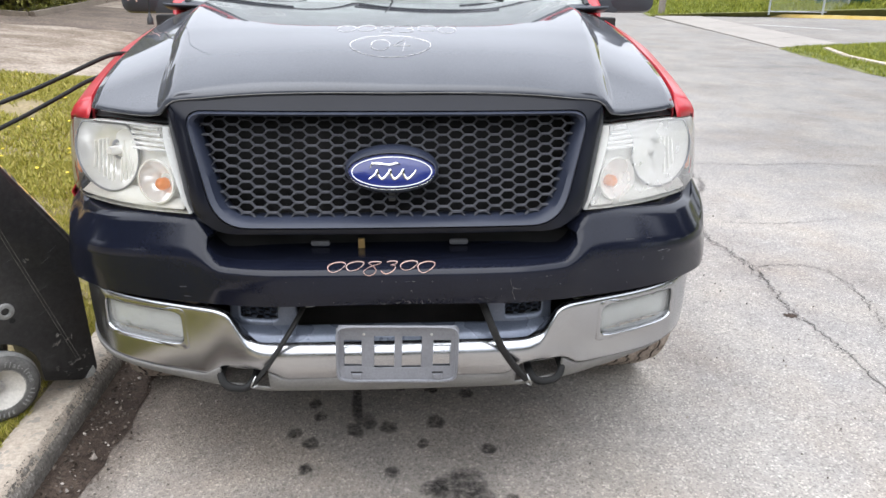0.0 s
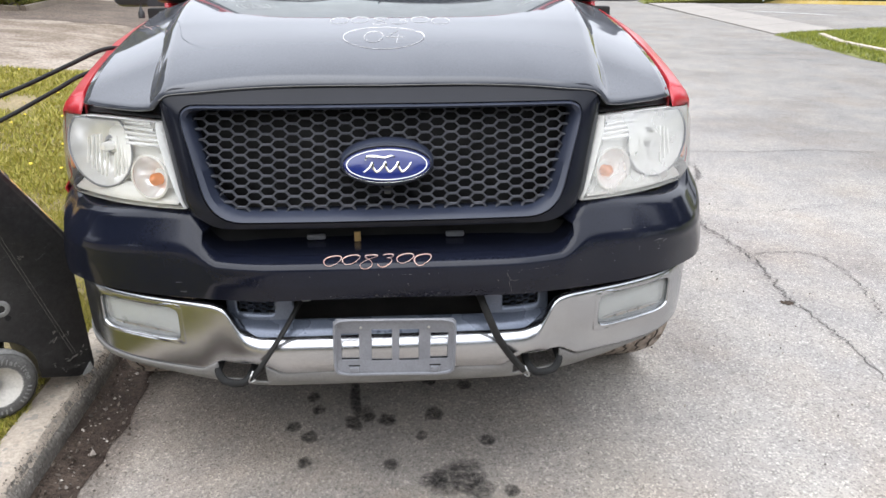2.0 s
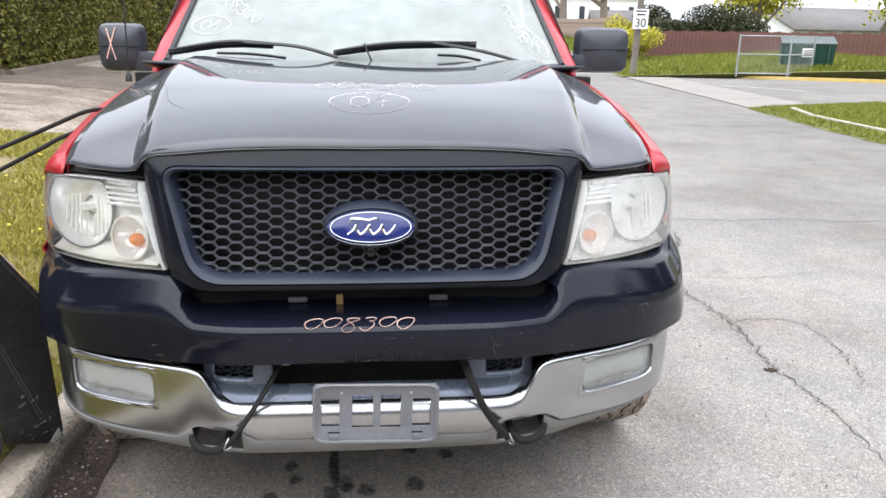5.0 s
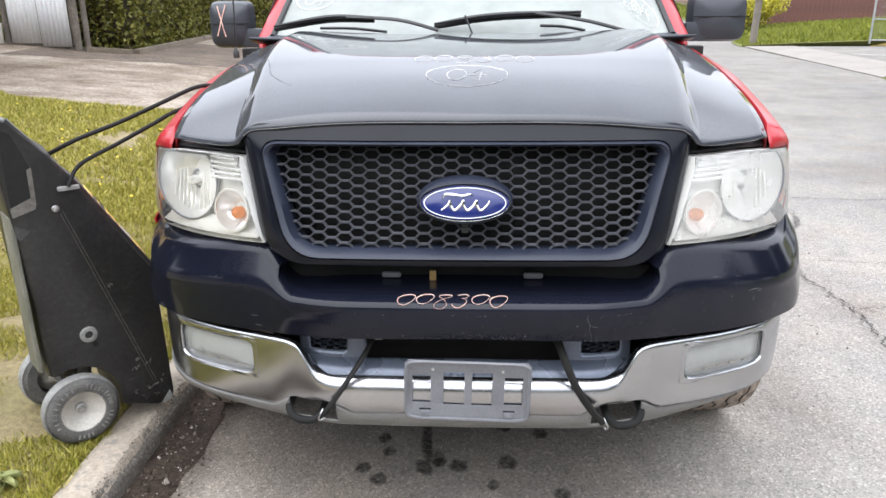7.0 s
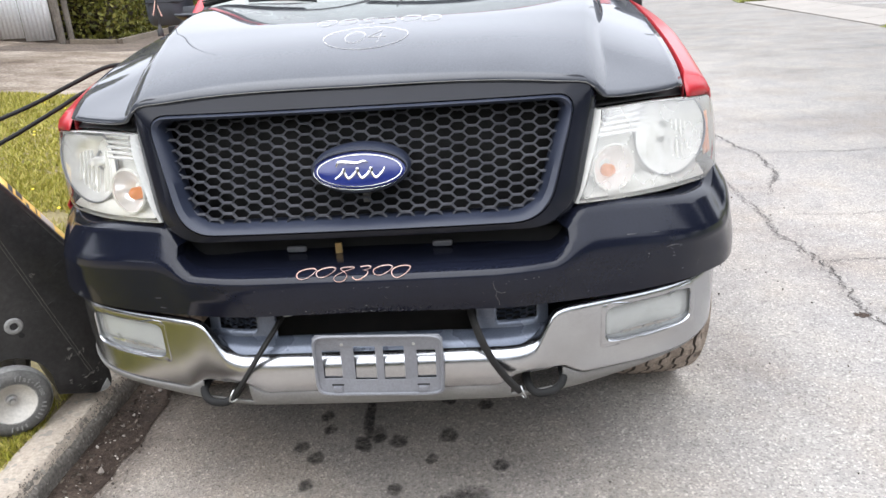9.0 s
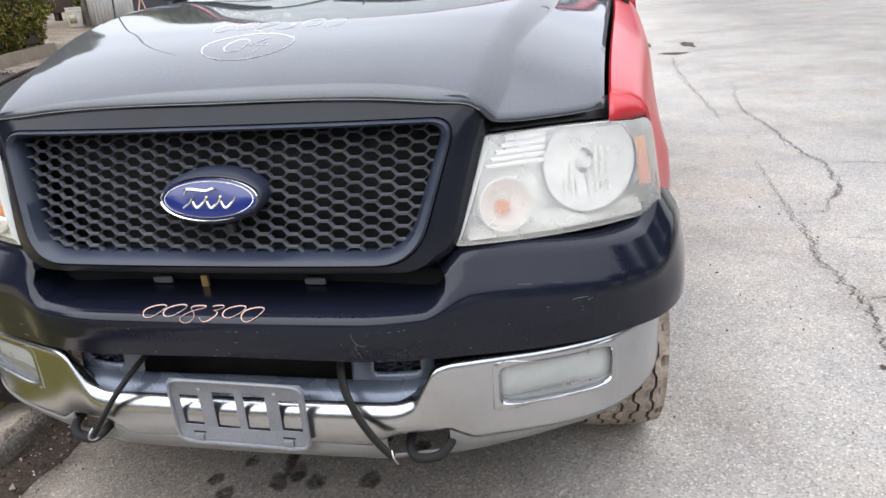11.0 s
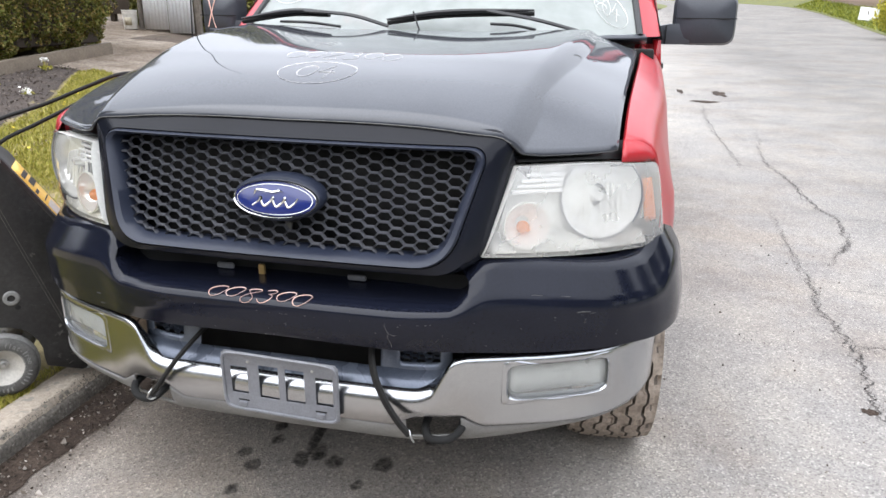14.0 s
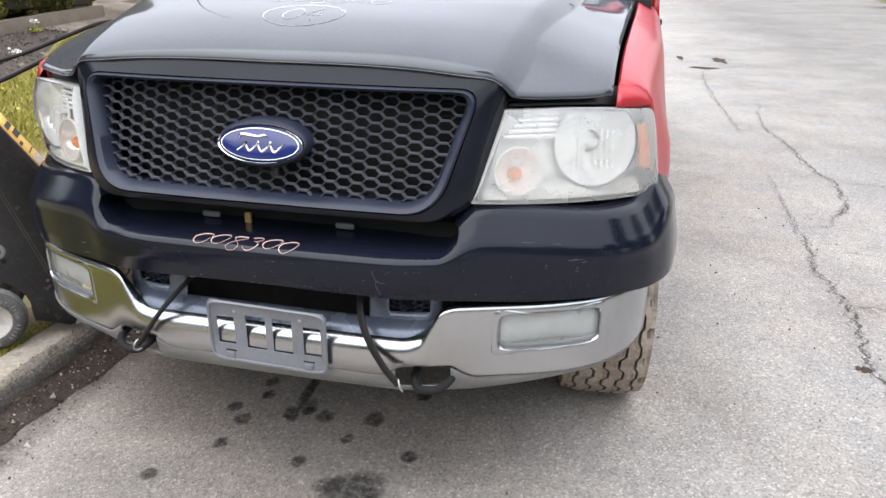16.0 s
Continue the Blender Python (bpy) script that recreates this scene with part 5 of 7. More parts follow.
def cart_at(u, z, b=0.0):
    return C0 + CU * u + CB * b + Vector((0, 0, z))


hub_u, hub_z = -0.076, 0.228
arch = [(hub_u + 0.138 * math.cos(radians(a)), hub_z + 0.138 * math.sin(radians(a))) for a in range(10, 116, 15)]
side_line = [(-0.176, 1.190), (-0.162, 1.206), (-0.135, 1.188), (-0.085, 1.132), (-0.036, 1.074), (-0.002, 1.005), (0.034, 0.962), (0.08, 0.885), (0.155, 0.762), (0.220, 0.655), (0.228, 0.61), (0.231, 0.50), (0.240, 0.17), (0.232, 0.146), (0.18, 0.138), (0.064, 0.182), (0.060, 0.215)] + arch + [(-0.148, 0.362), (-0.152, 0.62), (-0.162, 0.84), (-0.174, 0.92), (-0.184, 1.05)]


def flare(b):
    """The moulded halves widen from each face to the seam between them."""
    return 0.029 * max(0.0, 1 - abs(b - 0.15) / 0.15)


def inset(k, b):
    """The cart's outline, drawn in by a factor towards its middle."""
    out = []
    for u, z in side_line:
        w = flare(b) * step(-0.14, 0.03, u) * step(0.2, 0.62, z)
        out.append(cart_at(0.02 + (u - 0.02) * k + 0.9 * w, 0.62 + (z - 0.62) * (1 - (1 - k) * 0.5) + 0.4 * w, b))
    return out


body = part("body", loft([inset(0.955, 0.0), inset(0.985, 0.004), inset(1.0, 0.018), inset(1.0, 0.146), inset(0.985, 0.15), inset(1.0, 0.154), inset(1.0, CART_DEEP - 0.018), inset(0.985, CART_DEEP - 0.004), inset(0.955, CART_DEEP)], caps=(True, True)), CART_BLACK, cart)
def face_panel(corners, out=-0.0012):
    """A thin panel on the cart's face, rounded a little at its corners."""
    pts = []
    for k, q in enumerate(corners):
        p, n = Vector(corners[k - 1]), Vector(corners[(k + 1) % len(corners)])
        q = Vector(q)
        pts += [q.lerp(p, 0.18), q.lerp(p, 0.05).lerp(q.lerp(n, 0.05), 0.5), q.lerp(n, 0.18)]
    mid = sum(pts, Vector((0, 0))) / len(pts)
    return loft([[cart_at(*p, 0.0) for p in pts], [cart_at(*p, out) for p in pts], [cart_at(*(mid + (p - mid) * 0.9), out) for p in pts]], caps=(False, True))


# flat panels paint the recess: near-black for its shade, pale for lit floor and side
part("recess", face_panel([(-0.160, 1.165), (-0.130, 1.150), (-0.094, 1.048), (-0.100, 0.928), (-0.165, 0.930)]), DEEP_BLACK, body, "flat near-black panel for the recess's shade")
part("recess_lit_floor", face_panel([(-0.166, 0.930), (-0.104, 0.955), (-0.095, 0.919), (-0.164, 0.900)], -0.003), CART_DUST, body, "pale dusty panel for the recess's lit floor")
part("recess_lit_side", face_panel([(-0.104, 1.04), (-0.090, 1.046), (-0.094, 0.925), (-0.106, 0.935)], -0.0025), CART_DUST, body)
part("small_recess", face_panel([(-0.164, 0.876), (-0.124, 0.852), (-0.155, 0.826), (-0.163, 0.838)], -0.002), CART_SCUFF, body, "flat grey panel for a small recess")
part("ledge", box((-0.030, -0.012, 0.962), (0.034, 0.02, 0.976), 0.005, m=Matrix.Translation(C0) @ Matrix(((CU.x, CB.x, 0, 0), (CU.y, CB.y, 0, 0), (0, 0, 1, 0), (0, 0, 0, 1)))), CART_GREY, body, "scuffed ledge under the cables")
part("screw_cap", lathe([(0.0, 0.008), (0.009, 0.006), (0.0125, 0.0)], cart_at(-0.043, 0.908, -0.0), -CB, 16), STEEL, body, "silver screw head")
part("boss", lathe([(0.012, 0.001), (0.014, 0.006), (0.024, 0.005), (0.028, 0.0), (0.028, -0.002)], cart_at(-0.012, 0.474, -0.002), -CB, 24), CART_GREY, body, "pale round boss")
# a flat near-black disc stands in for the hole's dark inside
part("hole", lathe([(0.0, 0.001), (0.008, 0.001), (0.009, 0.0)], cart_at(0.003, 0.436, -0.002), -CB, 14), DEEP_BLACK, body)
groove = bmesh.new()
for du in (0.0, 0.010):
    tube([cart_at(-0.035 + du + (0.172 + 0.035) * t, 0.90 + (0.235 - 0.90) * t, -0.0012) for t in (0, 0.25, 0.5, 0.75, 1)], 0.0007, 5, groove)
part("moulded_line", groove, CART_DUST, body, "pale moulded line")
scuffs = bmesh.new()
for _ in range(34):
    u, z, a, ln = random.uniform(-0.14, 0.18), random.uniform(0.25, 0.9), random.uniform(-0.6, 0.6), random.uniform(0.01, 0.05)
    if u > 0.2 - (z - 0.6) * 0.45 and z > 0.6:
        continue
    tube([cart_at(u, z, -0.0006), cart_at(u + ln * math.cos(a), z + ln * math.sin(a), -0.0006)], 0.0005, 4, scuffs)
part("scratches", scuffs, CART_SCUFF, body, "fine pale scratches")["kind"] = "stuff"
smears = bmesh.new()
for u, z, ln, h, tilt in ((0.135, 0.215, 0.085, 0.012, 0.25), (0.16, 0.185, 0.06, 0.010, 0.1), (0.185, 0.225, 0.035, 0.008, 0.9), (0.115, 0.30, 0.020, 0.006, 1.0), (0.125, 0.335, 0.012, 0.004, 0.7), (0.16, 0.31, 0.014, 0.004, 1.2), (0.08, 0.62, 0.012, 0.004, 2.2)):
    for k in range(9):
        du, dz = random.gauss(0, ln / 2.6), random.gauss(0, h / 1.8)
        l2 = random.uniform(0.004, 0.016)
        p, q = (u + du, z + dz + du * tilt * 0.3), (u + du + l2 * math.cos(tilt), z + dz + du * tilt * 0.3 + l2 * math.sin(tilt))
        tube([cart_at(*p, -0.0003), cart_at((p[0] + q[0]) / 2, (p[1] + q[1]) / 2, -0.0006), cart_at(*q, -0.0003)], [0.0004, 0.0011, 0.0004], 5, smears)
part("rub_marks", smears, CART_DUST, body, "pale rub marks")["kind"] = "stuff"
part("toe_wear", loft([[cart_at(u, z, b) for u, z in ((0.222, 0.185), (0.228, 0.160), (0.215, 0.146), (0.19, 0.143), (0.20, 0.16))] for b in (-0.004, 0.004)], caps=(True, True)), CART_GREY, body, "worn grey toe corner")
part("back_panel", box((-0.014, 0.012, 0.38), (0.0, 0.13, 0.90), 0.004, m=Matrix.Translation(C0 + CU * -0.160) @ Matrix(((CU.x, CB.x, 0, 0), (CU.y, CB.y, 0, 0), (0, 0, 1, 0), (0, 0, 0, 1)))), CREAM, cart, "grey-cream back strip")


def slope_at(s, b, up=0.0):
    """A point on the cart's sloping top, s from the high end to the low end."""
    u, z = (-0.135 + 0.169 * s / 0.45, 1.188 - 0.226 * s / 0.45) if s < 0.45 else (0.034 + 0.188 * (s - 0.45) / 0.55, 0.962 - 0.310 * (s - 0.45) / 0.55)
    w = flare(b) * step(-0.14, 0.03, u) * step(0.2, 0.62, z)
    return cart_at(u + 0.9 * w, z + 0.4 * w, b) + (CU * 0.9 + Vector((0, 0, 0.42)) - CB * 0.2) * up


part("edge_rim", tube([slope_at(i / 24, 0.012, -0.002) for i in range(25)], 0.0125, 8), CART_BLACK, body, "rounded black rim of the moulding")
part("edge_wear", tube([slope_at(s, 0.006, 0.001) for s in [i / 24 for i in range(25)]], [0.0012 + 0.0012 * abs(math.sin(i * 1.9)) for i in range(25)], 5), CART_DUST, body, "pale worn edge of the moulding")


def edge_at(s, v, up=0.0):
    return slope_at(s, 0.030 + 0.10 * v, 0.003 + up)


part("warning_label", grid(lambda u, v: edge_at(0.50 + 0.47 * u, v), [i / 10 for i in range(11)], [0, 0.5, 1]), YELLOW, body, "yellow warning label with black bars", thick=0.001)
for k, (s, w, a, b) in enumerate(((0.56, 0.03, 0.2, 0.9), (0.61, 0.04, 0.35, 1.0), (0.67, 0.02, 0.1, 0.5), (0.735, 0.008, 0.2, 0.9))):
    part("label_bar", grid(lambda u, v: edge_at(s + w * u, a + (b - a) * v, 0.0025), [0, 1], [0, 1]), BLACK_PLASTIC, body, "black bar on the label")
part("label_patch", grid(lambda u, v: edge_at(0.765 + 0.09 * u, 0.15 + 0.7 * v, 0.0025), [0, 0.5, 1], [0, 1]), RIM_CREAM, body, "white patch on the label")
part("carry_grip", loft([[slope_at(s, b, up) for s, b in ((0.02, 0.07), (0.02, 0.23), (0.26, 0.23), (0.26, 0.07))] for up in (0.004, 0.012)], caps=(True, True)), CART_GREY, body, "grey carry grip")


def cart_wheel(b, out, name="wheel"):
    c = cart_at(hub_u, hub_z, b)
    ax = CB * out
    ty = lathe([(0.068, 0.030), (0.085, 0.034), (0.104, 0.030), (0.117, 0.016), (0.1195, 0.0), (0.117, -0.018), (0.10, -0.032), (0.068, -0.03)], c, ax, 44)
    w = part(name, ty, WHEEL_GREY, cart, "grey solid rubber wheel")
    part("tread", lathe([(0.1150, 0.0225), (0.1192, 0.015), (0.1212, 0.0), (0.1192, -0.017), (0.1140, -0.0245)], c, ax, 44), CART_GREY, w, "pale dusty tread")
    part("rim", lathe([(0.012, -0.014), (0.020, -0.013), (0.032, -0.004), (0.050, 0.010), (0.064, 0.024), (0.070, 0.031), (0.072, 0.026)], c, ax, 36), RIM_CREAM, w, "cream wheel rim")
    part("axle_nut", lathe([(0.0, 0.016), (0.008, 0.015), (0.010, 0.010), (0.010, 0.002), (0.017, 0.0), (0.018, -0.014)], c, ax, 16), STEEL, w, "rusty steel axle end")
    text = bmesh.new()
    side = ax.cross(Vector((0, 0, 1))).normalized()
    for q in [106 + 12 * k for k in range(9)] + [-18 - 9 * k for k in range(5)] + [-80 - 9 * k for k in range(4)]:
        d = side * -math.cos(radians(q)) + Vector((0, 0, 1)) * math.sin(radians(q))
        tube([c + ax.normalized() * 0.0345 + d * 0.082, c + ax.normalized() * 0.0335 + d * (0.094 + 0.003 * (q % 2))], 0.0028, 4, text)
    part("tyre_marks", text, CART_GREY, w, "raised pale marks")["kind"] = "stuff"
    if out > 0:
        return
    words = bmesh.new()
    for k, letter in enumerate("flat-free"):
        q = radians(76 - 9.0 * k)
        up = side * -math.cos(q) + Vector((0, 0, 1)) * math.sin(q)
        along = up.cross(ax.normalized())
        cv = bpy.data.curves.new("letter", "FONT")
        cv.body, cv.size, cv.extrude, cv.align_x = letter, 0.026, 0.0012, "CENTER"
        tmp = new("letter", cv)
        bpy.context.view_layer.update()
        me = bpy.data.meshes.new_from_object(tmp.evaluated_get(bpy.context.evaluated_depsgraph_get()))
        bpy.data.objects.remove(tmp)
        at = c + ax.normalized() * 0.0342 + up * 0.080
        me.transform(Matrix(((along.x, up.x, ax.x, at.x), (along.y, up.y, ax.y, at.y), (along.z, up.z, ax.z, at.z), (0, 0, 0, 1))))
        words.from_mesh(me)
    part("tyre_lettering", words, CART_GREY, w, "raised grey words flat-free", smooth=False)


cart_wheel(-0.012, -1)
cart_wheel(CART_DEEP + 0.01, 1)
part("wheel_axle", tube([cart_at(hub_u, hub_z, 0.0), cart_at(hub_u, hub_z, CART_DEEP)], 0.012, 8), STEEL, cart)

# the two booster cables, from the cart into the engine bay
for a, gland in (([cart_at(-0.02, 1.06, 0.10), (-1.215, 0.435, 1.108), (-1.11, 0.53, 1.150), (-0.99, 0.60, 1.205), (-0.905, 0.665, 1.243), (-0.850, 0.705, 1.240), (-0.80, 0.74, 1.19)], 0), ([cart_at(0.0, 0.975, -0.012), (-1.20, 0.405, 1.035), (-1.10, 0.46, 1.090), (-1.005, 0.515, 1.142), (-0.935, 0.550, 1.180), (-0.860, 0.575, 1.195), (-0.80, 0.62, 1.14)], 1)):
    cable = tagged(part("booster_cable", tube(bent(a, 40), 0.0068, 10), RUBBER), "thick black booster cable running from cart into engine bay", "cable", "booster cables")

# ---- planting and yard ----
def flakes(name, places, sizes, material, rng, long=1.6, upright=0.0):
    """Many small leaves, each a bent pair of triangles in its own direction."""
    n = len(places)
    d = rng.normal(size=(n, 3))
    d[:, 2] += upright
    d /= np.linalg.norm(d, axis=1)[:, None]
    s = np.cross(d, rng.normal(size=(n, 3)))
    s /= np.linalg.norm(s, axis=1)[:, None]
    up = np.cross(d, s)
    a, b = (d * sizes[:, None] * long / 2), (s * sizes[:, None] / 2)
    fold = up * sizes[:, None] * 0.18
    v = np.stack([places - a, places + b + fold, places + a, places - b + fold], 1).reshape(-1, 3)
    me = bpy.data.meshes.new(name)
    me.vertices.add(4 * n)
    me.vertices.foreach_set("co", v.ravel())
    me.loops.add(4 * n)
    me.loops.foreach_set("vertex_index", np.arange(4 * n))
    me.polygons.add(n)
    me.polygons.foreach_set("loop_start", np.arange(0, 4 * n, 4))
    me.polygons.foreach_set("loop_total", np.full(n, 4))
    me.materials.append(material)
    me.update(calc_edges=True)
    me.validate()
    return new(name, me)


def hang(ob, parent, label=""):
    ob.parent = parent
    ob.matrix_parent_inverse = parent.matrix_world.inverted()
    return tagged(ob, label)


HEDGE_LEAF = leafy("hedge leaves", (0.068, 0.072, 0.012), (0.135, 0.138, 0.022), (0.215, 0.190, 0.045))
HEDGE_BRIGHT = leafy("sunlit hedge leaves", (0.055, 0.072, 0.012), (0.13, 0.145, 0.022), (0.27, 0.25, 0.05))
BUSH_LEAF = leafy("bush leaves", (0.066, 0.074, 0.013), (0.160, 0.172, 0.030), (0.31, 0.215, 0.072))
DARK_BROWN = surface("dark brown core and slats", (0.035, 0.025, 0.018), (0.06, 0.045, 0.032), 0.95, coarse=5, fine=30, bump=0.4)
GRASS = leafy("lawn blades", (0.142, 0.148, 0.018), (0.295, 0.275, 0.036), (0.46, 0.392, 0.13))
FIELD_GRASS = leafy("tall grass", (0.075, 0.100, 0.010), (0.165, 0.190, 0.018), (0.30, 0.30, 0.04))
BARK = surface("grey bark", (0.11, 0.085, 0.065), (0.19, 0.155, 0.125), 0.95, coarse=4, fine=25, bump=0.7, depth=0.02, spread=0.35)
TIMBER = surface("grey landscape timber", (0.110, 0.085, 0.062), (0.180, 0.148, 0.112), 0.9, coarse=3, fine=40, bump=0.4, depth=0.004, spread=0.3)
GALVANISED = surface("galvanised sheet", (0.84, 0.86, 0.89), (0.92, 0.935, 0.95), 0.45, metal=0.05, coarse=2, fine=30, bump=0.05, spread=0.08)
POST_WOOD = surface("weathered post wood", (0.10, 0.085, 0.07), (0.19, 0.165, 0.14), 0.9, coarse=4, fine=30, bump=0.5, depth=0.006, spread=0.3)


def hedge(name, lo, hi, label, leaf, count, size, seed, round_top=0.15, overhang=0.0, ragged=0.10):
    rng = np.random.default_rng(seed)
    lo, hi = np.array(lo, float), np.array(hi, float)
    base = thing(name, ((lo[0] + hi[0]) / 2, (lo[1] + hi[1]) / 2, lo[2]), label, "hedge")
    dims = hi - lo
    area = np.array([dims[1] * dims[2], dims[1] * dims[2], dims[0] * dims[2], dims[0] * dims[2], dims[0] * dims[1]])
    face = rng.choice(5, count, p=area / area.sum())
    q = rng.random((count, 3))
    for f, (ax, val) in enumerate(((0, 0), (0, 1), (1, 0), (1, 1), (2, 1))):
        q[face == f, ax] = val
    p = lo + q * dims
    mid = (lo + hi) / 2
    for i in range(count):
        w = noise.noise(Vector(p[i]) * 1.4 + Vector((seed, 0, 0))) * ragged * 1.4 + noise.noise(Vector(p[i]) * 5.0) * ragged * 0.7
        r = p[i] - mid
        r[2] *= 0.3
        k = np.abs(2 * q[i] - 1)
        corner = max(0.0, sorted(k)[1] - 0.75) * round_top * 3
        low = (1 - q[i, 2]) ** 3 * overhang
        p[i] += r / (np.linalg.norm(r) + 1e-6) * (w - corner - low - rng.random() ** 2 * 0.12)
    hang(flakes("leaves", p, rng.uniform(0.6, 1.4, count) * size, leaf, rng), base)
    # a solid dark box added inside stops the view through the leaves
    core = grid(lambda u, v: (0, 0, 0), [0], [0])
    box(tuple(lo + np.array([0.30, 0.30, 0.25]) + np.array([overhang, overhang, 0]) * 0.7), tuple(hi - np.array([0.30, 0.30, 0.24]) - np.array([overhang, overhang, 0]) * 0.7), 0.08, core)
    part("dark_core", core, DARK_BROWN, base)
    return base


hedge("tall_hedge", (-8.6, 11.30, 0.68), (-5.98, 31.0, 3.9), "tall dense olive-green clipped hedge behind the drive", HEDGE_LEAF, 140000, 0.052, 3, ragged=0.14, overhang=0.03)
hedge("dark_bush", (-9.7, 5.16, 0.60), (-6.36, 8.52, 4.75), "broad tall green bush with reddish tips behind timber edging", BUSH_LEAF, 165000, 0.027, 5, round_top=0.6, overhang=0.11, ragged=0.20)
hedge("clipped_hedge", (-7.9, 1.4, 0.55), (-5.75, 3.45, 1.72), "low square-clipped yellow-green hedge beside the bed", HEDGE_BRIGHT, 22000, 0.045, 7, round_top=0.06, ragged=0.05)

# corrugated gate with its posts
gate = thing("sheet_gate", (-7.6, 11.05, 0.85), "corrugated galvanised sheet gate between weathered posts", "gate")
GA, GB = Vector((-6.83, 10.85, 0)), Vector((-8.02, 11.08, 0))
for k in range(2):
    a, b = GA.lerp(GB, k / 2 + 0.004), GA.lerp(GB, (k + 1) / 2 - 0.004)
    n = Vector((-(b - a).y, (b - a).x, 0)).normalized()
    cols = [i / 112 for i in range(113)]
    sheet = grid(lambda u, v: a.lerp(b, u) + n * (0.016 * math.copysign(min(1, abs(math.sin(u * 14 * math.pi)) * 1.8), math.sin(u * 14 * math.pi))) + Vector((0, 0, yard(a.x, a.y) + 0.06 + 2.1 * v)), cols, [0, 0.33, 0.66, 1])
    part("sheet", sheet, GALVANISED, gate, "corrugated galvanised sheet", thick=0.003)
for x, y, r in ((-6.72, 10.83, 0.06), (-6.60, 10.92, 0.05), (-8.10, 11.12, 0.05)):
    part("post", tube([(x, y, yard(x, y) - 0.1), (x + 0.01, y, yard(x, y) + 1.2), (x - 0.01, y, yard(x, y) + 2.4)], r, 8), POST_WOOD, gate, "dark weathered post")
part("rail", box((-0.02, -0.03, 0), (0.02, 0.03, 2.1), 0.004, m=Matrix.Translation((-6.80, 10.88, yard(-6.8, 10.9) + 0.08))), POST_WOOD, gate)

slats = thing("slat_fence", (-8.9, 11.75, 0.95), "dark weathered slat fence behind the gate's open end", "fence")
for k in range(6):
    part("slat", box((-10.3, 11.72, 0.16 + 0.36 * k), (-8.12, 11.75, 0.44 + 0.36 * k), 0.006, m=Matrix.Translation((0, 0, yard(-9, 11.7)))), DARK_BROWN, slats)
for x in (-8.2, -9.2, -10.2):
    part("post", box((x - 0.05, 11.76, -0.1), (x + 0.05, 11.86, 2.4), 0.006, m=Matrix.Translation((0, 0, yard(-9, 11.7)))), DARK_BROWN, slats)

fence = thing("sheet_fence", (-9.6, 3.0, 0.8), "corrugated galvanised fence behind the clipped hedge", "fence")
for k in range(4):
    y0 = 0.2 + 1.25 * k
    part("sheet", grid(lambda u, v: (-9.55 + 0.016 * math.sin(u * 22 * math.pi), y0 + 1.24 * u, yard(-9.5, y0) + 2.0 * v), [i / 88 for i in range(89)], [0, 0.5, 1]), GALVANISED, fence, thick=0.003)

BX, BY = -8.20, 10.92
bz = yard(BX, BY)
bucket = thing("bucket", (BX, BY, bz), "dirty white plastic paint bucket on the drive", "bucket")
BUCKET_WHITE = surface("dirty white plastic", (0.60, 0.575, 0.52), (0.80, 0.78, 0.73), 0.5, coarse=9, fine=60, bump=0.1, spread=0.15)
part("pail", lathe([(0.0, 0.0), (0.112, 0.0), (0.116, 0.008), (0.129, 0.262), (0.136, 0.267), (0.136, 0.285), (0.130, 0.29), (0.133, 0.312), (0.138, 0.316), (0.138, 0.334), (0.131, 0.336), (0.125, 0.316), (0.110, 0.02), (0.0, 0.015)], (BX, BY, bz), (0, 0, 1), 32), BUCKET_WHITE, bucket)
part("label", grid(lambda u, v: (BX + (0.1225 + 0.007 * v) * math.cos(u), BY + (0.1225 + 0.007 * v) * math.sin(u), bz + 0.07 + 0.14 * v), [radians(-105 + 7 * i) for i in range(10)], [0, 1]), surface("worn label", (0.34, 0.29, 0.19), (0.58, 0.53, 0.42), 0.6, coarse=24), bucket, "worn brownish label", thick=0.001)

# trodden brown earth in front of the tall hedge
def earth_place(u, v):
    x = -7.4 + 4.6 * u
    front = 9.75 + 0.75 * u + 0.35 * noise.noise((x * 1.3, 2.0, 4.0)) + 0.12 * noise.noise((x * 5.0, 1.0, 2.0))
    y = front + (13.6 - front) * v
    return (x, y, yard(x, y) + 0.006 * step(0, 0.1, v) + 0.014 * noise.noise((x * 4, y * 4, 2)) * step(0, 0.2, v))


structure("hedge_earth", grid(earth_place, [i / 40 for i in range(41)], [i / 20 for i in range(21)]), surface("brown trodden earth", (0.075, 0.054, 0.040), (0.145, 0.112, 0.086), 0.95, coarse=2.6, fine=30, bump=0.9, depth=0.03, spread=0.7), "brown trodden earth along the foot of the hedge", "earth")

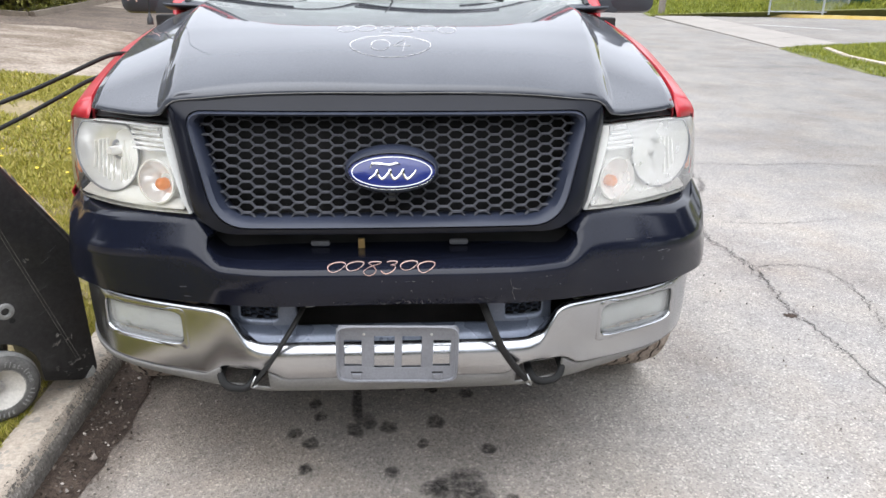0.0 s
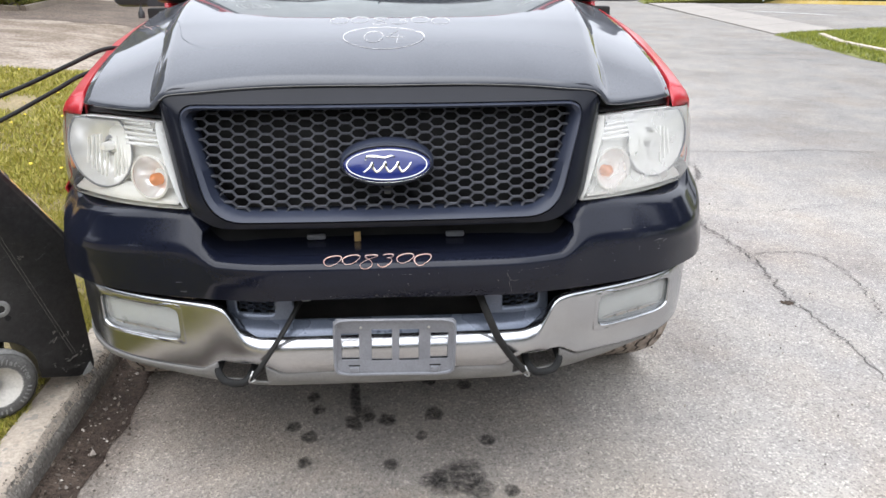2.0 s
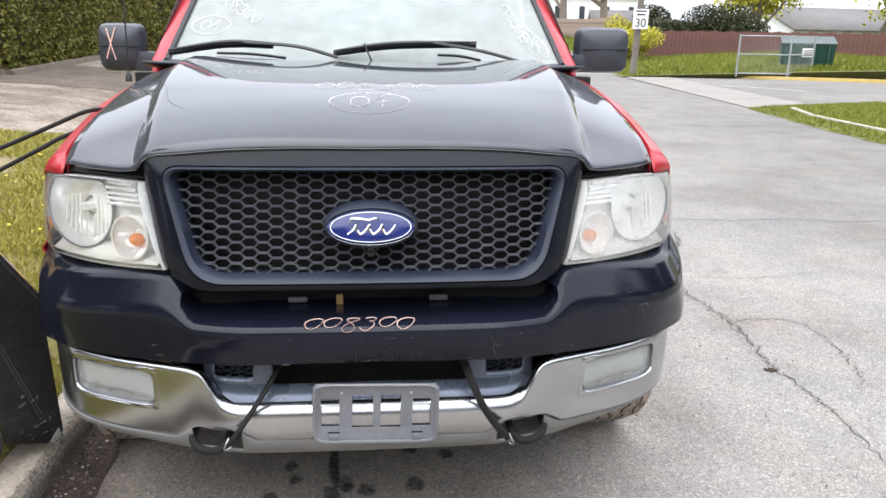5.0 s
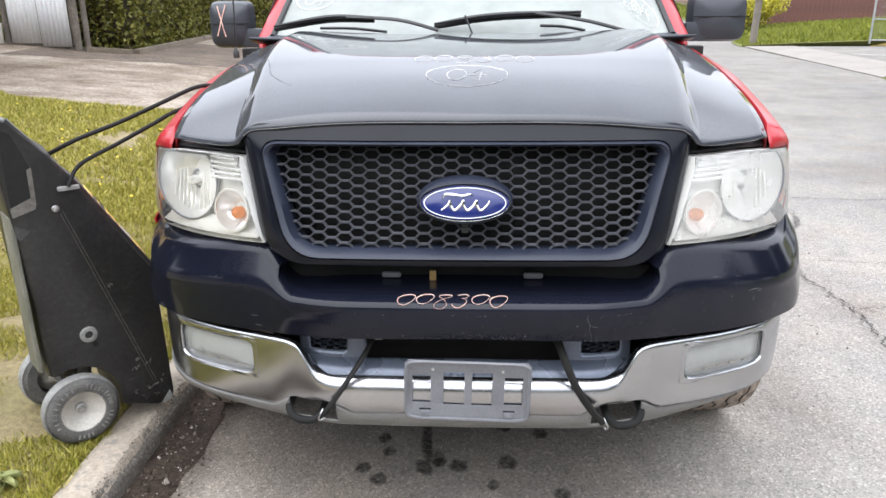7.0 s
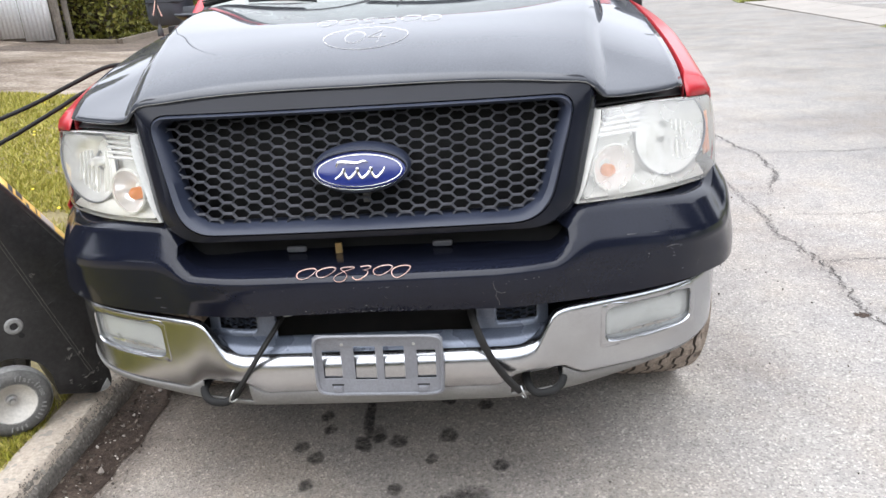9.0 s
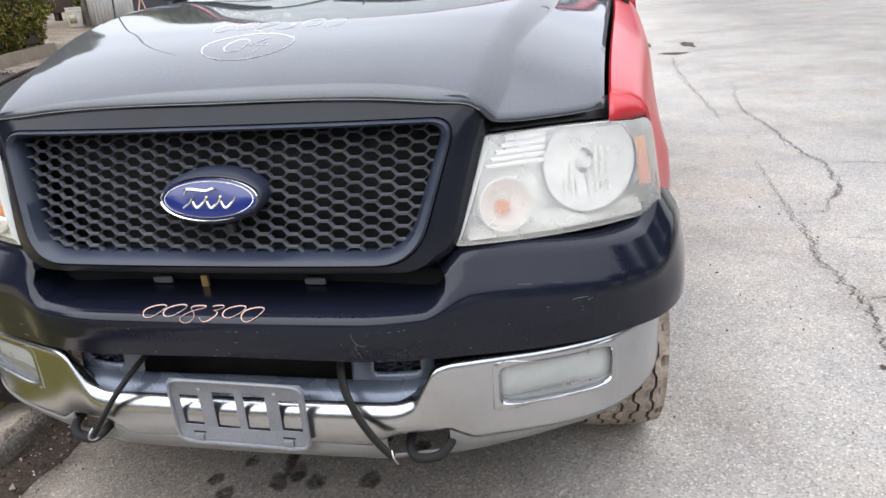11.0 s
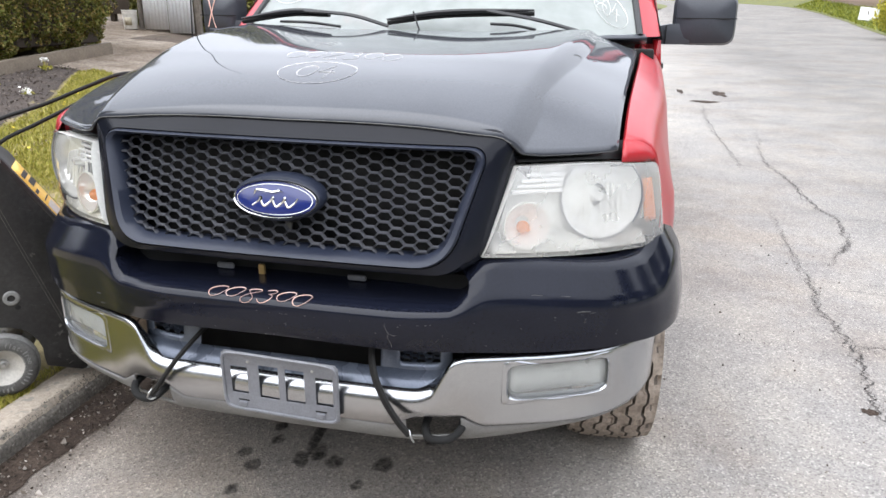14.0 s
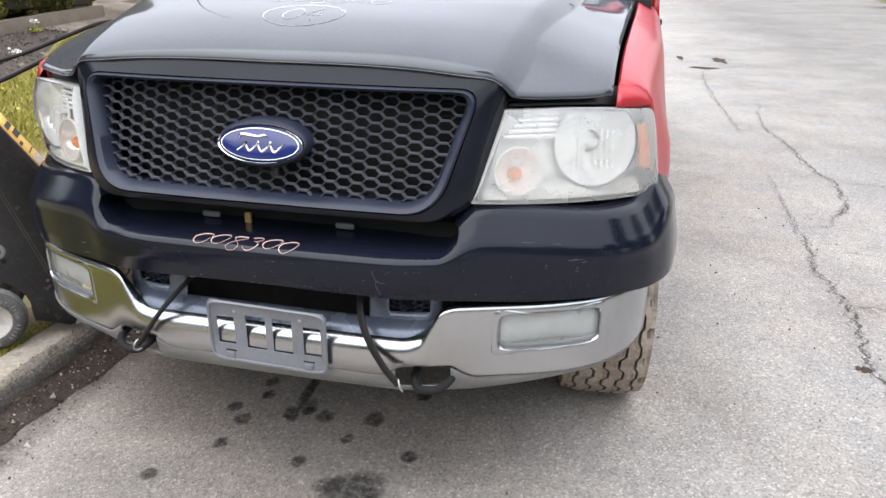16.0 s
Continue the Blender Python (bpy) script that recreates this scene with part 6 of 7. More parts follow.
# landscape timbers round the bush, with flowers in the bed
for i, (a, b) in enumerate((((-8.6, 5.52), (-6.13, 5.08)), ((-6.10, 5.06), (-6.52, 8.0)), ((-6.58, 10.85), (-5.86, 10.98)), ((-5.83, 11.02), (-5.90, 14.4)), ((-5.90, 14.44), (-6.0, 17.6)))):
    a, b = Vector((*a, 0)), Vector((*b, 0))
    d = (b - a).normalized()
    n = Vector((-d.y, d.x, 0))
    loops = []
    for t in [k / 12 for k in range(13)]:
        p = a.lerp(b, t)
        z = yard(p.x, p.y) - (0.02 if i < 2 else 0.085)
        loops.append([p + n * q + Vector((0, 0, z + h + 0.006 * noise.noise((t * 9, q, h)))) for q, h in ((-0.06, 0), (-0.064, 0.10), (-0.05, 0.165), (0.05, 0.165), (0.064, 0.10), (0.06, 0))])
    tagged(part("landscape_timber", loft(loops, caps=(True, True)), TIMBER), "weathered grey landscape timber edging the bed", "timber", "bed timbers")

PETAL = {"pink": surface("pink petals", (0.70, 0.10, 0.22), (0.80, 0.18, 0.28), 0.6, coarse=20), "white": surface("white petals", (0.75, 0.74, 0.70), (0.85, 0.84, 0.80), 0.6, coarse=20), "yellow": surface("yellow petals", (0.75, 0.55, 0.02), (0.85, 0.66, 0.05), 0.6, coarse=20)}
for i, (x, y, hue, h) in enumerate(((-5.41, 4.45, "pink", 0.09), (-5.70, 4.93, "pink", 0.09), (-6.0, 6.12, "white", 0.14), (-5.15, 4.85, "white", 0.04), (-4.55, 2.95, "white", 0.06))):
    rng = np.random.default_rng(40 + i)
    z = yard(x, y)
    f = thing("flower", (x, y, z), f"small {hue} bedding flower in the mulch", "flower", "bed flowers")
    stems = bmesh.new()
    for k in range(5):
        tube([(x, y, z - 0.02), (x + rng.normal() * 0.03, y + rng.normal() * 0.03, z + h * rng.uniform(0.5, 0.9))], 0.004, 5, stems)
    part("stem", stems, GRASS, f)
    hang(flakes("petals", np.array([x, y, z + h]) + rng.normal(size=(30, 3)) * np.array([0.028, 0.028, 0.016]), np.full(30, 0.028), PETAL[hue], rng, 1.1), f)
    hang(flakes("leaves", np.array([x, y, z + h * 0.35]) + rng.normal(size=(26, 3)) * np.array([0.035, 0.035, 0.012]), np.full(26, 0.032), GRASS, rng, 1.8), f)


# lawn blades, dandelions and a broad-leaved weed
def blades(name, count, area, length, seed, material, ground, skip, label, width=0.12):
    rng = np.random.default_rng(seed)
    p = []
    while len(p) < count:
        q = rng.random((count, 2)) * np.array([area[1] - area[0], area[3] - area[2]]) + np.array([area[0], area[2]])
        for x, y in q:
            if not skip(x, y, rng):
                p.append((x, y, ground(x, y)))
            if len(p) >= count:
                break
    p = np.array(p)
    ln = rng.uniform(0.5, 1.3, count) * length
    lean = rng.normal(size=(count, 2)) * 0.55
    tip = p + np.stack([lean[:, 0] * ln, lean[:, 1] * ln, ln], 1)
    a = rng.random(count) * 6.283
    w = np.stack([np.cos(a), np.sin(a), np.zeros(count)], 1) * (ln * width)[:, None]
    v = np.stack([p - w, p + w, tip], 1).reshape(-1, 3)
    me = bpy.data.meshes.new(name)
    me.vertices.add(3 * count)
    me.vertices.foreach_set("co", v.ravel())
    me.loops.add(3 * count)
    me.loops.foreach_set("vertex_index", np.arange(3 * count))
    me.polygons.add(count)
    me.polygons.foreach_set("loop_start", np.arange(0, 3 * count, 3))
    me.polygons.foreach_set("loop_total", np.full(count, 3))
    me.materials.append(material)
    me.update(calc_edges=True)
    return tagged(new(name, me), label, "grass", kind="stuff")


def lawn_skip(x, y, rng):
    if x < bed_edge(y) + 0.05 or y > gravel_start(x) + 0.1 + wavy(x, 0, 0.25):
        return True
    bare = noise.noise((x * 1.1, y * 1.1, 7)) + 0.5 * noise.noise((x * 3.7, y * 3.7, 2))
    if math.hypot((x + 1.75) / 0.5, (y - 0.75) / 0.55) < 1:
        bare += 0.75
    return bare > 0.42 + rng.random() * 0.35


blades("lawn_grass", 120000, (-3.6, -1.25, -1.6, 3.4), 0.023, 11, GRASS, yard, lawn_skip, "short patchy yellow-green lawn grass")
blades("lawn_turf", 120000, (-2.55, -1.25, -0.6, 2.3), 0.017, 14, GRASS, yard, lawn_skip, "dense fine turf beside the kerb", 0.075)
blades("lawn_grass_far", 90000, (-5.8, -1.25, 2.6, 6.6), 0.032, 12, GRASS, yard, lawn_skip, "short yellow-green lawn grass by the drive", 0.16)
blades("kerb_grass", 7000, (-1.30, -1.235, -0.4, 5.5), 0.030, 13, GRASS, yard, lambda x, y, r: noise.noise((y * 3, 1, 1)) > 0.1, "ragged grass along the kerb")
rng = np.random.default_rng(21)
dots = [(x, y) for x, y in zip(rng.uniform(-5.2, -1.5, 120), rng.uniform(0.9, 6.2, 120)) if x > bed_edge(y) + 0.1]
heads = bmesh.new()
for x, y in dots:
    lathe([(0.0, 0.009), (0.009, 0.007), (0.012, 0.003), (0.006, 0.0)], (x, y, yard(x, y) + 0.025), (rng.normal() * 0.2, rng.normal() * 0.2, 1), 7, heads)
structure("dandelions", heads, PETAL["yellow"], "scattered yellow dandelions in the lawn", "flowers", kind="stuff")
weed = thing("weed", (-1.40, 0.04, yard(-1.40, 0.04)), "broad-leaved green weed beside the kerb", "weed")
for k in range(9):
    a = k * 2.4 + 0.3
    ln = 0.042 + 0.02 * ((k * 37) % 10) / 10
    c, d, s = Vector((-1.40, 0.04, yard(-1.40, 0.04) + 0.006 + 0.003 * k)), Vector((math.cos(a), math.sin(a), 0.22)), Vector((-math.sin(a), math.cos(a), 0))
    part("leaf", grid(lambda u, v: c + d * ln * u + s * v * ln * 0.24 * math.sin(math.pi * min(1, 0.12 + 0.88 * u)) + Vector((0, 0, -0.35 * ln * u * u + 0.02 * abs(v))), [i / 6 for i in range(7)], [-1, 0, 1]), surface("weed leaf", (0.17, 0.19, 0.055), (0.27, 0.275, 0.11), 0.6, coarse=30) if k == 0 else bpy.data.materials["weed leaf"], weed, thick=0.001)

# wood chips over the mulch bed
rng = np.random.default_rng(61)
pos = []
while len(pos) < 5200:
    x, y = rng.uniform(-7.5, -4.2), rng.uniform(1.5, 6.6)
    if x < bed_edge(y) + 0.08 * rng.normal():
        pos.append((x, y, yard(x, y) + 0.012))
CHIP = leafy("wood chips", (0.05, 0.038, 0.030), (0.10, 0.08, 0.065), (0.20, 0.17, 0.145))
tagged(flakes("mulch_chips", np.array(pos), rng.uniform(0.007, 0.02, 5200), CHIP, rng, 2.6, 0.0), "loose brown and grey bark chips", "mulch", kind="stuff")

# oil drips: x, y, radius
SPOTS = [(-0.294, 0.519, 0.024), (-0.27, 0.436, 0.024), (-0.346, 0.335, 0.026), (-0.287, 0.272, 0.028), (-0.293, 0.137, 0.025), (-0.023, 0.357, 0.032), (-0.089, 0.372, 0.026), (0.142, 0.379, 0.034), (0.138, 0.603, 0.026), (0.272, 0.564, 0.030), (-0.011, 0.109, 0.025), (0.096, 0.255, 0.022), (0.313, 0.212, 0.026), (0.358, -0.045, 0.024), (-0.42, -0.06, 0.026), (-0.23, 0.66, 0.02), (0.02, 0.62, 0.022)]

# ---- across the road ----
apron = thing("pavement", (9.8, 20, 0.03), "pale concrete pavement apron across the road", "pavement", kind="structure")
for k in range(7):
    t0, t1 = k / 7 + 0.0008, (k + 1) / 7 - 0.0008
    a0, a1 = Vector((8.25, 13.95, 0.012)), Vector((9.30, 25.2, 0.012))
    b0, b1 = Vector((10.05, 14.7, 0.02)), Vector((11.3, 28.6, 0.02))
    part("slab", loft([[p + Vector((0, 0, z)) for p in (a0.lerp(a1, t0), a0.lerp(a1, t1), b0.lerp(b1, t1), b0.lerp(b1, t0))] for z in (-0.05, 0.012)], caps=(True, True)), PAVING, apron)
structure("car_park", grid(lambda u, v: Vector((10.06, 14.7, 0.016)).lerp(Vector((11.3, 28.0, 0.016)), v).lerp(Vector((34, 12, 0.016)).lerp(Vector((34, 20.5, 0.016)), v), u), [i / 6 for i in range(7)], [i / 6 for i in range(7)]), ASPHALT, "grey asphalt car park beyond the pavement", "car park", smooth=False)
structure("parking_line", loft([[Vector((11.02, 21.14, z)), Vector((12.60, 19.02, z)), Vector((12.68, 19.08, z)), Vector((11.10, 21.20, z))] for z in (0.018, 0.021)], caps=(True, True)), surface("worn white line", (0.30, 0.30, 0.29), (0.62, 0.62, 0.60), 0.9, coarse=5, fine=30, bump=0.2, spread=0.25), "worn white parking line on the car park", "line")
structure("verge", grid(lambda u, v: Vector((far_edge(6.5 + 7.3 * v) - 0.14, 6.5 + 7.3 * v, 0.0)).lerp(Vector((13, 6.5, 0.0)).lerp(Vector((13.2, 15.6, 0.0)), v), u) + Vector((0, 0, 0.035 * step(0, 0.06, u) + 0.004)) + Vector((0.10 * noise.noise((v * 14.0, 3, 1)) * (u == 0), 0, 0)), [0, 0.03, 0.06, 0.3, 0.6, 1], [i / 60 for i in range(61)]), FIELD, "green grass verge across the road", "verge")
blades("verge_grass", 60000, (7.4, 12.8, 6.6, 15.0), 0.062, 31, FIELD_GRASS, lambda x, y: 0.008 if x < far_edge(y) + 0.1 else 0.036, lambda x, y, r: x < far_edge(y) - 0.13 + 0.10 * noise.noise((y * 2.0, 3, 1)) + 0.05 * r.random() or y > 13.7 + (x - 8.3) * 0.36, "green verge grass with yellow flowers", 0.10)
structure("verge_kerb", loft([[(x + q, y, h) for q, h in ((-0.07, 0.0), (-0.06, 0.085), (0.06, 0.09), (0.07, 0.0))] for x, y in ((8.30, 7.0), (8.34, 9.5), (8.45, 11.8), (8.9, 13.3))], caps=(True, True)), CONCRETE, "pale concrete kerb set in the verge", "kerb")


def field_place(u, v):
    y = 25.3 + 140 * v * v
    x = far_edge(y) - 0.10 + (70 * u * u)
    return (x, max(y, 25.3) + (1.5 * u if v == 0 else 0) - (x - 9) * 0.12 * (1 - v), (bank(x, y) + 0.03 - 0.045 * (u == 0)) * (v > 0))


structure("field", grid(field_place, [i / 30 for i in range(31)], [i / 40 for i in range(41)]), FIELD, "rough green field beyond the pavement", "field")
blades("tall_grass", 70000, (10.5, 24, 25.0, 40), 0.25, 32, FIELD_GRASS, lambda x, y: bank(x, y), lambda x, y, r: x < far_edge(y) + 1.0 + (28.8 - y) * 0.5 * (y < 28.8) or y < 27.2 - (x - 12) * 0.35, "tall bright green grass in front of the fence", 0.07)
blades("kerbside_grass", 24000, (9.2, 20, 24.0, 30), 0.15, 36, FIELD_GRASS, lambda x, y: bank(x, y), lambda x, y, r: x < far_edge(y) - 0.05 + 0.2 * r.random() or y < 25.33 + 0.179 * math.sqrt(max(0.0, x - 9.1)) - 0.12 * (x - 9) - 0.12 + 0.25 * r.random(), "bright grass along the car park's kerb", 0.09)
blades("roadside_grass", 16000, (10.0, 32, 30, 90), 0.22, 33, FIELD_GRASS, lambda x, y: bank(x, y), lambda x, y, r: not far_edge(y) + 0.1 < x < far_edge(y) + 4.0, "rough green grass beside the road", 0.2)

YELLOW_KERB = surface("faded yellow kerb paint", (0.55, 0.38, 0.08), (0.62, 0.50, 0.22), 0.8, coarse=3, fine=40, bump=0.3)
yk = thing("yellow_kerb", (14, 24.5, 0), "faded yellow painted kerb at the car park edge", "kerb", kind="structure")
for k in range(8):
    a, b = Vector((11.6, 26.0, 0)).lerp(Vector((20, 22.4, 0)), k / 8 + 0.0006), Vector((11.6, 26.0, 0)).lerp(Vector((20, 22.4, 0)), (k + 1) / 8 - 0.0006)
    d = (b - a).normalized()
    n = Vector((-d.y, d.x, 0))
    part("kerbstone", loft([[p + n * q + Vector((0, 0, h)) for q, h in ((-0.08, 0), (-0.075, 0.13), (0.075, 0.13), (0.08, 0))] for p in (a, b)], caps=(True, True)), YELLOW_KERB, yk)

# wooden pole with a speed-limit sign
pole = thing("utility_pole", (9.72, 25.65, 0.05), "weathered grey wooden utility pole, leaning a little", "pole")
part("shaft", tube([(9.70, 25.65, 0.0), (9.80, 25.65, 3.0), (9.98, 25.65, 9.0)], [0.125, 0.118, 0.10], 14), surface("grey pole wood", (0.125, 0.108, 0.09), (0.20, 0.178, 0.15), 0.9, coarse=2, fine=30, bump=0.5, depth=0.006, spread=0.25), pole)
sign = thing("speed_sign", (9.76, 25.46, 1.75), "white speed-limit sign reading 30 on the pole", "sign")
SIGN_WHITE, SIGN_BLACK = surface("sign white", (0.76, 0.77, 0.76), (0.82, 0.83, 0.82), 0.5, coarse=3, fine=60, bump=0.02, spread=0.04), surface("sign black", (0.02, 0.02, 0.02), (0.03, 0.03, 0.03), 0.6, coarse=3)
part("panel", box((9.475, 25.455, 1.72), (10.045, 25.465, 2.42), 0.004), SIGN_WHITE, sign)
cv = bpy.data.curves.new("numerals", "FONT")
cv.body, cv.size, cv.extrude, cv.align_x = "30", 0.42, 0.002, "CENTER"
tmp = new("numerals", cv)
tmp.matrix_world = pose(9.76, 25.448, 1.80, 90, 0, 0)
bpy.context.view_layer.update()
me = bpy.data.meshes.new_from_object(tmp.evaluated_get(bpy.context.evaluated_depsgraph_get()))
mw = tmp.matrix_world.copy()
bpy.data.objects.remove(tmp)
me.transform(mw)
me.materials.append(SIGN_BLACK)
hang(new("numerals", me), sign, "black numerals 30")
for k, (w, z) in enumerate(((0.20, 2.32), (0.17, 2.20))):
    part("sign_bar", box((9.76 - w, 25.449, z), (9.76 + w, 25.453, z + 0.05), 0.001), SIGN_BLACK, sign, "bar of small lettering")

# fences, skip, houses
# red-brown boards, their colour lowered for the shade the fence stands in
FENCE_RED = surface("weathered red-brown boards", (0.105, 0.046, 0.038), (0.170, 0.080, 0.066), 0.9, coarse=1.5, fine=18, bump=0.3, spread=0.2)
FENCE_TAN = surface("tan fence boards", (0.24, 0.175, 0.13), (0.33, 0.25, 0.19), 0.9, coarse=1.5, fine=18, bump=0.3, spread=0.2)


def board_fence(name, a, b, n, height, material, label, z0=None):
    a, b = Vector((*a, 0)), Vector((*b, 0))
    ob = thing(name, a, label, "fence")
    d = (b - a).normalized()
    w = (b - a).length / n
    side = Vector((-d.y, d.x, 0))
    first = None
    for k in range(n):
        p = a.lerp(b, (k + 0.5) / n)
        z = bank(p.x, p.y) if z0 is None else z0
        rot = Matrix.Translation((p.x, p.y, z)) @ Matrix(((d.x, side.x, 0, 0), (d.y, side.y, 0, 0), (0, 0, 1, 0), (0, 0, 0, 1)))
        if first is None:
            bm = box((-w * 0.48, -0.012, 0), (w * 0.48, 0.012, height), 0.004)
            first = mesh_of(bm, "board", material, False)
        o = new("board", first)
        o.parent = ob
        o.matrix_parent_inverse = ob.matrix_world.inverted()
        o.matrix_basis = rot
        o.matrix_basis = Matrix.Translation((0, 0, 0.03 * math.sin(k * 1.7))) @ rot
    for h in (0.35, height - 0.35):
        pts = [a.lerp(b, t) for t in (0, 0.5, 1)]
        part("rail", tube([p + side * 0.04 + Vector((0, 0, (bank(p.x, p.y) if z0 is None else z0) + h)) for p in pts], 0.04, 4), material, ob)
    return ob


board_fence("board_fence", (13.6, 38.6), (24.5, 29.5), 70, 1.55, FENCE_RED, "long weathered red-brown board fence behind tall grass", 0.20)
board_fence("tan_fence", (17.9, 55), (20.9, 96), 150, 1.7, FENCE_TAN, "long tan board fence beside the road")

WIRE = surface("galvanised wire", (0.30, 0.32, 0.32), (0.38, 0.40, 0.40), 0.5, metal=0.5, coarse=5)
chain = thing("chain_link_fence", (14.3, 25.1, 0.1), "galvanised chain-link fence panel with rails", "fence")
ends = [Vector((13.35, 24.9, 0.1)), Vector((15.1, 24.5, 0.1)), Vector((16.9, 26.0, 0.1))]
for p in ends:
    part("post", tube([p, p + Vector((0, 0, 1.5))], 0.035, 8), WIRE, chain)
for p, q in zip(ends, ends[1:]):
    for h in (0.12, 0.80, 1.45):
        part("rail", tube([p + Vector((0, 0, h)), q + Vector((0, 0, h))], 0.022, 6), WIRE, chain)
    net = bmesh.new()
    ln = (q - p).length
    for k in range(-14, int(ln / 0.1) + 1):
        for s in (1, -1):
            t0, t1 = k * 0.1, k * 0.1 + 1.35
            c0, c1 = max(0, t0), min(ln, t1)
            if c1 > c0:
                h0, h1 = 0.1 + (c0 - t0), 0.1 + (c1 - t0)
                if s < 0:
                    h0, h1 = 1.55 - h0, 1.55 - h1
                tube([p.lerp(q, c0 / ln) + Vector((0, 0, h0)), p.lerp(q, c1 / ln) + Vector((0, 0, h1))], 0.0017, 3, net)
    part("wire_mesh", net, WIRE, chain)

SKIP_GREEN = surface("dark green painted steel", (0.012, 0.055, 0.04), (0.022, 0.08, 0.06), 0.5, coarse=2, fine=30, bump=0.1, spread=0.2)
skip = thing("dumpster", (17.2, 27.0, bank(17.2, 27.0)), "dark green steel dumpster with a sloping dark lid", "dumpster")
sk = Matrix.Translation((17.2, 27.0, bank(17.2, 27.0) - 0.06)) @ Matrix.Rotation(radians(-25), 4, "Z")
tub = loft([[sk @ Vector(p) for p in ((-x, -y0, z), (x, -y0, z), (x, y1, z), (-x, y1, z))] for x, y0, y1, z in ((0.92, 0.55, 0.60, 0.12), (0.95, 0.70, 0.62, 0.9), (0.96, 0.74, 0.62, 1.02))], caps=(True, False))
part("tub", tub, SKIP_GREEN, skip, thick=0.02, bevel=0.01)
part("lid", loft([[sk @ Vector(p) for p in ((-0.98, -0.78, 1.03 + z), (0.98, -0.78, 1.03 + z), (0.98, 0.64, 1.30 + z), (-0.98, 0.64, 1.30 + z))] for z in (0, 0.035)], caps=(True, True)), surface("dark lid plastic", (0.025, 0.040, 0.036), (0.045, 0.062, 0.056), 0.5, coarse=3), skip, "dark plastic lid")
part("label_plate", box((-0.22, -0.735, 0.55), (0.22, -0.725, 0.88), 0.003, m=sk), SIGN_WHITE, skip, "white notice with grey bars")
for k in range(4):
    part("rib", box((-0.80 + k * 0.5, -0.745, 0.2), (-0.74 + k * 0.5, -0.69, 0.98), 0.006, m=sk), SKIP_GREEN, skip)
    part("notice_bar", box((-0.16, -0.740, 0.60 + 0.06 * k), (0.16, -0.736, 0.63 + 0.06 * k), 0.0, m=sk), TIMBER, skip)

ROOF_GREY = surface("grey roof shingles", (0.115, 0.107, 0.102), (0.165, 0.153, 0.147), 0.9, coarse=1, fine=12, bump=0.3, spread=0.2)
SIDING = surface("white siding", (0.70, 0.70, 0.69), (0.78, 0.78, 0.77), 0.7, coarse=0.6, fine=8, bump=0.05, spread=0.05)
DARK_PANE = surface("dark window pane", (0.03, 0.035, 0.04), (0.05, 0.055, 0.06), 0.15, coarse=2)


def house(name, at, w, d, eave, ridge, label, turn=0.0, windows=3, skylights=0):
    """A gabled house whose ridge runs along its own x axis."""
    m = Matrix.Translation(at) @ Matrix.Rotation(radians(turn), 4, "Z")
    ob = thing(name, at, label, "house")
    w2, d2 = w / 2, d / 2
    walls = bmesh.new()
    vs = [walls.verts.new(m @ Vector(p)) for p in ((-w2, -d2, 0), (w2, -d2, 0), (w2, d2, 0), (-w2, d2, 0), (-w2, -d2, eave), (w2, -d2, eave), (w2, d2, eave), (-w2, d2, eave), (-w2, 0, ridge), (w2, 0, ridge))]
    for q in ((0, 1, 5, 4), (2, 3, 7, 6), (1, 2, 6, 9, 5), (3, 0, 4, 8, 7)):
        walls.faces.new([vs[i] for i in q])
    wall = part("wall", walls, SIDING, ob, smooth=False, thick=0.15)
    for s in (1, -1):
        sl = (ridge - eave) / d2
        part("roof", grid(lambda u, v: m @ Vector(((w2 + 0.35) * u, s * (d2 + 0.4) * (1 - v), ridge + 0.06 - sl * (d2 + 0.4) * (1 - v))), [-1, 0, 1], [0, 0.5, 1]), ROOF_GREY, ob, "grey shingle roof", thick=0.14)
    for k in range(windows):
        x = -w2 + w * (k + 0.5) / windows
        win = part("window", box((x - 0.5, -d2 - 0.05, eave * 0.38), (x + 0.5, -d2 + 0.02, eave * 0.82), 0.02, m=m), SIDING, ob)
        part("pane", box((x - 0.42, -d2 - 0.062, eave * 0.41), (x + 0.42, -d2 - 0.052, eave * 0.79), 0.0, m=m), DARK_PANE, win)
    for k in range(skylights):
        t = 0.35 + 0.13 * k
        x, y = -w2 + w * t, -d2 * 0.42
        z = ridge - (ridge - eave) / d2 * abs(y) + 0.10
        part("skylight", box((-0.45, -0.55, 0), (0.45, 0.55, 0.09), 0.02, m=m @ Matrix.Translation((x, y, z)) @ Matrix.Rotation(math.atan2(ridge - eave, d2), 4, "X")), SIGN_WHITE, ob, "pale skylight")
    return ob


house("grey_roof_house", (47.5, 76.5, 0.3), 15.0, 10, 2.0, 4.1, "low white house with grey shingle roof and skylights", 12, 3, 2)
house("white_house", (34.5, 119.0, 0.4), 15, 10, 6.6, 9.8, "large white sided house behind bare trees", -6, 4)
house("small_shed", (33.5, 103.0, 0.4), 6, 5, 2.4, 4.2, "small white shed with grey roof", -10, 1)


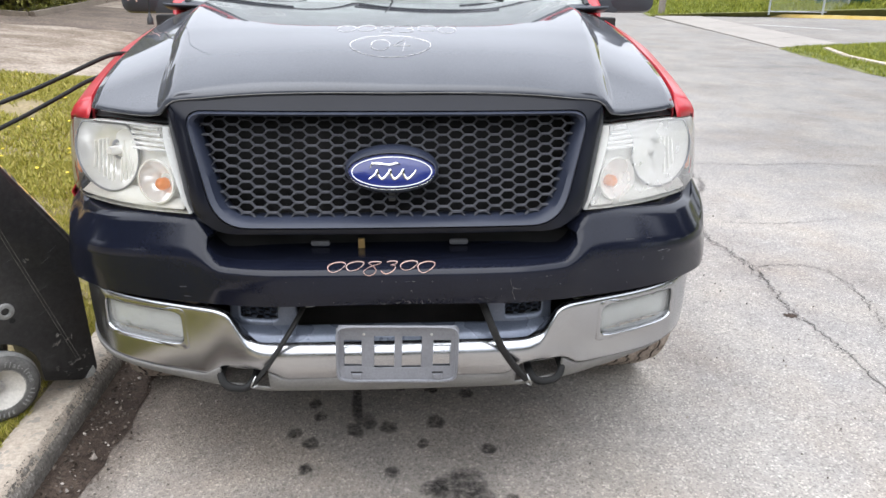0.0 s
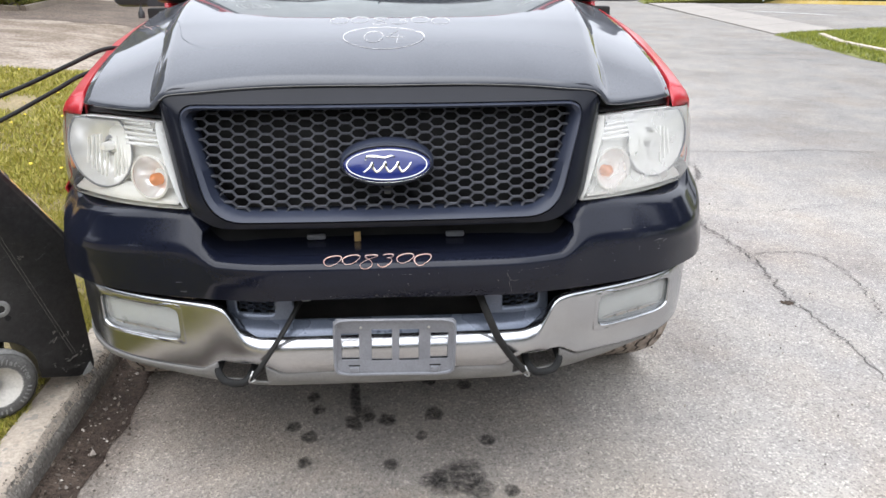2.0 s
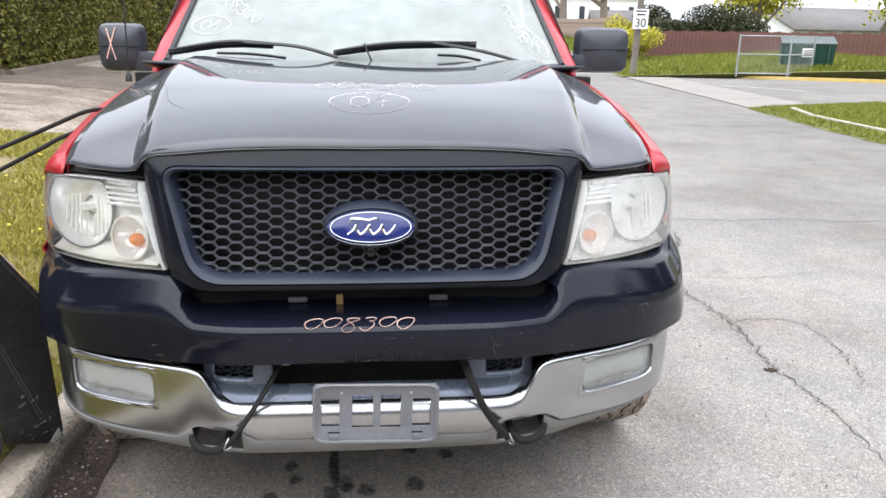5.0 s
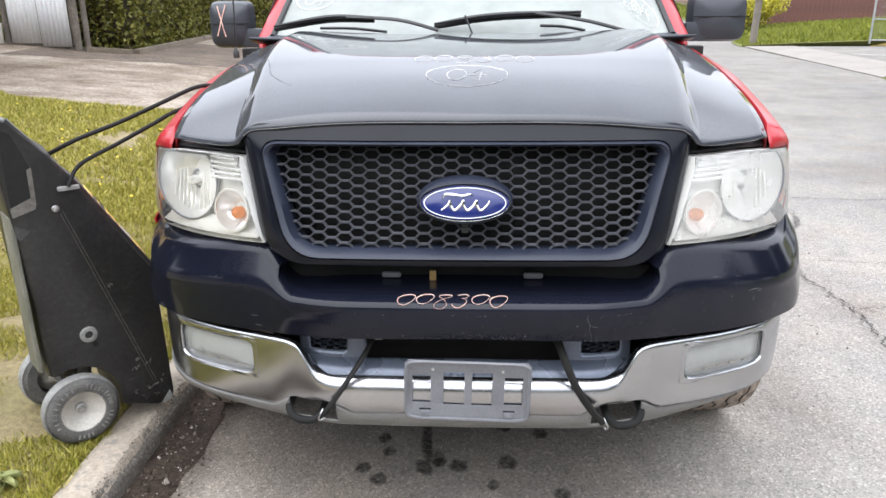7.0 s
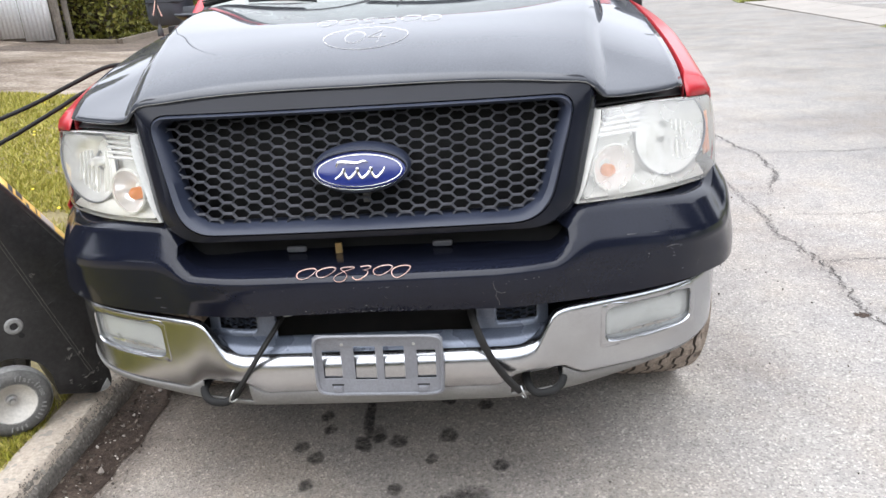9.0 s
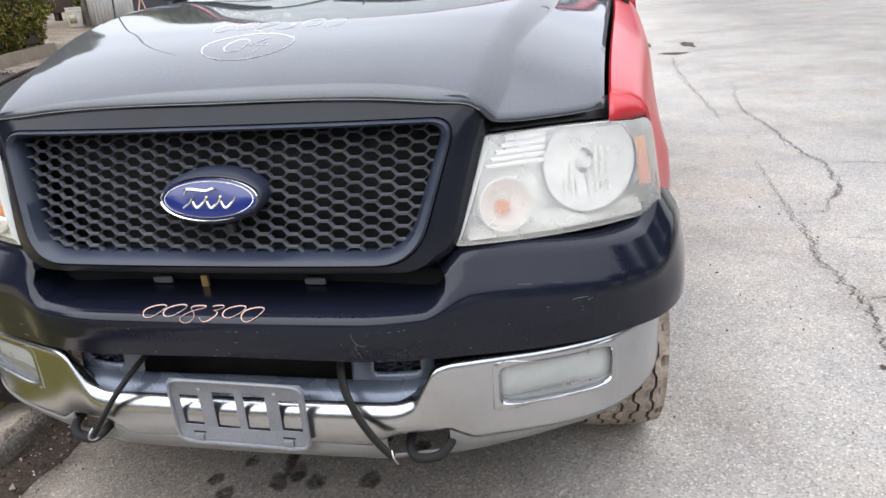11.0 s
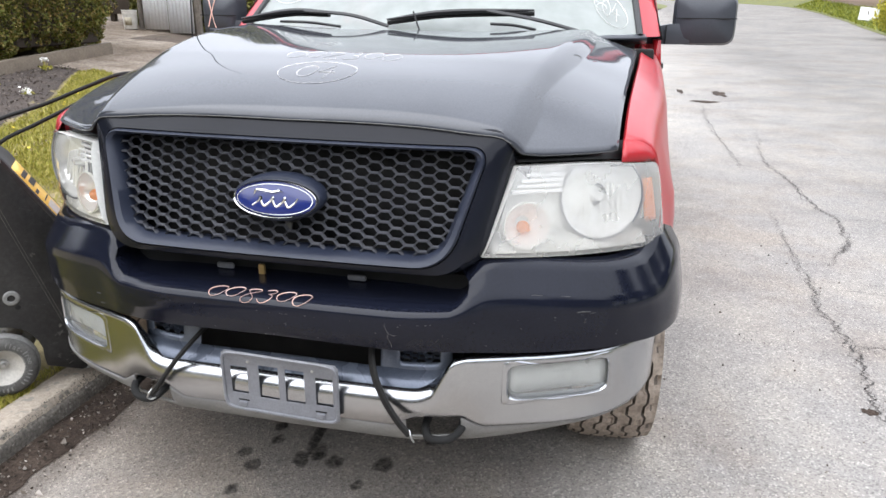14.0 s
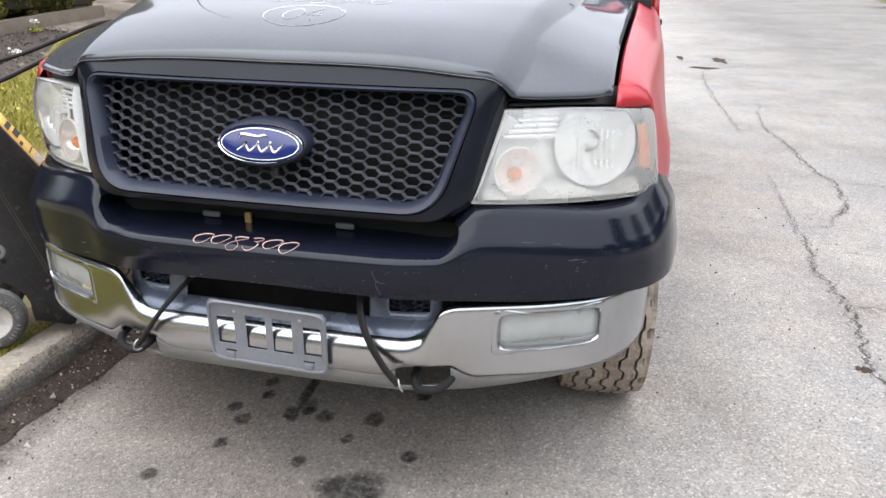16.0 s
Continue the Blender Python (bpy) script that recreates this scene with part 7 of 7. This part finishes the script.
# trees
def tree(name, at, height, trunk_r, seed, label, leaf=None, leaf_count=0, leaf_size=0.12, spread=0.45, levels=4):
    rnd = random.Random(seed)
    ob = thing(name, at, label, "tree")
    trunk, twigs, tips = bmesh.new(), bmesh.new(), []

    def grow(p, d, ln, r, level):
        pts, rs, q, dd = [p.copy()], [r], p.copy(), d.copy()
        n = 5 if level < 2 else 3
        for i in range(n):
            dd = (dd + Vector((rnd.gauss(0, 0.12), rnd.gauss(0, 0.12), rnd.gauss(0.04, 0.08)))).normalized()
            q = q + dd * ln / n
            pts.append(q.copy())
            rs.append(r * (1 - 0.55 * (i + 1) / n))
        tube(pts, rs, 8 if level == 0 else 5 if level < 3 else 3, trunk if level == 0 else twigs)
        if level >= levels:
            tips.extend(pts[1:])
            return
        for k in range(rnd.choice((3, 4)) if level else 6):
            t = rnd.uniform(0.35, 1.0) if level else rnd.uniform(0.4, 1.0)
            j = min(int(t * n), n - 1)
            s = Vector((rnd.gauss(0, 1), rnd.gauss(0, 1), rnd.gauss(0.35, 0.5))).normalized()
            grow(pts[j].lerp(pts[j + 1], t * n - j), (dd * (1 - spread) + s * spread * 1.6).normalized(), ln * rnd.uniform(0.5, 0.75), rs[j] * rnd.uniform(0.45, 0.65), level + 1)
        tips.extend(pts[2:] if level > 1 else [])

    grow(Vector(at) - Vector((0, 0, 0.1)), Vector((rnd.gauss(0, 0.04), rnd.gauss(0, 0.04), 1)).normalized(), height * 0.5, trunk_r, 0)
    part("trunk", trunk, BARK, ob)
    limbs = part("limbs", twigs, BARK, ob)
    if leaf:
        rng = np.random.default_rng(seed)
        base = np.array([tuple(t) for t in tips])
        p = base[rng.integers(0, len(base), leaf_count)] + rng.normal(size=(leaf_count, 3)) * leaf_size * 2.2
        hang(flakes("crown", p, rng.uniform(0.6, 1.4, leaf_count) * leaf_size, leaf, rng, 1.4), ob)
    return ob


SPRING = leafy("spring leaves", (0.32, 0.33, 0.03), (0.50, 0.48, 0.05), (0.66, 0.60, 0.12))
CONIFER = leafy("dark evergreen leaves", (0.014, 0.018, 0.008), (0.038, 0.045, 0.016), (0.085, 0.085, 0.035))
FORSYTHIA = leafy("yellow shrub leaves", (0.22, 0.24, 0.03), (0.42, 0.38, 0.04), (0.62, 0.52, 0.06))
tree("bare_tree", (24.6, 95.0, 0.3), 19.0, 0.62, 4, "bare grey-brown street tree with many twigs", levels=4)
tree("bare_tree", (22.2, 71.0, 0.4), 15.0, 0.50, 9, "bare grey-brown tree with spreading limbs", levels=4)
tree("spring_tree", (24.0, 44.0, 0.4), 7.5, 0.18, 12, "slender tree with fresh yellow-green leaves", SPRING, 5200, 0.16)
tree("spring_tree", (30.0, 41.0, 0.4), 8.0, 0.2, 15, "tall tree in yellow-green spring leaf", SPRING, 5200, 0.17)



def shrub(name, at, size, leaf, count, leaf_size, seed, label):
    rng = np.random.default_rng(seed)
    ob = thing(name, at, label, "shrub")
    c = rng.normal(size=(9, 3)) * np.array(size) * 0.33
    c[:, 2] = np.abs(c[:, 2]) + size[2] * 0.3
    d = rng.normal(size=(count, 3))
    d /= np.linalg.norm(d, axis=1)[:, None]
    p = c[rng.integers(0, 9, count)] + d * (rng.random(count) ** 0.4)[:, None] * np.array(size) * 0.34
    p[:, 2] = np.maximum(p[:, 2], 0.03)
    stems = bmesh.new()
    for q in c:
        tube([Vector(at), Vector(at) + Vector(q) * 0.6, Vector(at) + Vector(q)], 0.03, 5, stems)
    part("stems", stems, BARK, ob)
    hang(flakes("leaves", p + np.array(at), rng.uniform(0.6, 1.4, count) * leaf_size, leaf, rng), ob)
    return ob


shrub("evergreen_shrub", (18.3, 40.5, 0.3), (4.6, 2.2, 3.0), CONIFER, 24000, 0.085, 51, "dark wind-blown evergreen shrub behind the fence")
shrub("evergreen_shrub", (16.4, 42.5, 0.3), (3.4, 2.0, 1.9), CONIFER, 16000, 0.085, 52, "dark green evergreen shrub behind the fence")
shrub("yellow_shrub", (13.0, 35.6, 0.35), (2.2, 1.3, 1.5), FORSYTHIA, 7000, 0.06, 53, "yellow-green flowering shrub by the fence")
shrub("yellow_shrub", (12.2, 34.0, 0.3), (2.0, 1.3, 1.5), FORSYTHIA, 7000, 0.06, 54, "low yellow-green shrub by the pole")
panel = thing("notice_board", (15.1, 51.0, 0.3), "white notice panel standing in the roadside grass", "sign")
part("board", box((-0.55, -0.02, 0.0), (0.55, 0.02, 0.78), 0.01, m=pose(15.1, 51.0, bank(15.1, 51.0) + 0.12, -8, 6, 0)), SIGN_WHITE, panel)
part("stake", tube([(15.1, 51.06, bank(15.1, 51.06) - 0.1), (15.1, 51.06, bank(15.1, 51.06) + 0.7)], 0.04, 6), POST_WOOD, panel)


# tree_belt: unseen trees added behind and beside the viewer, which close the street and darken what the truck mirrors
belt = np.random.default_rng(90)
for k, (x, y) in enumerate([(-24 + 8 * k, -26 - (k % 2) * 3) for k in range(7)] + [(27, -20), (25.5, -12), (26.5, -4), (25, 4), (26.5, 11.5), (-21, -18), (-20, -10), (-21, -2), (-20, 4)]):
    t = thing("belt_tree", (x, y, 0), "dense dark leafy tree, added out of view to close the street", "tree", "street trees")
    h = 9.5 + (k * 37 % 10) * 0.35
    part("trunk", tube([(x, y, -0.1), (x + 0.2, y, h * 0.4), (x, y, h * 0.8)], [0.35, 0.28, 0.1], 9), BARK, t)
    n = 4200
    d = belt.normal(size=(n, 3))
    d /= np.linalg.norm(d, axis=1)[:, None]
    c = belt.normal(size=(14, 3)) * np.array([1.9, 1.7, 2.0]) + np.array([x, y, h * 0.5])
    pts = c[belt.integers(0, 14, n)] + d * (belt.random(n) ** 0.4)[:, None] * np.array([2.4, 2.2, 2.6])
    pts[:, 2] = np.maximum(pts[:, 2], 0.5)
    hang(flakes("crown", pts, belt.uniform(0.3, 0.7, n), CONIFER, belt), t)


# ---- marks on the road ----
def ribbon(pts, width, seed, bm):
    pts = bent([(x, y, 0.0025) for x, y in pts], 26 * (len(pts) - 1))
    rnd = random.Random(seed)
    rows = []
    for i, p in enumerate(pts):
        d = (pts[min(i + 1, len(pts) - 1)] - pts[max(i - 1, 0)]).normalized()
        n = Vector((-d.y, d.x, 0))
        j = n * rnd.gauss(0, 0.011) + n * 0.03 * noise.noise((i * 0.17, seed * 3.3, 0))
        w = 0.46 * width * rnd.uniform(0.3, 1.4) * (0.3 + 0.7 * math.sin(math.pi * (i + 0.5) / len(pts)))
        rows.append((bm.verts.new(p + j - n * w), bm.verts.new(p + j + n * w)))
    for a, b in zip(rows, rows[1:]):
        bm.faces.new((a[0], a[1], b[1], b[0]))


CRACK = surface("crack fill", (0.045, 0.041, 0.038), (0.11, 0.10, 0.093), 0.95, coarse=8, fine=60, bump=0.3)
cracks = bmesh.new()
for i, (w, pts) in enumerate((
    (0.013, [(1.89, -0.6), (1.91, 0.52), (1.917, 0.97), (1.90, 1.26), (1.945, 1.62), (1.94, 2.0), (1.90, 2.22), (1.94, 2.5), (1.94, 2.92), (1.956, 3.5), (1.99, 4.16)]),
    (0.008, [(1.945, 1.64), (2.026, 1.788), (2.318, 1.75), (2.337, 1.446), (2.26, 1.10), (2.17, 0.96)]),
    (0.007, [(1.96, 1.84), (2.08, 1.73)]),
    (0.007, [(1.94, 2.95), (2.04, 2.96), (2.123, 2.97), (2.215, 3.19), (2.33, 3.40)]),
    (0.016, [(2.21, 3.19), (2.33, 3.40), (2.42, 4.05), (2.343, 4.43), (2.318, 5.3), (2.247, 6.16), (2.41, 7.7)]),
    (0.012, [(2.03, 10.4), (1.965, 9.78), (1.933, 7.9), (1.966, 6.58), (1.972, 5.55)]),
    (0.007, [(1.972, 5.9), (2.13, 5.75), (2.28, 5.55)]),
    (0.010, [(2.42, 4.07), (2.63, 4.07), (3.10, 4.02), (3.56, 4.05), (4.13, 3.94), (5.3, 4.05)]),
    (0.009, [(2.40, 3.55), (2.311, 3.385), (2.24, 3.2)]),
    (0.006, [(2.19, 2.61), (2.27, 2.65), (2.36, 2.64)]),
    (0.006, [(2.05, 2.55), (2.5, 2.5), (3.0, 2.6)]),
    (0.007, [(3.2, 10.4), (4.6, 10.2), (6.2, 10.5)]),
    (0.005, [(2.6, 1.6), (3.1, 1.3), (3.6, 1.35)]),
    (0.02, [(-1.06, 0.9), (-1.05, 2.5), (-1.06, 5.5)]),
)):
    ribbon(pts, w * 0.75, i, cracks)
    ribbon([(x + 0.012, y + 0.01) for x, y in pts], w * 0.38, i + 50, cracks)
    if w > 0.008:
        ribbon([(x - 0.02, y - 0.02) for x, y in pts], w * 0.22, i + 90, cracks)
structure("road_cracks", cracks, CRACK, "dark branching cracks in the asphalt", "cracks", smooth=False, kind="stuff")

STAIN = faded("oil and shade stain", (0.024, 0.022, 0.021), 0.6)
stains = bmesh.new()
fade = stains.verts.layers.float.new("fade")
rnd = random.Random(5)


def stain(x, y, a, b, strength, turn=0.0):
    n, high = 22, 0.0035 - 0.0006 * min(1.0, a / 0.3)
    seed = rnd.random() * 50
    mid = stains.verts.new((x, y, high))
    mid[fade] = strength
    prev = [mid] * n
    for k, f in ((0.6, 0.92), (0.85, 0.6), (1.08, 0.0)):
        ring = []
        for i in range(n):
            q = 2 * math.pi * i / n
            r = k * (1 + 0.28 * noise.noise((seed, math.cos(q) * 1.3, math.sin(q) * 1.3)))
            dx, dy = a * r * math.cos(q), b * r * math.sin(q)
            v = stains.verts.new((x + dx * math.cos(turn) - dy * math.sin(turn), y + dx * math.sin(turn) + dy * math.cos(turn), high))
            v[fade] = f * strength
            ring.append(v)
        for i in range(n):
            j = (i + 1) % n
            if prev[i] is mid:
                stains.faces.new((mid, ring[i], ring[j]))
            else:
                stains.faces.new((prev[i], ring[i], ring[j], prev[j]))
        prev = ring


for x, y, r in SPOTS:
    stain(x, y, r, r * 1.25, 0.75)
stain(-0.138, 0.50, 0.020, 0.15, 0.95, 0.06)
stain(-0.128, 0.70, 0.026, 0.10, 0.95, -0.1)
stain(-0.141, 0.345, 0.026, 0.05, 0.8, 0.4)
stain(0.20, 0.035, 0.105, 0.085, 0.7, 0.3)
stain(0.26, -0.03, 0.05, 0.05, 0.6)
stain(0.12, 0.02, 0.045, 0.04, 0.55)
# broad faint patches: old oil and the truck's shade, both put into the colour
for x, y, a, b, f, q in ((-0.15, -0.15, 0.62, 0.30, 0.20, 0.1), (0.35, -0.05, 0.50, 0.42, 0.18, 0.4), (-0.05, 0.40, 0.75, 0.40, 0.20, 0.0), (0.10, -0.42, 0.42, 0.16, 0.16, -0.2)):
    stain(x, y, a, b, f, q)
stain(-0.10, 0.40, 0.03, 0.05, 0.5)
silt = bmesh.new()
thin = silt.verts.layers.float.new("fade")
rows = []
for k in range(260):
    y = -1.5 + 7.5 * k / 259
    reach = 0.13 + 0.06 * noise.noise((y * 2.1, 3, 1)) + 0.03 * noise.noise((y * 13, 3, 1))
    row = []
    for q, f in ((0.0, 0.0), (0.25, 0.75), (0.5, 0.55), (0.75, 0.25), (1.0, 0.0)):
        v = silt.verts.new((-1.00 + reach * q * 1.3, y, 0.0028))
        v[thin] = f * (0.8 + 0.5 * noise.noise((y * 7, q * 2, 6)))
        row.append(v)
    rows.append(row)
for a, b in zip(rows, rows[1:]):
    for k in range(4):
        silt.faces.new((a[k], a[k + 1], b[k + 1], b[k]))
structure("gutter_silt", silt, faded("gutter silt", (0.075, 0.055, 0.043), 0.95), "brown silt thinning out from the gutter over the asphalt", "silt", smooth=False, kind="stuff")
structure("oil_and_shade_stains", stains, STAIN, "dark round oil drips and broad faint patches of painted truck shade", "stains", smooth=False, kind="stuff")
pot = bmesh.new()
for x, y, a, b in ((2.07, 10.75, 0.24, 0.16), (2.43, 11.9, 0.12, 0.34), (1.78, 12.1, 0.05, 0.3), (1.861, 1.172, 0.030, 0.024)):
    pts = [(x + a * math.cos(q) * (1 + 0.9 * noise.noise((x, math.cos(q) * 2, math.sin(q) * 2))), y + b * math.sin(q) * (1 + 0.9 * noise.noise((y, math.cos(q) * 2, math.sin(q) * 2))), 0.003) for q in [2 * math.pi * k / 18 for k in range(18)]]
    pot.faces.new([pot.verts.new(p) for p in pts])
structure("pothole_marks", pot, DIRT, "small dark broken patches in the road", "patches", smooth=False, kind="stuff")

# grit and pebbles along the gutter and under the truck, and worn aggregate along the kerb's edge
def pebbles(name, places, sizes, material, rng):
    n = len(places)
    unit = np.array([(1, 0, 0), (0, 1, 0), (-1, 0, 0), (0, -1, 0), (0, 0, 1), (0, 0, -1)], float)
    shape = unit[None] * sizes[:, None, None] * rng.uniform(0.6, 1.5, (n, 1, 3)) + rng.normal(size=(n, 6, 3)) * sizes[:, None, None] * 0.22
    v = (shape + places[:, None]).reshape(-1, 3)
    tri = np.array([(0, 1, 4), (1, 2, 4), (2, 3, 4), (3, 0, 4), (1, 0, 5), (2, 1, 5), (3, 2, 5), (0, 3, 5)])
    f = (tri[None] + 6 * np.arange(n)[:, None, None]).reshape(-1, 3)
    me = bpy.data.meshes.new(name)
    me.from_pydata(v.tolist(), [], f.tolist())
    me.materials.append(material)
    me.update()
    return new(name, me)


rng = np.random.default_rng(77)
GRIT = leafy("grit", (0.05, 0.042, 0.036), (0.15, 0.125, 0.105), (0.42, 0.38, 0.34))
n = 1500
near = rng.random(n) < 0.75
x = np.where(near, -1.09 + np.abs(rng.normal(size=n)) * 0.13, rng.uniform(-0.9, 2.2, n))
r = rng.uniform(0.0018, 0.005, n) * np.where(near & (rng.random(n) < 0.06), 2.4, 1.0)
spot = np.stack([x, rng.uniform(-0.5, 3.5, n), np.where(x < -0.95, 0.010, 0.003) + r * 0.3], 1)
tagged(pebbles("grit", spot, r, GRIT, rng), "loose grit and pebbles on the road", "grit", kind="stuff")
STONES = leafy("kerb aggregate", (0.065, 0.055, 0.046), (0.16, 0.136, 0.112), (0.42, 0.37, 0.30))
n = 15000
y = rng.uniform(-0.8, 3.4, n)
s = np.clip(0.36 + rng.normal(size=n) * 0.24 + 0.06 * np.sin(y * 5.0), 0.02, 0.92)
prof_s, prof_x, prof_z = (0.0, 0.3, 0.6, 0.85, 1.3), (-1.098, -1.102, -1.110, -1.125, -1.160), (0.015, 0.045, 0.078, 0.099, 0.106)
keep = np.sin(y * 11.0 + 3 * s) + np.sin(y * 23.0 - 5 * s) + rng.normal(size=n) * 1.0 > -0.9
spot = np.stack([np.interp(s, prof_s, prof_x) + 0.0005, y, np.interp(s, prof_s, prof_z) + 0.001], 1)[keep]
tagged(pebbles("kerb_aggregate", spot, rng.uniform(0.0013, 0.0036, len(spot)), STONES, rng), "dark worn aggregate along the kerb's edge", "stones", kind="stuff")

# leaf litter and crumbs in the gutter
rng = np.random.default_rng(78)
n = 700
pos = np.stack([-1.085 + np.abs(rng.normal(size=n)) * 0.085, rng.uniform(-0.6, 4.5, n), np.full(n, 0.016)], 1)
LITTER = leafy("gutter litter", (0.03, 0.023, 0.017), (0.07, 0.055, 0.043), (0.14, 0.115, 0.092))
tagged(flakes("gutter_litter", pos, rng.uniform(0.004, 0.014, n), LITTER, rng, 1.8, 0.6), "brown leaf litter and crumbs in the gutter", "litter", kind="stuff")
